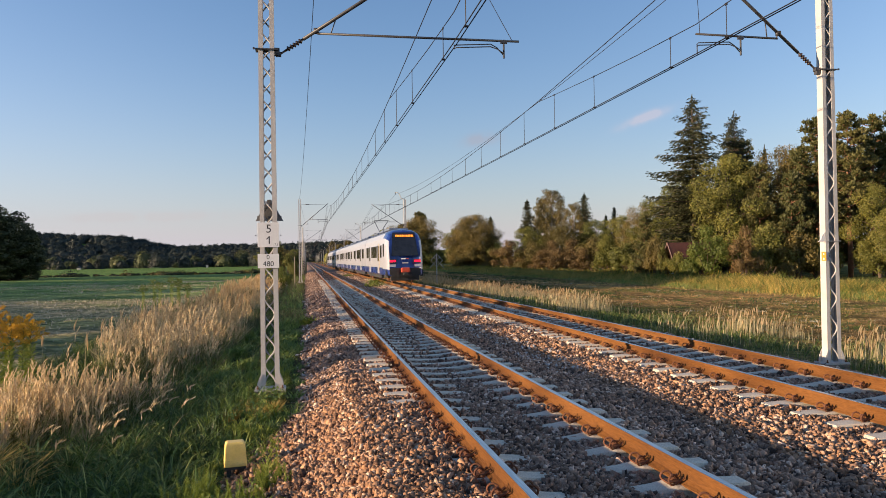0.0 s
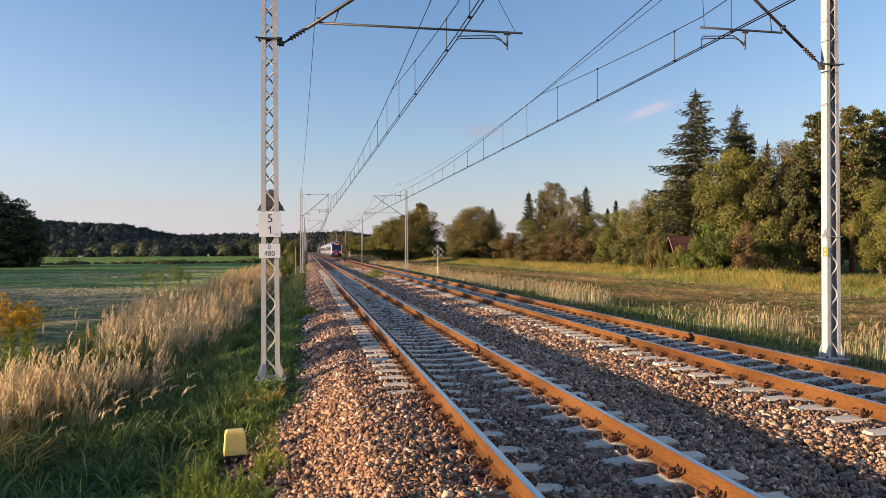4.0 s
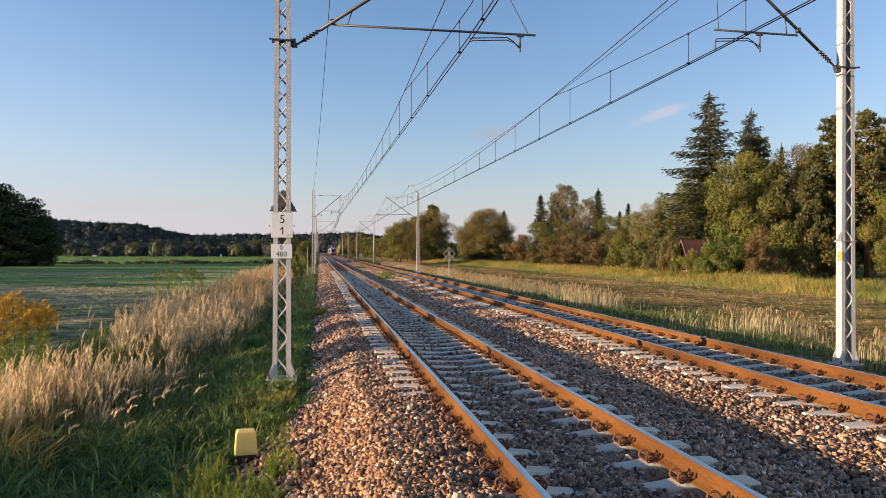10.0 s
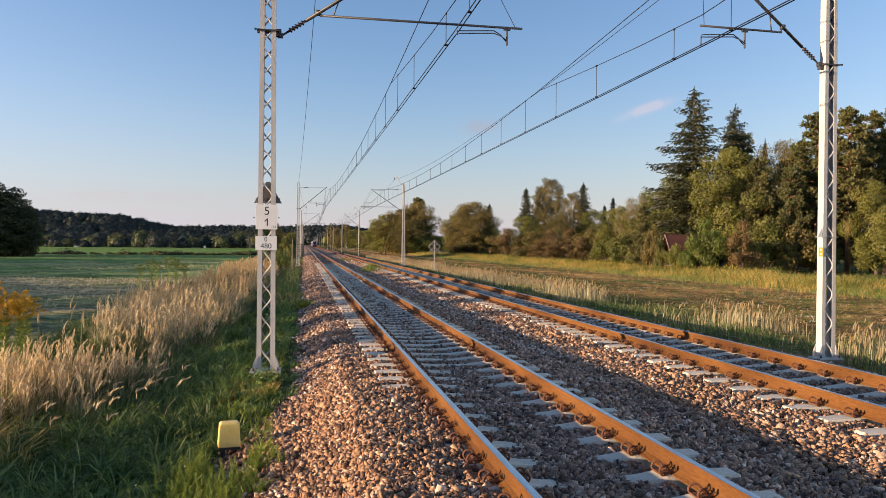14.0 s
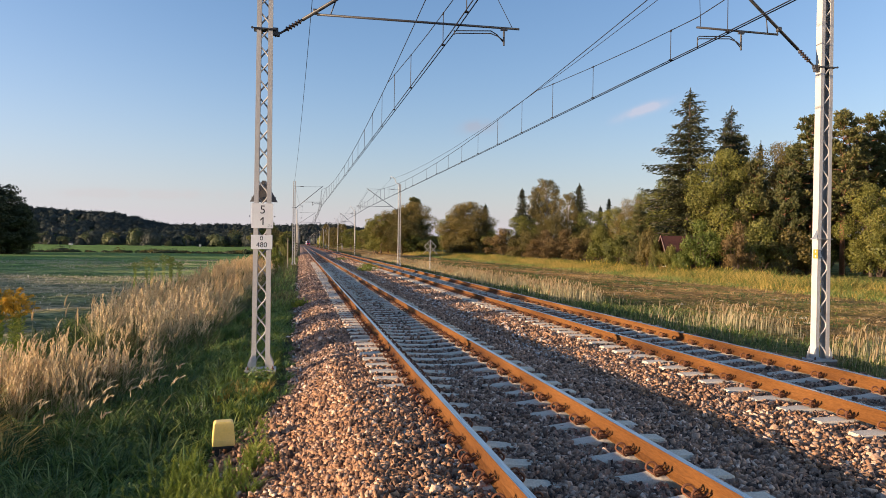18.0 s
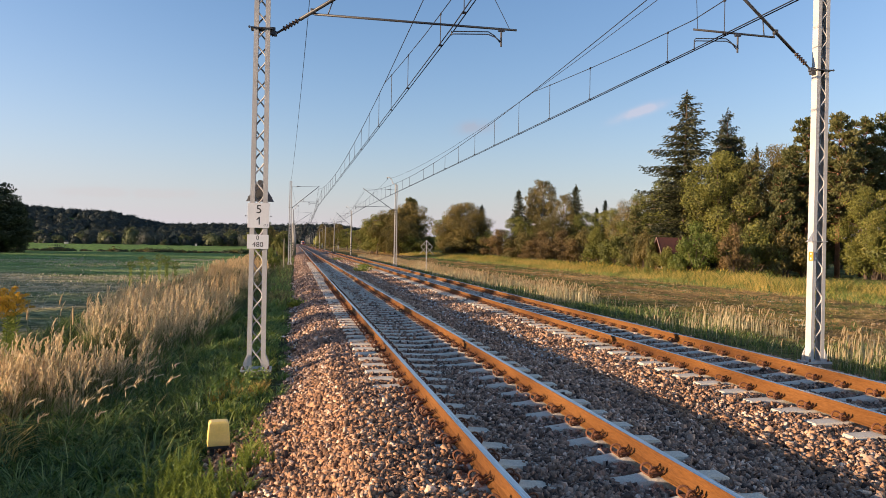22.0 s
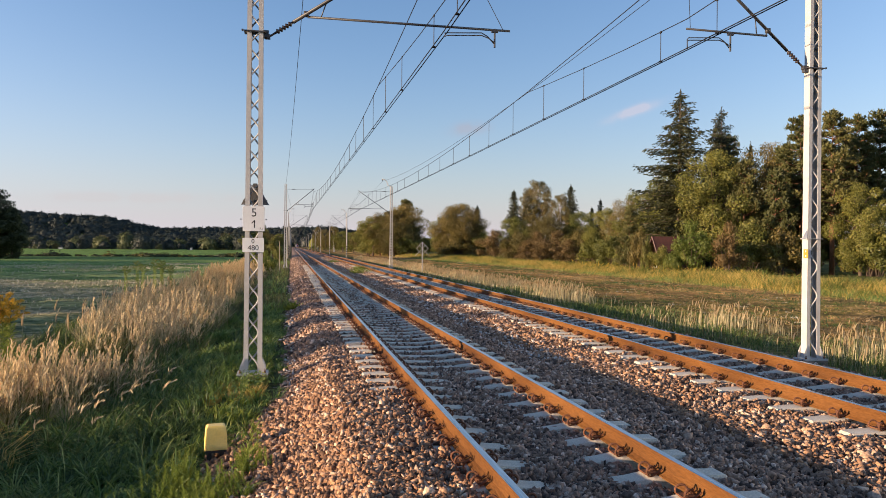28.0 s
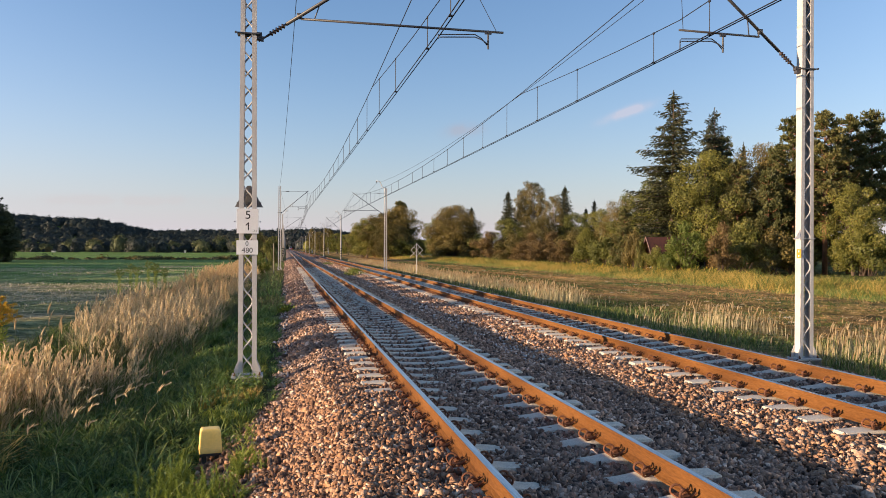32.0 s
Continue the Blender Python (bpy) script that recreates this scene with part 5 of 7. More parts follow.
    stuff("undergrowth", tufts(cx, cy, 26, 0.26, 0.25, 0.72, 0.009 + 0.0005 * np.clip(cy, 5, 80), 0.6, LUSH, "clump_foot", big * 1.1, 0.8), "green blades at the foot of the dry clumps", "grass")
    # the thick of the bank, stems and leaves packed close
    dx, dy, dz = patch(1300, (-7.4, -4.3), (11, 60), 1.3, bank)
    tall = rng.uniform(0.6, 0.85, len(dx)) * np.interp(dy, [10.4, 13.5, 17, 22, 30, 45], [0.7, 0.8, 0.85, 0.9, 0.95, 0.95])
    stuff("dry_grass", tufts(dx, dy, 30, 0.34, 0.4, 1.0, 0.010 + 0.0006 * dy, 0.35, DRY_GREEN, "packed_stems", tall, 0.5, (0.2, 0.0)), "half-dry stems and leaves in the thick of the bank", "grass")
    # close-packed stems out of view, added to keep the near verge in shade
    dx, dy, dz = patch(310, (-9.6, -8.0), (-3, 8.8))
    stuff("dry_grass", tufts(dx, dy, 40, 0.34, 0.6, 1.05, 0.022, 0.25, DRY_GREEN, "shade_stems", None, 0.5, (0.2, 0.0)), "unseen half-dry stems added to shade the near verge", "grass")
    n = 9
    a = rng.uniform(0, 2 * np.pi, len(cx) * n)
    rr = np.repeat(0.26 * big, n) * rng.random(len(a)) ** 0.7
    x, y = np.repeat(cx, n) + np.cos(a) * rr, np.repeat(cy, n) + np.sin(a) * rr
    z = ground_z(x, y)
    h = rng.uniform(0.45, 1.22, len(x)) * np.repeat(big, n) * 1.02
    tx, ty = 0.08 * np.cos(a) + 0.10 + rng.normal(0, 0.10, len(a)), 0.08 * np.sin(a) + rng.normal(0, 0.08, len(a))
    L = rng.uniform(0.16, 0.36, len(x)) * np.repeat(big, n) ** 0.5
    stuff("dry_grass_stalks", blades(x, y, z, h, 0.0045 + 0.0003 * np.maximum(y, 5), 0.03, STRAW, "dry_grass_stalks", 0.2, wind=(0.12, 0)), "thin dry grass stalks", "grass")
    far = y > 26
    stuff("dry_grass_plumes", plumes((x + 0.03 * h)[far], y[far], (z + h * 0.86)[far], L[far], rng.uniform(0.014, 0.032, far.sum()) + 0.0003 * y[far], tx[far] * 1.7, ty[far] * 1.7, PLUME, "dry_grass_plumes"),
          "pale feathery seed heads of dry reed grass", "grass")
    stuff("dry_grass_plumes", feathers((x + 0.03 * h)[~far], y[~far], (z + h * 0.84)[~far], L[~far], tx[~far] * 1.5, ty[~far] * 1.5, "feathery_plumes"), "feathery pale seed heads of dry reed grass", "grass")
    # single tall stalks above the rest
    x, y = rng.uniform(-6.8, -5.6, 7), rng.uniform(12.4, 15.5, 7)
    z, h = ground_z(x, y), rng.uniform(1.2, 1.65, 7)
    stuff("dry_grass_stalks", blades(x, y, z, h, 0.008, 0.02, STRAW, "tall_stalks", 0.2, wind=(0.1, 0)), "tall single dry stalks", "grass")
    stuff("dry_grass_plumes", plumes(x + 0.03 * h, y, z + h * 0.86, rng.uniform(0.22, 0.34, 7), rng.uniform(0.024, 0.036, 7), rng.normal(0.15, 0.15, 7), rng.normal(0, 0.15, 7), PLUME, "tall_plumes"), "large pale plumes on tall stalks", "grass")
    # soft tan tussocks close by
    cx = np.array([-5.75, -5.95, -6.2, -5.85, -6.35, -6.1, -5.6, -6.5, -6.6]) - 1.0
    cy = np.array([8.9, 9.2, 9.0, 9.5, 9.4, 8.6, 9.3, 9.0, 9.6]) + 3.2
    stuff("dry_tussock", tufts(cx, cy, 230, 0.24, 0.45, 0.95, 0.006, 0.55, PLUME, "dry_tussock", None, 0.8, (0.7, 0.1)), "soft tan tussock of fine dry grass", "grass")
    cx, cy, cz = patch(3, (-6.3, -5.5), (9.0, 10.0), 1.0)
    stuff("dry_tussock", tufts(cx, cy, 60, 0.16, 0.4, 0.8, 0.009, 1.0, ROUGH, "bent_grass", None, 0.9, (0.9, -0.2)), "bent yellowing grass at the verge", "grass")
    # green undergrowth below the dry stalks
    x, y, z = patch(22000, (-8.6, -4.4), (5, 60), 1.5)
    h = rng.uniform(0.22, 0.66, len(x)) * np.interp(y, [5, 10, 13], [0.5, 0.6, 1.0])
    stuff("undergrowth", blades(x, y, z, h, 0.012 + 0.0004 * y, 0.7, GRASS, "undergrowth"), "dark green rank undergrowth on the bank", "grass")
    # stubble and weeds on the field
    x, y, z = patch(30000, (-75, -8), (12, 165), 1.7, lambda x, y: 0.25 + 0.75 * clumped(x, y, 0.16, 5))
    h = rng.uniform(0.04, 0.14, len(x))
    stuff("field_stubble", blades(x, y, z, h, 0.006 + 0.0009 * y, 0.8, STUBBLE, "field_stubble"), "mown field stubble with green regrowth", "stubble")
    x, y, z = patch(42000, (-60, -8.3), (13, 110), 1.6, lambda x, y: np.clip(1.7 * clumped(x, y * 0.6, 0.22, 2) - 0.2, 0.12, 1))
    stuff("field_stubble", blades(x, y, z, rng.uniform(0.06, 0.20, len(x)), 0.006 + 0.0007 * y, 0.7, PALE_STUBBLE, "pale_stubble"), "bleached cut stalks on the near field", "stubble")
    # right-hand verge: sparse pale stalks in dense patches among green
    m = lambda x, y: np.clip(4.2 * clumped(x, y, 0.4, 3) * (0.6 + 0.4 * clumped(x, y, 1.7, 1)) - 1.9, 0.04 + 0.5 * smoothstep(34, 50, y), 1)
    x, y, z = patch(19000, (8.2, 12.3), (11, 130), 1.1, m)
    h = rng.uniform(0.35, 0.95, len(x)) * np.interp(x, [8.2, 9.3, 12.5], [0.5, 1.0, 0.6]) * (0.5 + 0.6 * clumped(x, y, 0.4, 3))
    stuff("dry_grass", blades(x, y, z, h, 0.006 + 0.0005 * y, 0.12, STRAW, "dry_grass_right", 0.5), "dry yellow grass beside the far track", "grass")
    k = rng.random(len(x)) < 0.3
    stuff("dry_grass_plumes", plumes(x[k], y[k], z[k] + h[k] * 0.9, rng.uniform(0.14, 0.26, k.sum()), 0.02 + 0.0006 * y[k], rng.normal(0.2, 0.12, k.sum()), rng.normal(0, 0.1, k.sum()), PLUME, "dry_grass_plumes_right"),
          "pale dry seed heads beside the far track", "grass")
    x, y, z = patch(26000, (7.4, 13.5), (10, 110), 1.5)
    h = rng.uniform(0.08, 0.38, len(x)) * np.interp(x, [7.4, 10, 13.5], [1, 0.9, 0.35]) * (0.5 + 0.8 * clumped(x, y, 0.6, 7))
    stuff("verge_grass", blades(x, y, z, h, 0.010 + 0.0006 * y, 0.5, GRASS, "verge_grass_right"), "green grass beside the far track", "grass")
    # mown hay lying on the strip, then the rough margin before the trees
    x, y, z = patch(40000, (12.0, 42), (16, 190), 1.5, lambda x, y: 0.3 + 0.7 * clumped(x, y * 0.4, 0.35, 2))
    stuff("mown_grass", blades(x, y, z + 0.02, rng.uniform(0.03, 0.07, len(x)), 0.012 + 0.0007 * y, 2.2, MOWN, "mown_grass", 0.1), "mown strip of drying grass", "grass")
    for count, low, high, material, name, label, o in ((1800, 0.04, 0.12, MOWN, "hay_wisps", "wisps of cut hay lying on the mown strip", 2), (7000, 0.04, 0.13, MOWN, "cut_tufts", "short cut tufts on the mown strip", 11), (1500, 0.05, 0.16, GRASS, "regrowth", "green regrowth on the mown strip", 5), (350, 0.05, 0.14, PALE_STUBBLE, "pale_wisps", "bleached cut stalks on the mown strip", 8)):
        cx, cy, cz = patch(count, (11.5, 42), (17, 120), 1.6, lambda x, y: np.clip(2.4 * clumped(x, y * 0.6, 0.5, o) - 0.7, 0.05, 1))
        stuff("mown_grass", tufts(cx, cy, 16 if count < 5000 else 8, 0.32 if count < 5000 else 0.12, low, high, 0.010 + 0.0006 * cy, 1.0, material, name, rng.uniform(0.5, 1.2, len(cx)), 0.4), label, "grass")
    # green regrowth between the rows in which the hay was raked
    swath = lambda x, y: np.clip(0.8 * np.cos(2 * np.pi * (x - 15.6 - 0.02 * y) / 6.2) + 1.7 * clumped(x, y * 0.35, 0.5, 5) - 0.75, 0, 1)
    x, y, z = patch(90000, (11.5, 36), (17, 140), 1.5, swath)
    stuff("mown_grass", blades(x, y, z, rng.uniform(0.07, 0.19, len(x)), 0.010 + 0.0006 * y, 0.9, GRASS, "regrowth_rows"), "green regrowth between rows of hay", "grass")
    x, y, z = patch(26000, (12.5, 38), (17, 140), 1.5, lambda x, y: 0.8 * np.clip(0.9 - 1.5 * swath(x, y), 0, 1) * np.clip(2.4 * clumped(x, y * 0.3, 0.7, 12) - 0.6, 0.1, 1))
    stuff("mown_grass", blades(x, y, z + rng.uniform(0.03, 0.11, len(x)), rng.uniform(0.08, 0.2, len(x)), 0.010 + 0.0006 * y, 2.4, MOWN, "raked_hay", 0.1), "loose rows of raked dry hay", "grass")
    edge = lambda y: np.interp(y, [20, 30, 45, 84, 170, 260], [27.0, 26.6, 26.2, 26.5, 25, 24])
    x, y, z = patch(125000, (22, 48), (24, 240), 1.35, lambda x, y: smoothstep(-1.5, 1.5, x - edge(y)) * smoothstep(14, 9, x - edge(y)))
    h = rng.uniform(0.25, 1.0, len(x)) * (0.35 + 0.6 * clumped(x, y, 0.25, 4) + 0.45 * clumped(x, y, 0.9, 1)) * (0.35 + 0.65 * smoothstep(-1, 3, x - edge(y)))
    stuff("rough_grass", blades(x, y, z, h, 0.012 + 0.00025 * y, 0.5, ROUGH, "rough_grass"), "rough yellowing grass before the trees", "grass")
    k = rng.random(len(x)) < np.clip(2.2 * clumped(x, y, 0.35, 9) - 0.7, 0.05, 0.9)
    stuff("rough_grass", blades(x[k] + 1.0, y[k], z[k], h[k] * 1.1, 0.025 + 0.0004 * y[k], 0.5, LEAF_BRIGHT, "rough_grass_green"), "green weeds before the trees", "grass")
    x, y, z = patch(70000, (22, 36), (24, 170), 1.4, lambda x, y: smoothstep(-1.2, 0.5, x - edge(y)) * smoothstep(4.5, 1.5, x - edge(y)) * np.clip(2.4 * clumped(x, y, 0.3, 6) - 0.5, 0.1, 1))
    stuff("rough_grass", blades(x, y, z, rng.uniform(0.15, 0.5, len(x)) * (0.5 + 0.7 * clumped(x, y, 0.6, 2)), 0.012 + 0.0004 * y, 0.6, LUSH, "margin_foot"), "low green grass along the rough margin", "grass")


build_grass()


def lobes_points(lobes, count, inner=0.55):
    w = np.array([l[3] * l[3] for l in lobes])
    pick = rng.choice(len(lobes), count, p=w / w.sum())
    L = np.array(lobes)[pick]
    d = rng.normal(size=(count, 3))
    d /= np.linalg.norm(d, axis=1)[:, None]
    r = inner + (1 - inner) * rng.random(count) ** 0.6
    bump = 1 + 0.18 * np.sin(d[:, 0] * 7 + pick) * np.sin(d[:, 1] * 6 + d[:, 2] * 5)
    return L[:, :3] + d * (L[:, 3] * r * bump)[:, None] * np.array([1, 1, 0.85]), d


def broadleaf(name, height, width, material, bark, label, category, leaves=4200, size=0.26, low=0.18, seed=0, slender=False):
    """Trunk with limbs, and a crown of leaf sprays on uneven lobes with gaps between."""
    r = random.Random(seed)
    t = thing(name, label, category)
    g = Geo()
    top = height * 0.9
    pts = [(0.012 * height * math.sin(q * 3 + seed), 0.01 * height * math.cos(q * 4 + seed), -0.4 + (top + 0.4) * q) for q in (0, 0.1, 0.3, 0.55, 0.8, 1)]
    rad = 0.016 * height
    g.tube(pts, [rad * 1.5, rad, rad * 0.8, rad * 0.55, rad * 0.3, rad * 0.1], 7)
    lobes = []
    nl = 54 if slender else 30
    for k in range(nl):
        q = low + (0.94 - low) * (k + 0.5) / nl
        a = k * 2.4 + r.uniform(-0.5, 0.5)
        prof = math.sin(math.pi * min(1, max(0.06, (q - low) / (1 - low) * 0.86 + 0.12))) ** 0.7
        rr = width / 2 * prof * r.uniform(0.5, 0.95)
        size_l = width * r.uniform(0.11, 0.19) * (0.6 + 0.5 * prof) * (0.85 if slender else 1)
        c = (math.cos(a) * rr, math.sin(a) * rr, height * q)
        lobes.append((*c, size_l))
        if k % 3 == 0:
            g.tube([(0, 0, height * max(0.08, q - 0.16)), (c[0] * 0.5, c[1] * 0.5, height * (q - 0.05)), c], [rad * 0.4, rad * 0.25, rad * 0.08], 5)
    lobes += [(0, 0, height * 0.9, width * 0.14), (0, 0, height * (0.35 + 0.3 * low), width * 0.27), (0, 0, height * 0.62, width * 0.25)]
    part("trunk", g, bark, t, smooth=True)
    p, d = lobes_points(lobes, leaves)
    v, f = leaf_quads(p, size, out=d)
    part("crown", quick("crown", v, f, material), material, t)
    return t


def spruce(name, height, width, material, label, whorls=24, per=11, low=0.08, seed=1, sparse=0.0, twig=0.3):
    """Straight trunk, whorls of drooping boughs that shorten upwards, each a flat frond of side twigs with hanging sprays."""
    r = random.Random(seed)
    t = thing(name, label, "spruce")
    g = Geo()
    rad = 0.014 * height
    g.tube([(0, 0, -0.4), (0, 0, height * 0.4), (0, 0, height * 0.8), (0, 0, height)], [rad, rad * 0.65, rad * 0.25, 0.02], 7)
    p, ax = [], []
    for w in range(whorls):
        q = (w + 0.5) / whorls
        z0 = height * (low + (0.985 - low) * q)
        reach = width / 2 * (1 - q) ** 0.6 * r.uniform(0.68, 1.12) + 0.15
        for k in range(60):
            a, d = r.uniform(0, 6.28), reach * 0.42 * r.random() ** 0.6
            p.append((math.cos(a) * d, math.sin(a) * d, z0 + r.uniform(-0.6, 0.5) * height / whorls))
            ax.append((math.cos(a), math.sin(a), -0.9))
        for k in range(per if q < 0.8 else per - 3):
            if r.random() < sparse:
                continue
            a = 2 * math.pi * (k + r.uniform(-0.4, 0.4)) / per + w * 1.3
            ca, sa = math.cos(a), math.sin(a)
            z = z0 + r.uniform(-0.3, 0.3) * height / whorls
            L = reach * r.uniform(0.5, 1.15)
            rise = r.uniform(-0.10, 0.08) + 0.45 * q * q
            at = lambda s: (L * s, z + rise * L * s - 0.30 * L * s * s + 0.20 * L * s ** 4)
            n = max(4, int(L / (twig * 0.42)))
            for i in range(n):
                s = (i + r.random()) / n
                x, zz = at(s)
                span = (0.34 * L * (1 - s) ** 0.8 + 0.5 * twig) * (0.5 + 0.5 * min(1, s * 3))
                for o in (-1, 1):
                    u = 0.0
                    while u < span:
                        fx, fs = x + u * 0.65, o * u * 0.75
                        p.append((ca * fx - sa * fs, sa * fx + ca * fs, zz - 0.18 * u - 0.55 * r.random() ** 2))
                        ax.append((ca * 0.7 - sa * o * 0.6, sa * 0.7 + ca * o * 0.6, r.uniform(-1.0, 0.05)))
                        u += twig * r.uniform(0.4, 0.8)
            if k % 2 == 0 and L > 0.8:
                g.tube([(0, 0, z), (ca * L * 0.5, sa * L * 0.5, at(0.5)[1]), (ca * L * 0.95, sa * L * 0.95, at(0.95)[1])], [0.05, 0.03, 0.01], 4)
    for k in range(14):
        p.append((0, 0, height * (1 - 0.004 * k)))
        ax.append((r.uniform(-1, 1), r.uniform(-1, 1), 1.2))
    part("trunk", g, BARK, t, smooth=True)
    v, f = sprigs(np.array(p), np.array(ax), twig, twig * 0.34)
    part("crown", quick("crown", v, f, material), material, t)
    return t


def pine(name, height, width, label, seed=2, leaves=4200, bare=0.35):
    """Reddish trunk, rising boughs that end in round tufts of long needles."""
    r = random.Random(seed)
    t = thing(name, label, "pine")
    g = Geo()
    rad = 0.016 * height
    g.tube([(0, 0, -0.4), (0.1, 0, height * 0.3), (-0.05, 0.1, height * 0.6), (0, 0, height * 0.97)], [rad, rad * 0.8, rad * 0.5, 0.03], 8)
    c = []
    nb = 65
    for k in range(nb):
        # five boughs to a whorl, with open air between the whorls
        q = bare + (0.97 - bare) * (k // 5 + 0.5 + r.uniform(-0.22, 0.22)) / 13
        a = k * 2.4 + r.uniform(-0.4, 0.4)
        reach = width / 2 * (1 - 0.82 * ((q - bare) / (1 - bare)) ** 1.5) * r.uniform(0.5, 1.12)
        ca, sa = math.cos(a), math.sin(a)
        end = (ca * reach, sa * reach, height * q + 0.28 * reach)
        g.tube([(0, 0, height * q - 0.2), (ca * reach * 0.6, sa * reach * 0.6, height * q + 0.05 * reach), end], [0.06, 0.04, 0.015], 4)
        m = max(3, int(reach * 5.0))
        for i in range(m):
            s = 0.3 + 0.75 * (i + r.random()) / m
            o = r.uniform(-0.42, 0.42) * reach * (1.15 - s)
            c.append((ca * reach * s - sa * o, sa * reach * s + ca * o, height * q + 0.28 * reach * s * s + r.uniform(-0.15, 0.25), r.uniform(0.24, 0.46)))
    for k in range(5):
        c.append((0, 0, height * (0.99 - 0.018 * k), 0.28))
    part("trunk", g, PINE_BARK, t, smooth=True)
    c = np.array(c)
    per = max(8, leaves // len(c))
    d = rng.normal(size=(len(c) * per, 3))
    d[:, 2] = np.abs(d[:, 2]) * 1.2 - 0.25
    d /= np.linalg.norm(d, axis=1)[:, None]
    rr = np.repeat(c[:, 3], per) * 1.25
    p = np.repeat(c[:, :3], per, axis=0) + d * (rr * rng.uniform(0.35, 0.9, len(d)))[:, None]
    v, f = sprigs(p, d + [0, 0, 0.35], 0.30, 0.13)
    part("crown", quick("crown", v, f, PINE), PINE, t)
    return t


def bush(name, height, width, material, label, seed=3, leaves=1800, size=0.2):
    r = random.Random(seed)
    t = thing(name, label, "bush")
    g = Geo()
    lobes = []
    for k in range(16):
        a = k * 2.4
        rr = width / 2 * r.uniform(0.1, 0.85)
        s = width * r.uniform(0.12, 0.2)
        c = (math.cos(a) * rr, math.sin(a) * rr, height * r.uniform(0.2, 0.8) * (1 - 0.4 * rr / (width / 2)) + 0.1)
        lobes.append((*c, min(s, height * 0.3)))
        g.tube([(math.cos(a) * 0.12, math.sin(a) * 0.12, -0.3), (c[0] * 0.4, c[1] * 0.4, c[2] * 0.5), c], [0.05, 0.035, 0.012], 5)
    lobes.append((0, 0, height * 0.8, width * 0.16))
    part("branchwork", g, BARK, t)
    p, d = lobes_points(lobes, leaves, 0.3)
    v, f = leaf_quads(p, size, out=d)
    part("foliage", quick("foliage", v, f, material), material, t)
    return t


def spot(u, depth):
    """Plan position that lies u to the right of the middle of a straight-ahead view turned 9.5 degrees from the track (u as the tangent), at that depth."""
    a = radians(9.506)
    return EYE[0] + depth * math.sin(a) + u * depth * math.cos(a), depth * math.cos(a) - u * depth * math.sin(a)


def put(kind, px, depth, top, width=None, turn=0.0):
    """A copy of a tree at a bearing, scaled to reach its height."""
    u = (px - 784) / 1299
    x, y = spot(u, depth)
    z = float(ground_z(x, y))
    h = EYE[2] + (446.3 - top) / 1299 * depth - z
    proto, ph, pw = kind
    s = h / ph
    sw = s if width is None else width / 1299 * depth / pw
    return copy_thing(proto, Matrix.LocRotScale((x, y, z), Euler((0, 0, turn)), (sw, sw, s)))


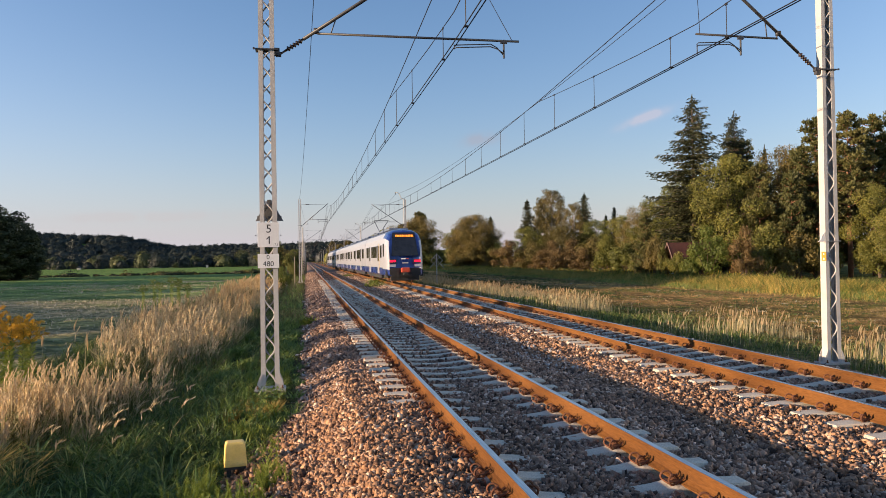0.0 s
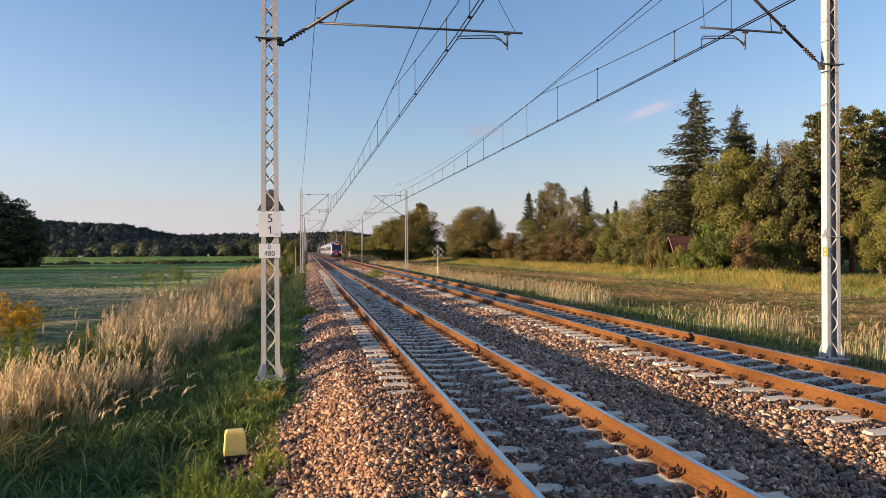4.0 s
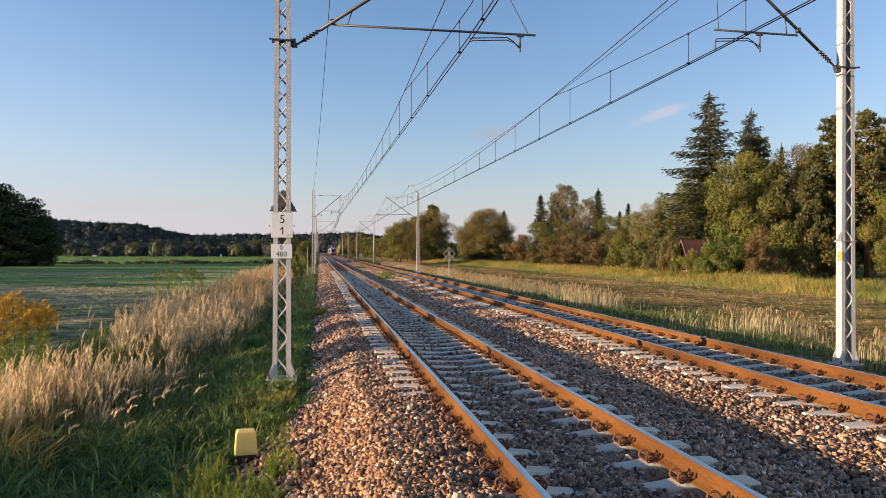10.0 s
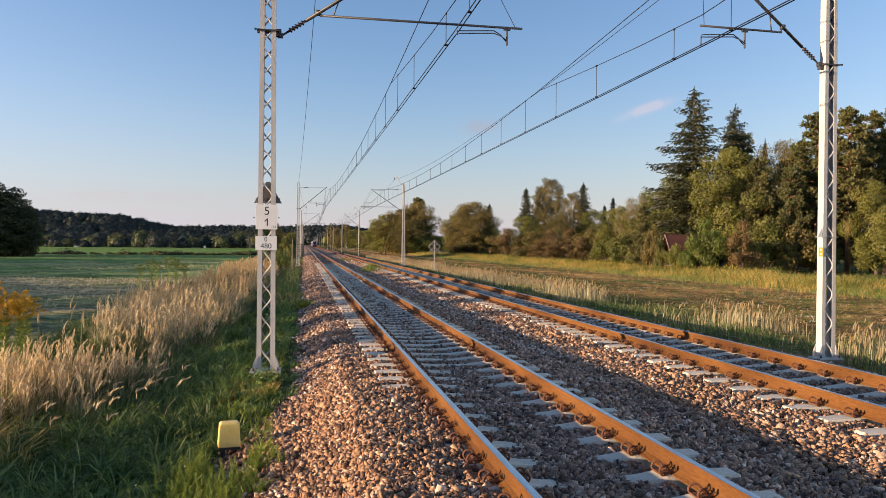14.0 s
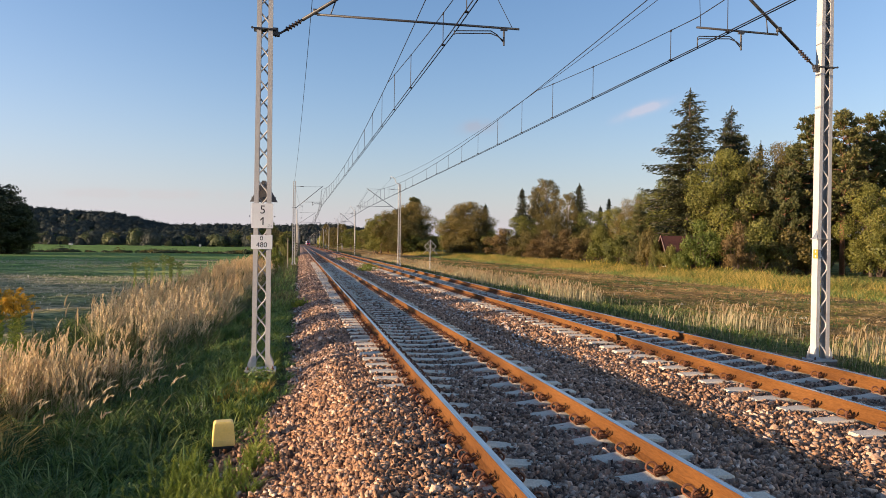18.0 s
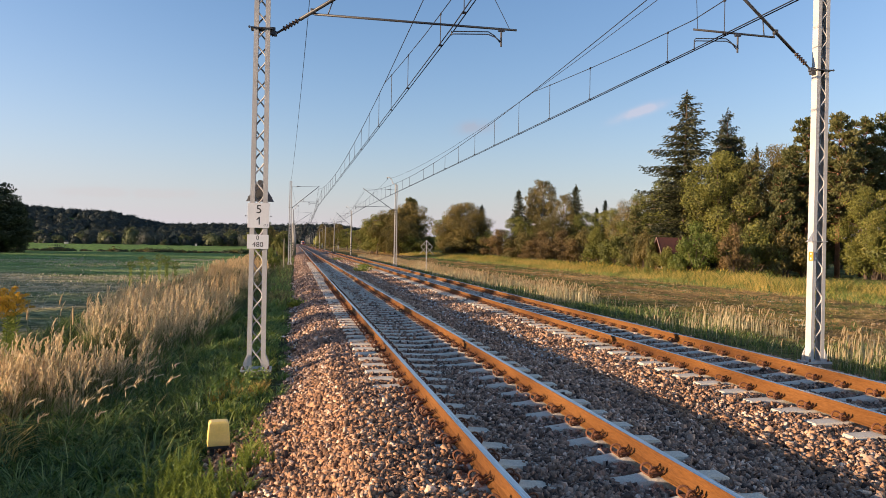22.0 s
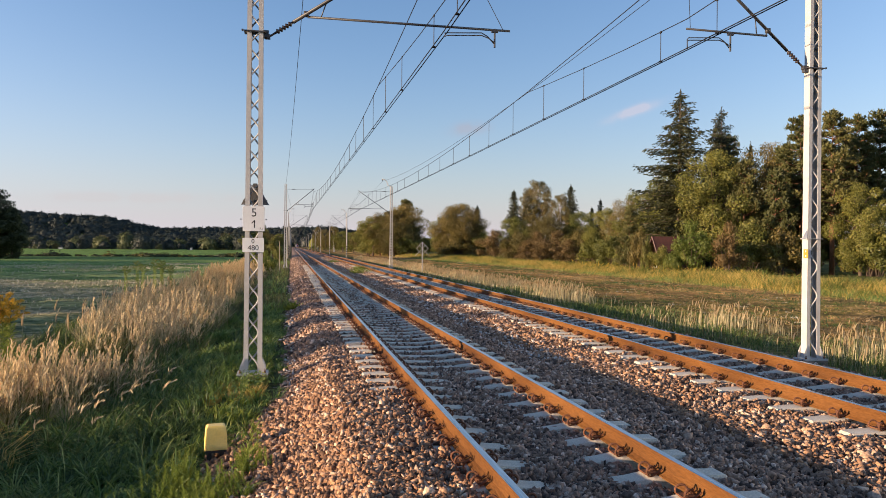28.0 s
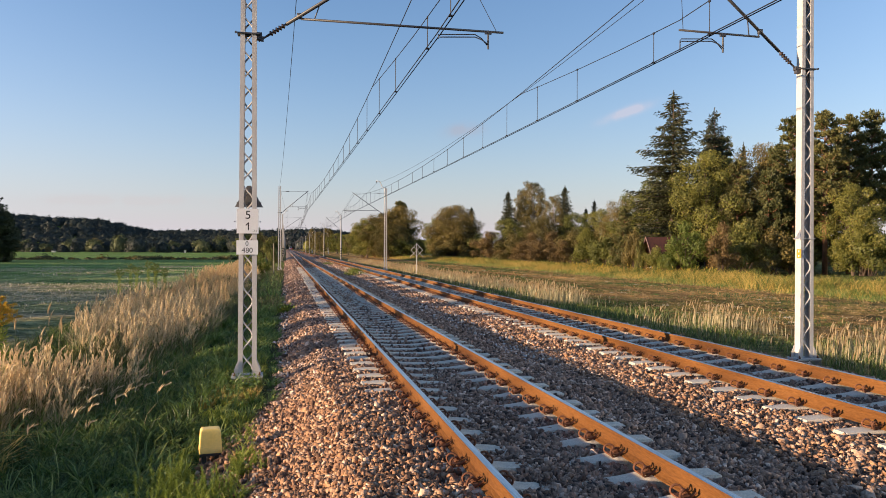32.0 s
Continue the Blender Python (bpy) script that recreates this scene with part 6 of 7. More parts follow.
def build_trees():
    kinds = {
        "spruce": (spruce("spruce_tree", 20, 10.2, NEEDLE, "tall dark green spruce at the wood's edge", 21, 11, 0.10, 4, 0.12, 0.36), 20, 10.2),
        "spruce2": (spruce("spruce_tree", 14, 5.0, NEEDLE, "dense young dark spruce", 22, 11, 0.03, 9, 0.05, 0.34), 14, 5.0),
        "broad": (broadleaf("broadleaf_tree", 13, 8.0, LEAF_A, BARK, "leafy green broadleaf tree in evening light", "tree", 24000, 0.105, 0.1, 1), 13, 8.0),
        "broad2": (broadleaf("broadleaf_tree", 12, 9.5, LEAF_B, BARK, "round broadleaf tree turning yellow-brown", "tree", 24000, 0.105, 0.08, 2), 12, 9.5),
        "dark": (broadleaf("dark_tree", 14, 9.5, DARK_SHADED_LEAF, BARK, "dense broadleaf tree by the field, shade in its dark leaf colour", "tree", 12000, 0.2, 0.03, 6), 14, 9.5),
        "birch": (broadleaf("birch_tree", 14, 6.0, LEAF_B, BIRCH_BARK, "slender birch with yellowing leaves", "birch", 24000, 0.09, 0.12, 3, True), 14, 6.0),
        "pine": (pine("pine_tree", 17, 7.5, "tall pine with a reddish trunk", 5, 24000, 0.3), 17, 7.5),
        "pine2": (pine("pine_tree", 12, 6.5, "bushy pine with long needles", 8, 24000, 0.06), 12, 6.5),
        "bush": (bush("hazel_bush", 4, 5.0, LEAF_A, "dense green bush at the wood's edge", 3, 6500, 0.095), 4, 5.0),
        "bright": (bush("bright_bush", 5, 5.0, LEAF_BRIGHT, "bright green leafy bush before the trees", 4, 7000, 0.095), 5, 5.0),
        "russet": (bush("russet_bush", 5, 4.5, LEAF_RUSSET, "russet shrub with autumn-coloured leaves", 5, 6000, 0.09), 5, 4.5),
        "brown": (bush("brown_shrub", 4, 5.0, LEAF_B, "yellow-brown shrub at the field's edge", 6, 6000, 0.095), 4, 5.0),
    }
    rows = [
        ("spruce", 1256, 84, 161, 215, 0.3), ("spruce", 1331, 88, 191, 140, 1.4), ("spruce2", 1385, 98, 252, 40, 0.8),
        ("broad", 1315, 80, 262, 130, 0.2), ("broad2", 1415, 84, 250, 120, 1.0), ("pine2", 1375, 78, 285, 100, 0.5),
        ("pine", 1478, 78, 203, 130, 0.0), ("pine", 1536, 75, 193, 135, 1.1), ("pine", 1580, 79, 200, 130, 2.0), ("pine", 1622, 80, 190, 110, 2.9), ("pine", 1680, 82, 185, 110, 4.0),
        ("pine2", 1445, 82, 262, 95, 2.2), ("pine2", 1510, 84, 270, 110, 4.1), ("broad", 1590, 72, 320, 100, 3.0), ("broad2", 1555, 90, 260, 100, 3.0),
        ("pine", 1345, 100, 240, 90, 5.0), ("broad", 1250, 92, 300, 120, 2.6), ("broad", 1200, 96, 338, 110, 4.4),
        ("broad2", 1165, 102, 352, 80, 0.9), ("broad", 1130, 108, 372, 80, 3.7), ("broad2", 1225, 104, 345, 100, 5.2),
        ("bright", 1278, 73, 385, 96, 0.0), ("bright", 1248, 73, 430, 44, 2.0), ("pine2", 1432, 76, 300, 90, 1.8), ("broad2", 1490, 82, 330, 80, 0.4), ("russet", 1346, 70, 385, 62, 1.0), ("bush", 1385, 74, 385, 110, 0.4), ("brown", 1440, 73, 400, 100, 1.5),
        ("bush", 1474, 74, 410, 90, 2.5), ("russet", 1475, 76, 420, 60, 3.0), ("bush", 1604, 72, 385, 110, 3.5), ("brown", 1186, 78, 404, 52, 4.6), ("bush", 1198, 77, 424, 30, 0.6), ("pine2", 1168, 80, 372, 60, 1.2), ("bush", 1226, 75, 436, 56, 1.6), ("bush", 1172, 84, 418, 70, 5.4),
        ("bush", 1620, 72, 390, 120, 0.5), ("bush", 1135, 92, 415, 80, 0.9),
        ("spruce2", 958, 150, 343, 52, 0.0), ("birch", 1003, 152, 319, 66, 1.0), ("birch", 985, 158, 335, 50, 2.0), ("spruce2", 1060, 150, 333, 62, 1.2), ("spruce2", 1113, 152, 357, 34, 2.2), ("birch", 1040, 146, 345, 46, 3.3),
        ("spruce2", 1098, 150, 372, 34, 3.0), ("broad", 1080, 140, 378, 70, 1.3), ("broad2", 1020, 140, 388, 80, 2.7), ("broad", 960, 146, 390, 70, 4.0),
        ("russet", 925, 140, 408, 70, 0.0), ("brown", 965, 135, 412, 70, 1.1), ("russet", 1000, 132, 410, 60, 2.0), ("russet", 1035, 126, 408, 80, 2.6), ("brown", 1075, 118, 405, 80, 3.7), ("bush", 1105, 108, 408, 80, 4.8), ("brown", 1150, 100, 410, 70, 5.6),
        ("russet", 1055, 112, 425, 60, 0.6), ("russet", 985, 124, 428, 70, 5.1),
        ("broad2", 860, 172, 367, 92, 0.5), ("broad2", 862, 174, 370, 88, 2.4), ("broad2", 762, 207, 369, 84, 0.4), ("broad2", 736, 206, 382, 74, 1.4), ("broad", 710, 208, 391, 64, 2.2), ("dark", 752, 212, 380, 90, 1.4), ("spruce2", 893, 176, 372, 44, 1.0), ("broad", 835, 178, 390, 60, 2.0), ("bush", 905, 168, 412, 50, 2.2),
        ("pine2", 766, 210, 363, 66, 3.1), ("pine2", 722, 214, 392, 60, 1.9), ("brown", 838, 170, 420, 56, 2.1), ("brown", 880, 169, 416, 60, 0.4), ("brown", 860, 167, 425, 70, 3.3), ("bush", 765, 200, 420, 70, 2.0), ("broad2", 745, 200, 402, 70, 0.2), ("broad", 700, 222, 402, 50, 4.2), ("bush", 800, 200, 425, 50, 0.7), ("bush", 700, 214, 425, 50, 3.7),
        ("broad", 655, 330, 418, 40, 0.4), ("birch", 640, 345, 408, 26, 1.4), ("broad2", 625, 380, 416, 30, 2.4), ("birch", 612, 420, 410, 20, 3.0), ("broad", 675, 300, 420, 44, 4.4), ("broad2", 690, 280, 416, 40, 5.0),
        # clump by the left-hand field; its unlit side is put into the dark leaf colour
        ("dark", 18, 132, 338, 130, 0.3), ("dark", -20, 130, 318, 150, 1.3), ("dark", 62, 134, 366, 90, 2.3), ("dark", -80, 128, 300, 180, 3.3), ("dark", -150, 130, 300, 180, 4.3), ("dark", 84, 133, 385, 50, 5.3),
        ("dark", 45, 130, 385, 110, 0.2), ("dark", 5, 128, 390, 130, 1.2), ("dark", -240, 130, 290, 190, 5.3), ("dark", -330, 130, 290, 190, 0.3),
        # beside the left verge, far along
        ("broad", 508, 150, 410, 30, 0.7), ("broad2", 515, 185, 412, 30, 2.9), ("bush", 507, 112, 430, 34, 1.9), ("broad", 512, 215, 406, 30, 4.0), ("bright", 505, 82, 447, 36, 5.0), ("brown", 517, 104, 441, 30, 0.9), ("bright", 500, 66, 455, 36, 2.2),
        ("bright", 522, 62, 450, 34, 0.4), ("brown", 505, 120, 430, 40, 0.4), ("bush", 545, 95, 444, 26, 1.1), ("bush", 535, 170, 428, 30, 1.0), ("broad", 500, 260, 424, 50, 2.0), ("broad2", 520, 330, 422, 40, 0.9), ("broad", 545, 420, 424, 26, 1.8),
    ]
    for name, px, depth, top, width, turn in rows:
        put(kinds[name], px, depth, top, width, turn)
    # low belt of unseen trees along the field's far side, added sunward to shade it
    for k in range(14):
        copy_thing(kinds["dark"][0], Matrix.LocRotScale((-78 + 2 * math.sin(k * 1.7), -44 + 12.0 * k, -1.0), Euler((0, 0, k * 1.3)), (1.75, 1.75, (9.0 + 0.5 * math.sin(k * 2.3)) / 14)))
    # a few thin birches out of view in the field, added to dapple the tracks with shade
    for k in range(9):
        x, y = -46 + 2.5 * math.sin(k * 2.7), 9.0 + 4.0 * k
        top = math.tan(radians(SUN_EL)) * (float(np.interp(y, [8, 14, 20, 42], [5, 10, 15, 15])) - x) - 0.3
        h = (top + 0.9) / 14
        copy_thing(kinds["birch"][0], Matrix.LocRotScale((x, y, -0.9), Euler((0, 0, k * 1.3)), (h, h, h)))
    for k, (proto, ph, pw) in enumerate(kinds.values()):
        # the first of each kind stands in the wood too, deeper in
        proto.matrix_basis = pose(55 + 3.1 * k, 92 + 7 * (k % 4), -0.8, 0, 0, 40 * k)


build_trees()


def wood(name, spots, size, leaf, label, per=46, material=None, solid=0.74):
    """A far wood: uneven crowns, each a lumpy dome with leaf sprays about it, in one mesh."""
    vs, fs, off = [], [], 0
    az, el = np.meshgrid(np.arange(10) / 10 * 2 * np.pi, np.radians([-35, -5, 22, 48, 72]))
    unit = np.stack([np.cos(az) * np.cos(el), np.sin(az) * np.cos(el), np.sin(el)], -1).reshape(-1, 3)
    i = (np.arange(4)[:, None] * 10 + np.arange(10)[None]).ravel()
    nxt = (np.arange(4)[:, None] * 10 + (np.arange(10)[None] + 1) % 10).ravel()
    ring = np.stack([i, nxt, nxt + 10, i + 10], 1)
    lid = np.array([[40, 42, 44, 46], [40, 46, 48, 49], [40, 41, 42, 42]])[:2]
    for x, y, z, h, w in spots:
        k = per
        half = np.array([w / 2, w / 2, h * 0.5])
        core = np.array([x, y, z + h * 0.42]) + unit * half * solid * rng.uniform(0.82, 1.12, (len(unit), 1))
        d = rng.normal(size=(k, 3))
        d /= np.linalg.norm(d, axis=1)[:, None]
        d[:, 2] = np.abs(d[:, 2]) * 1.75 - 0.85
        p = np.array([x, y, z + h * 0.48]) + d * half * (rng.uniform(0.82, 1.05, (k, 1)) * (1 + 0.22 * np.sin(d[:, :1] * 5 + x) * np.sin(d[:, 2:] * 6 + y)))
        v, f = leaf_quads(p, leaf, out=d * 1.0 + [0, 0, 0.35])
        vs += [core, v]
        fs += [ring + off, lid + off, f + off + len(core)]
        off += len(core) + len(v)
    me = quick(name, np.concatenate(vs), np.concatenate(fs), material or HAZE_LEAF)
    return stuff(name, me, label, "woodland")


def build_far():
    r = random.Random(11)
    spots = []
    # line of trees behind the left-hand fields
    for k in range(190):
        px = r.uniform(60, 545)
        depth = r.uniform(400, 620)
        x, y = spot((px - 784) / 1299, depth)
        h = (4.5 + 8.5 * r.random()) * (0.75 + 0.35 * math.sin(px * 0.05) * math.sin(px * 0.021 + 1))
        spots.append((x, y, float(ground_z(x, y)) - 0.5, h, h * r.uniform(0.8, 1.35)))
    wood("far_tree_line", [p for i, p in enumerate(spots) if i % 8 in (0, 2, 3, 5)], 1, 0.5, "line of mixed trees beyond the fields, haze and shade in their colour", 700)
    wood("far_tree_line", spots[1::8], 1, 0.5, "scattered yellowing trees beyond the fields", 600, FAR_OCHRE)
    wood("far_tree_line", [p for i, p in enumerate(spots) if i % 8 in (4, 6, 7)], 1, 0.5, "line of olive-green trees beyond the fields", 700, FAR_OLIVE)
    spots = []
    for k in range(1950):
        x, y = r.uniform(-820, 240), r.uniform(1180, 1850)
        h = r.uniform(14, 22)
        spots.append((x, y, float(ground_z(x, y)) - 2, h, h * r.uniform(0.8, 1.2)))
    wood("wooded_rise", spots, 1, 1.7, "wooded rise on the horizon, haze and shade in its colour", 110, None, 0.8)
    spots = []
    for k in range(160):
        px = r.uniform(575, 900)
        depth = r.uniform(420, 800)
        x, y = spot((px - 784) / 1299, depth)
        if x < 14:
            continue
        h = r.uniform(7, 12)
        spots.append((x, y, -1.2, h, h * 0.8))
    wood("far_tree_line", spots, 1, 0.95, "line of mixed trees beyond the meadow", 46, LEAF_A)
    # small pale houses half hidden among the trees
    for px, depth, w, h in ((168, 396, 1.6, 1.0), (392, 396, 1.1, 1.4)):
        x, y = spot((px - 784) / 1299, depth)
        hs = thing("garden_hut", "small pale hut at the far edge of the fields", "hut", pose(x, y, float(ground_z(x, y)) - 0.1, 0, 0, r.uniform(-20, 20)), group="far huts")
        g = Geo()
        g.box((0, 0, h / 2), (w, 3, h))
        part("wall", g, PLASTER, hs)
        g = Geo()
        g.loft([[(-w / 2 - 0.3, s, h), (w / 2 + 0.3, s, h), (0, s, h + 0.9)] for s in (-1.7, 1.7)])
        part("roof", g, T_DARK, hs)
    # strip of weeds and low shrubs across the left-hand field
    spots = []
    for k in range(420):
        x = r.uniform(-135, -12)
        h = r.uniform(0.5, 0.95) * (0.6 + 0.7 * float(clumped(x, 0.0, 0.16, 1))) * (2.2 if r.random() < 0.02 else 1)
        spots.append((x, 174 + 0.06 * x + r.gauss(0, 1.2), float(ground_z(x, 170)) - 0.1, h, h * r.uniform(1.6, 4.0)))
    wood("weed_strip", spots[::3], 1, 0.2, "brownish strip of weeds between the fields", 44, LEAF_B, 0.4)
    wood("weed_strip", [(a, b - 0.8, c, d, e) for i, (a, b, c, d, e) in enumerate(spots) if i % 3], 1, 0.2, "dark strip of weeds between the fields", 44, DARK_SHADED_LEAF, 0.4)
    # goldenrod margin by the right-hand trees
    x0, y0, z0 = patch(14000, (22, 60), (60, 300), 1.0, lambda x, y: np.clip(clumped(x, y, 0.12, 2) * 1.9 - 0.45, 0, 1) * smoothstep(-1, 2, x - np.interp(y, [60, 100, 170, 300], [33, 29, 27, 22])) * smoothstep(9, 3, x - np.interp(y, [60, 100, 170, 300], [33, 29, 27, 22])))
    h = rng.uniform(0.5, 1.5, len(x0)) * (0.6 + 0.5 * clumped(x0, y0, 0.8, 3))
    stuff("goldenrod", plumes(x0, y0, z0 + h * 0.6, rng.uniform(0.16, 0.42, len(x0)), rng.uniform(0.05, 0.12, len(x0)), rng.normal(0.2, 0.4, len(x0)), rng.normal(0, 0.4, len(x0)), DULL_GOLD, "goldenrod"), "yellow goldenrod along the wood's edge", "goldenrod")
    # cottage with a steep roof among the trees
    x, y = spot((1213 - 784) / 1299, 77)
    c = thing("cottage", "small timber cottage with a steep red-brown roof", "cottage", pose(x + 2.1, y - 0.2, EYE[2] - 3.0, 0, 0, -94))
    g = Geo()
    g.box((0, 0, 0.0), (2.5, 4.2, 4.8))
    part("wall", g, PLANK, c)
    for s in (-1, 1):
        g = Geo()
        g.add([(0, -2.5, 4.35), (0, 2.5, 4.35), (s * 1.6, 2.5, 2.2), (s * 1.6, -2.5, 2.2), (0, -2.5, 4.22), (0, 2.5, 4.22), (s * 1.5, 2.5, 2.12), (s * 1.5, -2.5, 2.12)],
              [(0, 1, 2, 3), (7, 6, 5, 4), (0, 4, 5, 1), (1, 5, 6, 2), (2, 6, 7, 3), (3, 7, 4, 0)])
        part("roof", g, ROOF_RED_SHADED, c)
        g = Geo()
        g.loft([[(s * 0.01, f, 4.40), (s * 0.01, f, 4.24), (s * 1.53, f, 2.20), (s * 1.66, f, 2.20)] for f in (-2.56, -2.51)])
        part("bargeboard", g, ROOF_EDGE, c)
    g = Geo()
    g.add([(-1.25, -2.1, 2.4), (1.25, -2.1, 2.4), (0, -2.1, 4.2), (-1.25, -2.05, 2.4), (1.25, -2.05, 2.4), (0, -2.05, 4.2)], [(0, 1, 2), (5, 4, 3), (0, 3, 4, 1), (1, 4, 5, 2), (2, 5, 3, 0)])
    part("gable", g, PLANK, c)
    g = Geo()
    g.box((0, -2.13, 1.5), (0.9, 0.05, 0.9))
    w = part("window", g, WHITE, c)
    g = Geo()
    g.box((0, -2.16, 1.5), (0.74, 0.03, 0.74))
    part("pane", g, GLASS_DARK, w)


build_far()


def build_weeds():
    """Tall goldenrod by the field, and low weeds in the ballast."""
    r = random.Random(21)
    stand = [(-7.47, 13.95, 1.72), (-7.2, 13.8, 1.55), (-7.66, 14.1, 1.88), (-7.9, 14.0, 1.8), (-7.1, 13.9, 1.62), (-8.1, 13.8, 1.66), (-8.35, 14.2, 1.8), (-7.55, 13.4, 1.4), (-7.3, 14.3, 1.7), (-7.75, 13.6, 1.7), (-7.95, 14.5, 1.85), (-7.4, 13.7, 1.58), (-8.0, 13.3, 1.5),
             (-8.4, 36.8, 1.9), (-8.8, 37.4, 2.0), (-9.2, 36.6, 1.7), (-8.0, 37.2, 1.6), (-9.6, 37.5, 1.85), (-8.6, 38.2, 1.75), (-10.0, 36.9, 1.6)]
    for x, y, h in stand:
        t = thing("goldenrod_plant", "tall goldenrod plant in yellow flower on the bank" if y < 30 else "tall goldenrod plant past flowering by the field", "goldenrod", pose(x, y, float(ground_z(x, y)) - 0.03, 0, 0, r.uniform(0, 360)), group="goldenrod by the field")
        g = Geo()
        g.tube([(0, 0, 0), (0.02, 0.01, h * 0.5), (0.07, 0.02, h * 0.92)], [0.008, 0.006, 0.003], 5)
        flower, leaf = [], []
        for k in range(13):
            a, z = k * 2.4, h * (0.70 + 0.24 * k / 13)
            L = (0.30 - 0.014 * k) * r.uniform(0.8, 1.2)
            e = (0.05 + math.cos(a) * L, math.sin(a) * L, z + L * 0.35)
            g.tube([(0.05, 0.01, z - 0.05), (0.05 + math.cos(a) * L * 0.6, math.sin(a) * L * 0.6, z + L * 0.35), e], [0.003, 0.002, 0.001], 4)
            for q in range(95):
                s = r.uniform(0.25, 1.05)
                flower.append((0.05 + math.cos(a) * L * s + r.gauss(0, 0.014), math.sin(a) * L * s + r.gauss(0, 0.014), z + L * 0.36 * min(1, s * 1.4) + r.gauss(0, 0.016)))
        part("stem", g, GRASS, t)
        way = []
        for k in range(190):
            a, z = k * 2.4, h * (0.10 + 0.66 * k / 190)
            leaf.append((math.cos(a) * 0.035 + 0.03 * z / h, math.sin(a) * 0.035, z))
            way.append((math.cos(a), math.sin(a), r.uniform(0.2, 0.9)))
        v, f = sprigs(np.array(flower), rng.normal(size=(len(flower), 3)) * 0.6 + [0, 0, 1], 0.034, 0.013)
        bloom = GOLD if y < 30 else LEAF_BRIGHT
        part("flower_head", quick("flower_head", v, f, bloom), bloom, t, "golden yellow flower sprays" if y < 30 else "faded green flower sprays")["kind"] = "stuff"
        v, f = sprigs(np.array(leaf), np.array(way), 0.13, 0.022)
        part("leaves", quick("leaves", v, f, WEED), WEED, t)["kind"] = "stuff"
    for x, y, w, h in ((3.0, 57, 1.6, 0.55), (2.4, 54.5, 0.8, 0.35), (2.6, 90, 1.4, 0.4), (-2.3, 26, 0.4, 0.25), (3.3, 62, 0.7, 0.35)):
        t = thing("ballast_weed", "low green weed growing in the ballast", "weed", pose(x, y, float(bed_z(x)) - 0.02))
        p = rng.normal(0, 1, (420, 3)) * [w / 3.2, w / 2.2, h / 3] + [0, 0, h * 0.35]
        p[:, 2] = np.maximum(p[:, 2], 0.02)
        v, f = leaf_quads(p, 0.06)
        part("foliage", quick("foliage", v, f, LEAF_BRIGHT), LEAF_BRIGHT, t)


build_weeds()


# ---- train ----
def paint_by_height(me, bands):
    """bands: (upper height, material slot)."""
    for p in me.polygons:
        for k, (zmax, slot) in enumerate(bands):
            if p.center.z < zmax:
                p.material_index = slot
                break


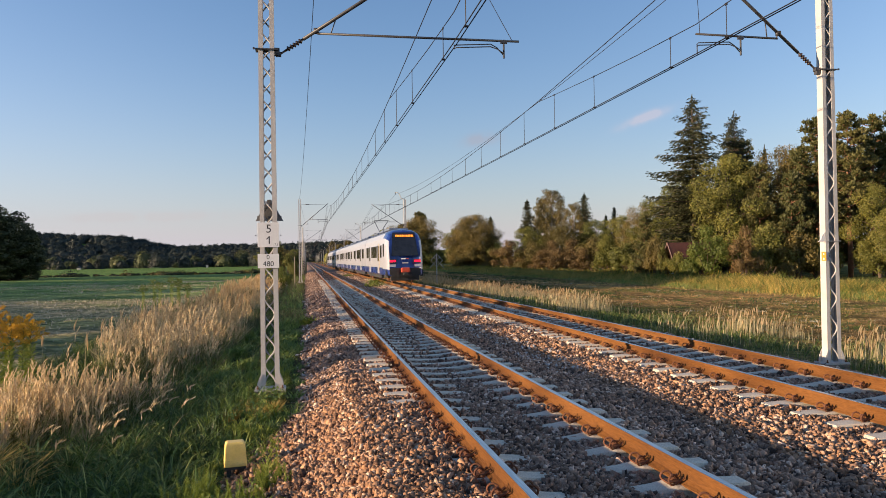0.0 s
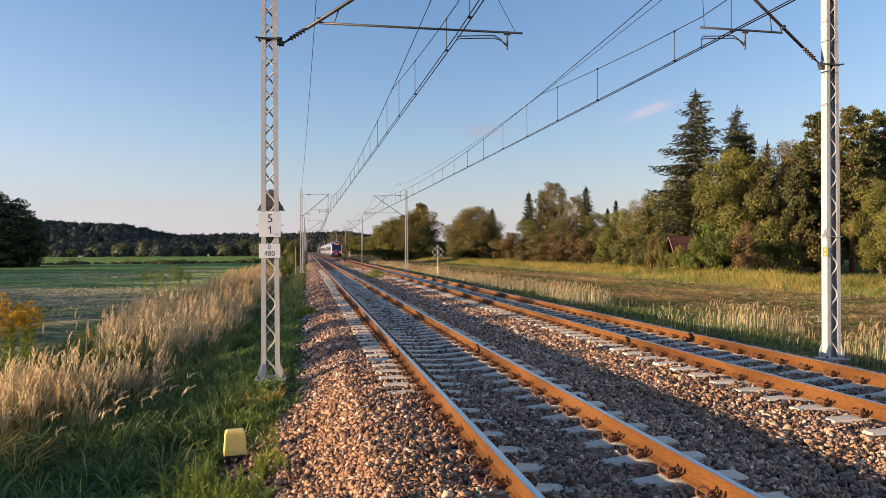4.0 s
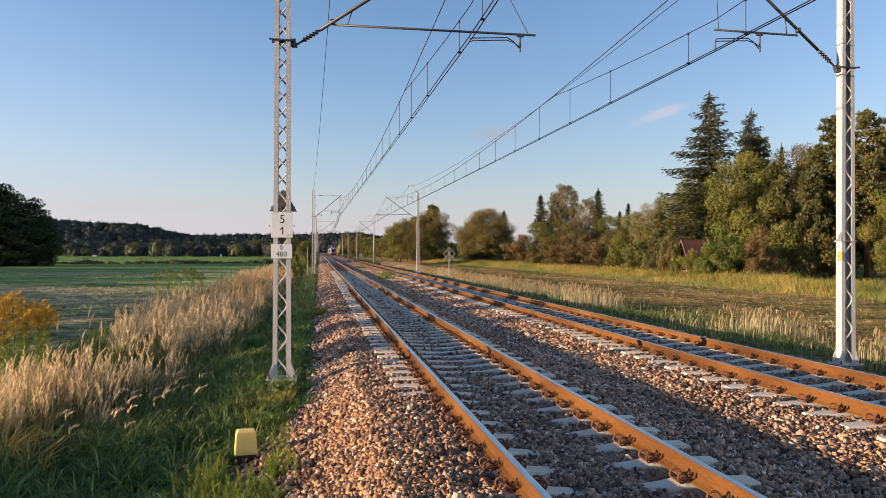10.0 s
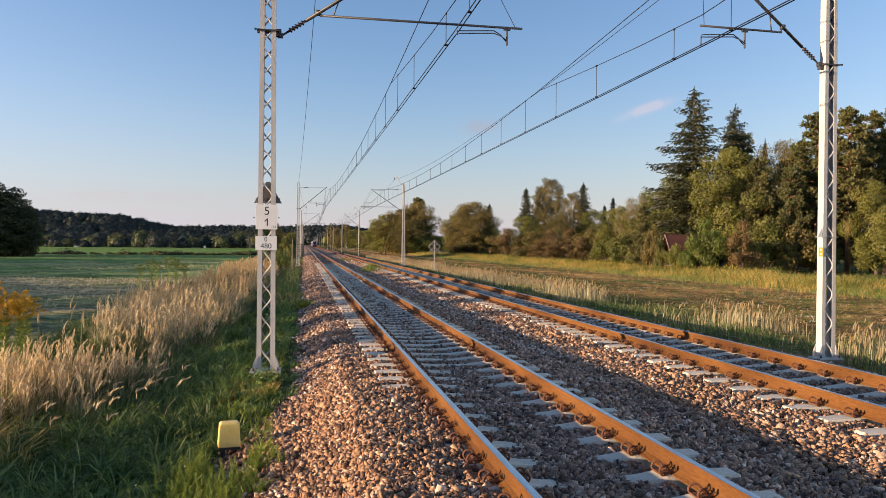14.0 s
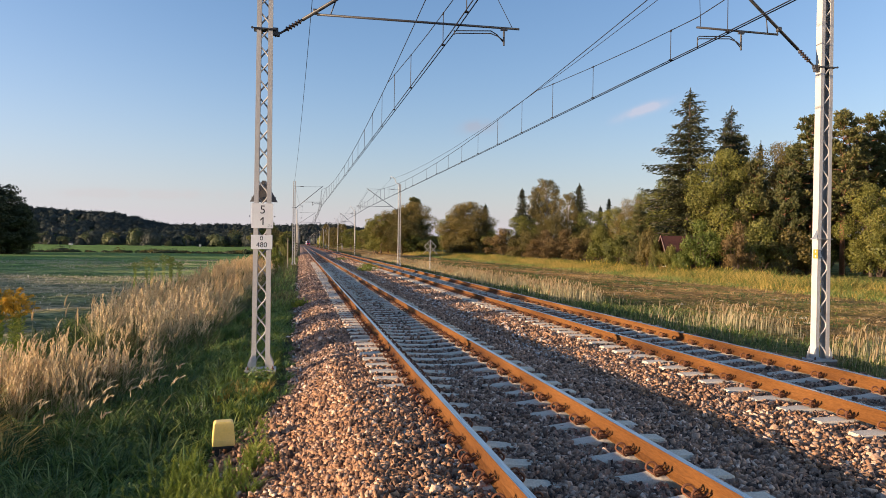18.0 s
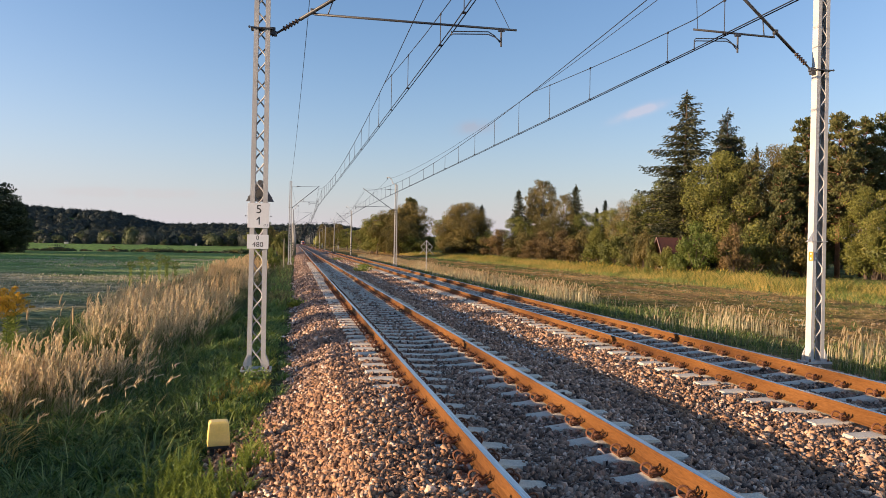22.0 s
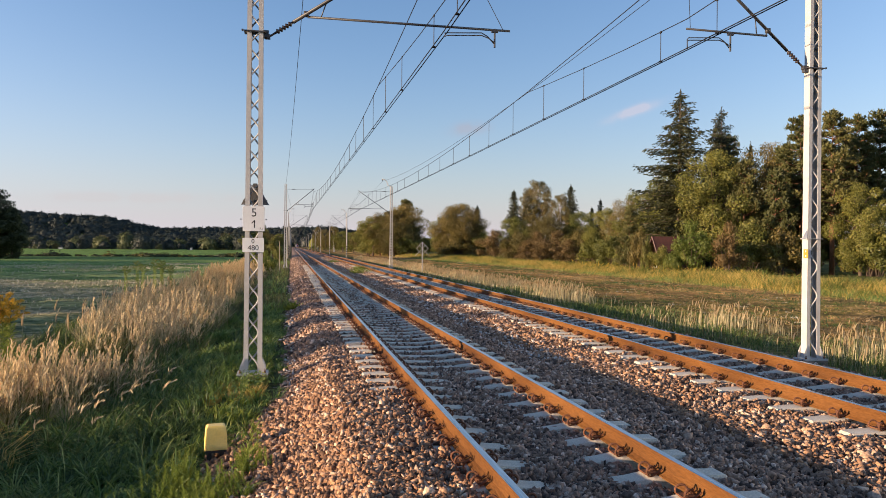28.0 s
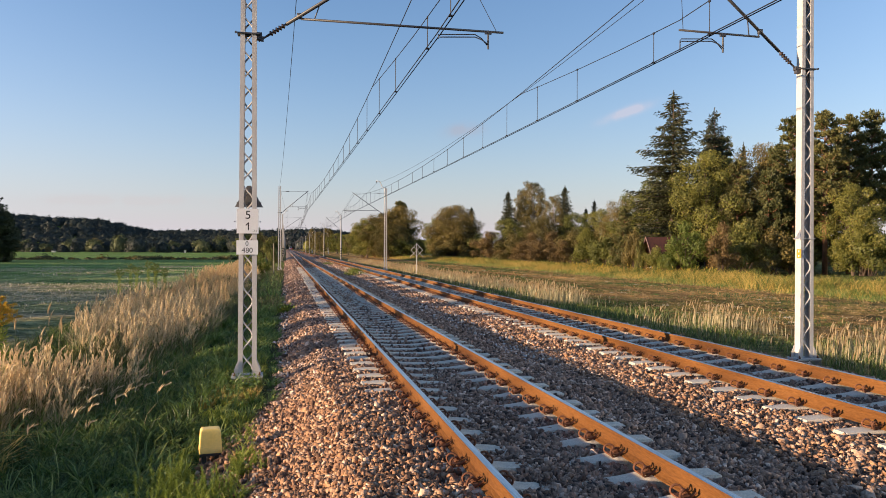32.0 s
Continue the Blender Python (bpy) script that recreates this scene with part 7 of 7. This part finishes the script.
def build_train():
    train = thing("passenger_train", "blue and white electric passenger train leaving on the far track", "train", pose(TRACK_2, 53, 0))
    L = 18.9

    def section(y, sx=1.0, lift=0.0, shrink=0.0):
        prof = [(1.30, 0.58), (1.39, 0.70), (1.41, 1.06), (1.41, 1.9), (1.40, 2.85), (1.34, 3.35), (1.16, 3.72), (0.72, 3.97), (0.0, 4.05)]
        pts = [(-x * sx, y, 0.58 + (z - 0.58) * (1 - shrink) + lift) for x, z in prof]
        return pts + [(-x, yy, z) for x, yy, z in reversed(pts[:-1])]

    def nose(sign, y_end):
        """Rounded, raked cab end; sign -1 faces the camera."""
        rings = []
        for q, sx, dz in ((1.0, 1.0, 0.0), (0.75, 0.998, 0.004), (0.5, 0.99, 0.012), (0.3, 0.972, 0.024), (0.16, 0.945, 0.04), (0.07, 0.905, 0.058), (0.02, 0.86, 0.075), (0.0, 0.81, 0.09)):
            ring = []
            for x, y, z in section(0, sx, 0, dz):
                rake = max(0.0, z - 1.7) / 2.3
                ring.append((x, y_end + -sign * (q * 2.3 + (1 - q) * 0.95 * rake ** 1.25), z))
            rings.append(ring)
        return rings

    for c in range(8):
        y0, y1 = c * 19.15 + (2.3 if c == 0 else 0.0), c * 19.15 + L - (2.3 if c == 7 else 0.0)
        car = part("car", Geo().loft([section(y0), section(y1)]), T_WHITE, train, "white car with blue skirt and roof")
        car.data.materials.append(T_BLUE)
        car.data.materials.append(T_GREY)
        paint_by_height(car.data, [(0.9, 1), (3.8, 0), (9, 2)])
        for s in (-1, 1):
            # windows, doors
            for k in range(12):
                yy = c * 19.15 + 2.3 + k * 1.3
                if c in (0, 7) and not (y0 + 0.9 < yy < y1 - 0.9):
                    continue
                if k in (3, 9):
                    continue
                if k in (2, 8):
                    yy += 0.65
                    g = Geo()
                    g.box((s * 1.40, yy, 1.85), (0.05, 1.35, 2.35))
                    d = part("door", g, T_WHITE, car, bevel=0.02)
                    for o in ((-0.70,) if c == 0 and k == 2 else ()):
                        g = Geo()
                        g.box((s * 1.425, yy + o, 1.95), (0.02, 0.05, 2.1))
                        part("door_edge", g, YELLOW, d)
                    g = Geo()
                    g.box((s * 1.425, yy, 2.25), (0.02, 0.95, 1.25))
                    part("pane", g, GLASS_DARK, d)
                    continue
                g = Geo()
                g.box((s * 1.402, yy, 2.38), (0.03, 1.18, 0.95))
                part("window", g, GLASS_DARK, car, bevel=0.01)
            g = Geo()
            g.box((s * 1.405, (y0 + y1) / 2, 1.10), (0.024, y1 - y0 - 0.3, 0.10))
            part("stripe", g, T_BLUE, car)
        if c:
            g = Geo()
            g.loft([section(c * 19.15 - 0.3, 0.93, 0.05, 0.03), section(c * 19.15 + 0.05, 0.93, 0.05, 0.03)])
            part("gangway", g, T_DARK, car)
        for yy in ([c * 19.15 + 0.0] if c else [3.2]) + ([c * 19.15 + 15.6] if c == 7 else []):
            g = Geo()
            for s in (-1, 1):
                g.box((s * 1.0, yy, 0.5), (0.16, 2.9, 0.28))
            g.box((0, yy, 0.52), (1.9, 0.7, 0.22))
            bg = part("bogie", g, T_DARK, car, bevel=0.02)
            for w in (-1.15, 1.15):
                for s in (-1, 1):
                    g = Geo()
                    g.lathe((s * 0.70, yy + w, 0.43), (s, 0, 0), [(0, 0.46), (0.03, 0.46), (0.035, 0.43), (0.10, 0.42), (0.11, 0.36), (0.09, 0.12), (0.14, 0.1)], 18)
                    part("wheel", g, RUST_DARK, bg)
        g = Geo()
        g.box((0, (y0 + y1) / 2, 0.46), (2.5, y1 - y0 - 5.0, 0.34))
        part("underframe", g, T_DARK, car, bevel=0.03)
        for k, yy in enumerate((0.28, 0.52, 0.78)):
            g = Geo()
            g.box((0, c * 19.15 + L * yy, 4.1), (1.5, 3.4, 0.16))
            part("roof_unit", g, T_GREY, car, bevel=0.06)
    # cab ends
    for sign, y_end in ((-1, 0.0), (1, 7 * 19.15 + L)):
        cab = part("cab", Geo().loft(nose(sign, y_end)), T_BLUE, train, "blue raked driver's cab", smooth=False)
        cab.data.materials.append(T_WHITE)
        for p in cab.data.polygons:
            if 1.1 < p.center.z < 3.3 and abs(p.center.x) > 1.1 and len(p.vertices) == 4:
                p.material_index = 1
        f = lambda z: y_end - sign * (0.95 * (max(0.0, z - 1.7) / 2.3) ** 1.25)
        out = sign

        def face(name, x0, x1, z0, z1, material, parent, proud=0.012, taper=1.0, label=""):
            n = 6
            g = Geo()
            rings = []
            for k in range(n + 1):
                z = z0 + (z1 - z0) * k / n
                t = 1 + (taper - 1) * k / n
                a = [(x0 * t, f(z) + out * proud, z), (x1 * t, f(z) + out * proud, z), (x1 * t, f(z) - out * 0.03, z), (x0 * t, f(z) - out * 0.03, z)]
                rings.append(a)
            g.loft(rings)
            return part(name, g, material, parent, label)
        face("windscreen", -0.98, 0.98, 2.02, 3.74, GLASS_DARK, cab, 0.02, 0.84, "dark tinted windscreen")
        disp = face("destination_display", -0.78, 0.78, 3.36, 3.62, BLACK, cab, 0.03, 0.96)
        r = random.Random(3)
        x = -0.62
        while x < 0.62:
            w = r.uniform(0.05, 0.13)
            if sign < 0:
                face("display_bar", x, x + w, 3.42, 3.56, DISPLAY, disp, 0.042)
            x += w + 0.035
        for s in (-1, 1):
            a, b = sorted((s * 0.62, s * 1.14))
            face("white_chevron", *sorted((s * 0.70, s * 1.13)), 1.22, 1.40, T_WHITE, cab, 0.02)
            lamp = face("lamp_panel", a, b, 1.48, 1.78, T_DARK, cab, 0.02)
            if sign < 0:
                face("tail_light", *sorted((s * 0.68, s * 1.12)), 1.56, 1.70, TAIL, lamp, 0.035, 1.0, "glowing red tail light")
            a, b = sorted((s * 0.45, s * 1.12))
            face("bumper_panel", a, b, 0.62, 1.10, T_DARK, cab, 0.05)
            g = Geo()
            g.box((s * 1.38, y_end - sign * 1.75, 2.45), (0.06, 0.75, 0.95))
            part("side_window", g, GLASS_DARK, cab, bevel=0.02)
            # side fin of white paint
            g = Geo()
            g.box((s * 1.25, y_end - sign * 0.35, 0.75), (0.25, 0.3, 0.45))
            part("step", g, T_DARK, cab, bevel=0.03)
        face("front_apron", -1.0, 1.0, 0.50, 1.14, T_DARK, cab, 0.03)
        face("logo_shape", -0.30, 0.05, 1.76, 1.84, WHITE, cab, 0.02)
        face("logo_shape", 0.08, 0.28, 1.77, 1.83, T_RED, cab, 0.02)
        face("number_bar", -0.22, 0.24, 1.46, 1.52, WHITE, cab, 0.02)
        g = Geo()
        g.box((0, y_end + out * 0.22, 0.98), (0.62, 0.5, 0.36))
        cp = part("coupler_cover", g, T_RED, cab, "red automatic coupler", bevel=0.08)
        g = Geo()
        g.box((0, y_end + out * 0.25, 0.72), (0.3, 0.5, 0.2))
        part("coupler", g, T_DARK, cab, bevel=0.03)
        g = Geo()
        g.box((0, y_end - out * 0.35, 0.42), (2.1, 0.25, 0.44))
        part("snow_plough", g, T_DARK, cab, bevel=0.05)
    # pantographs
    for y, flip in ((17.0, 1), (136.0, -1)):
        g = Geo()
        for s in (-1, 1):
            g.tube([(s * 0.15, y - 0.6, 4.3), (s * 0.3, y + 0.6 * flip, 4.85), (s * 0.66, y - 0.3 * flip, 5.46)], 0.03, 6)
        g.tube([(-0.85, y - 0.3 * flip, 5.40), (-0.6, y - 0.3 * flip, 5.48), (0.6, y - 0.3 * flip, 5.48), (0.85, y - 0.3 * flip, 5.40)], 0.025, 6)
        g.box((0, y, 4.25), (1.2, 1.6, 0.08))
        part("pantograph", g, TUBE, train, "raised current collector")
    return train


train = build_train()


def motions():
    walk(train, [(t, pose(TRACK_2, 53 + 32.7 * t, 0)) for t in (0, 4, 8, 12, 16, 20, 24, 28, 32)])


motions()
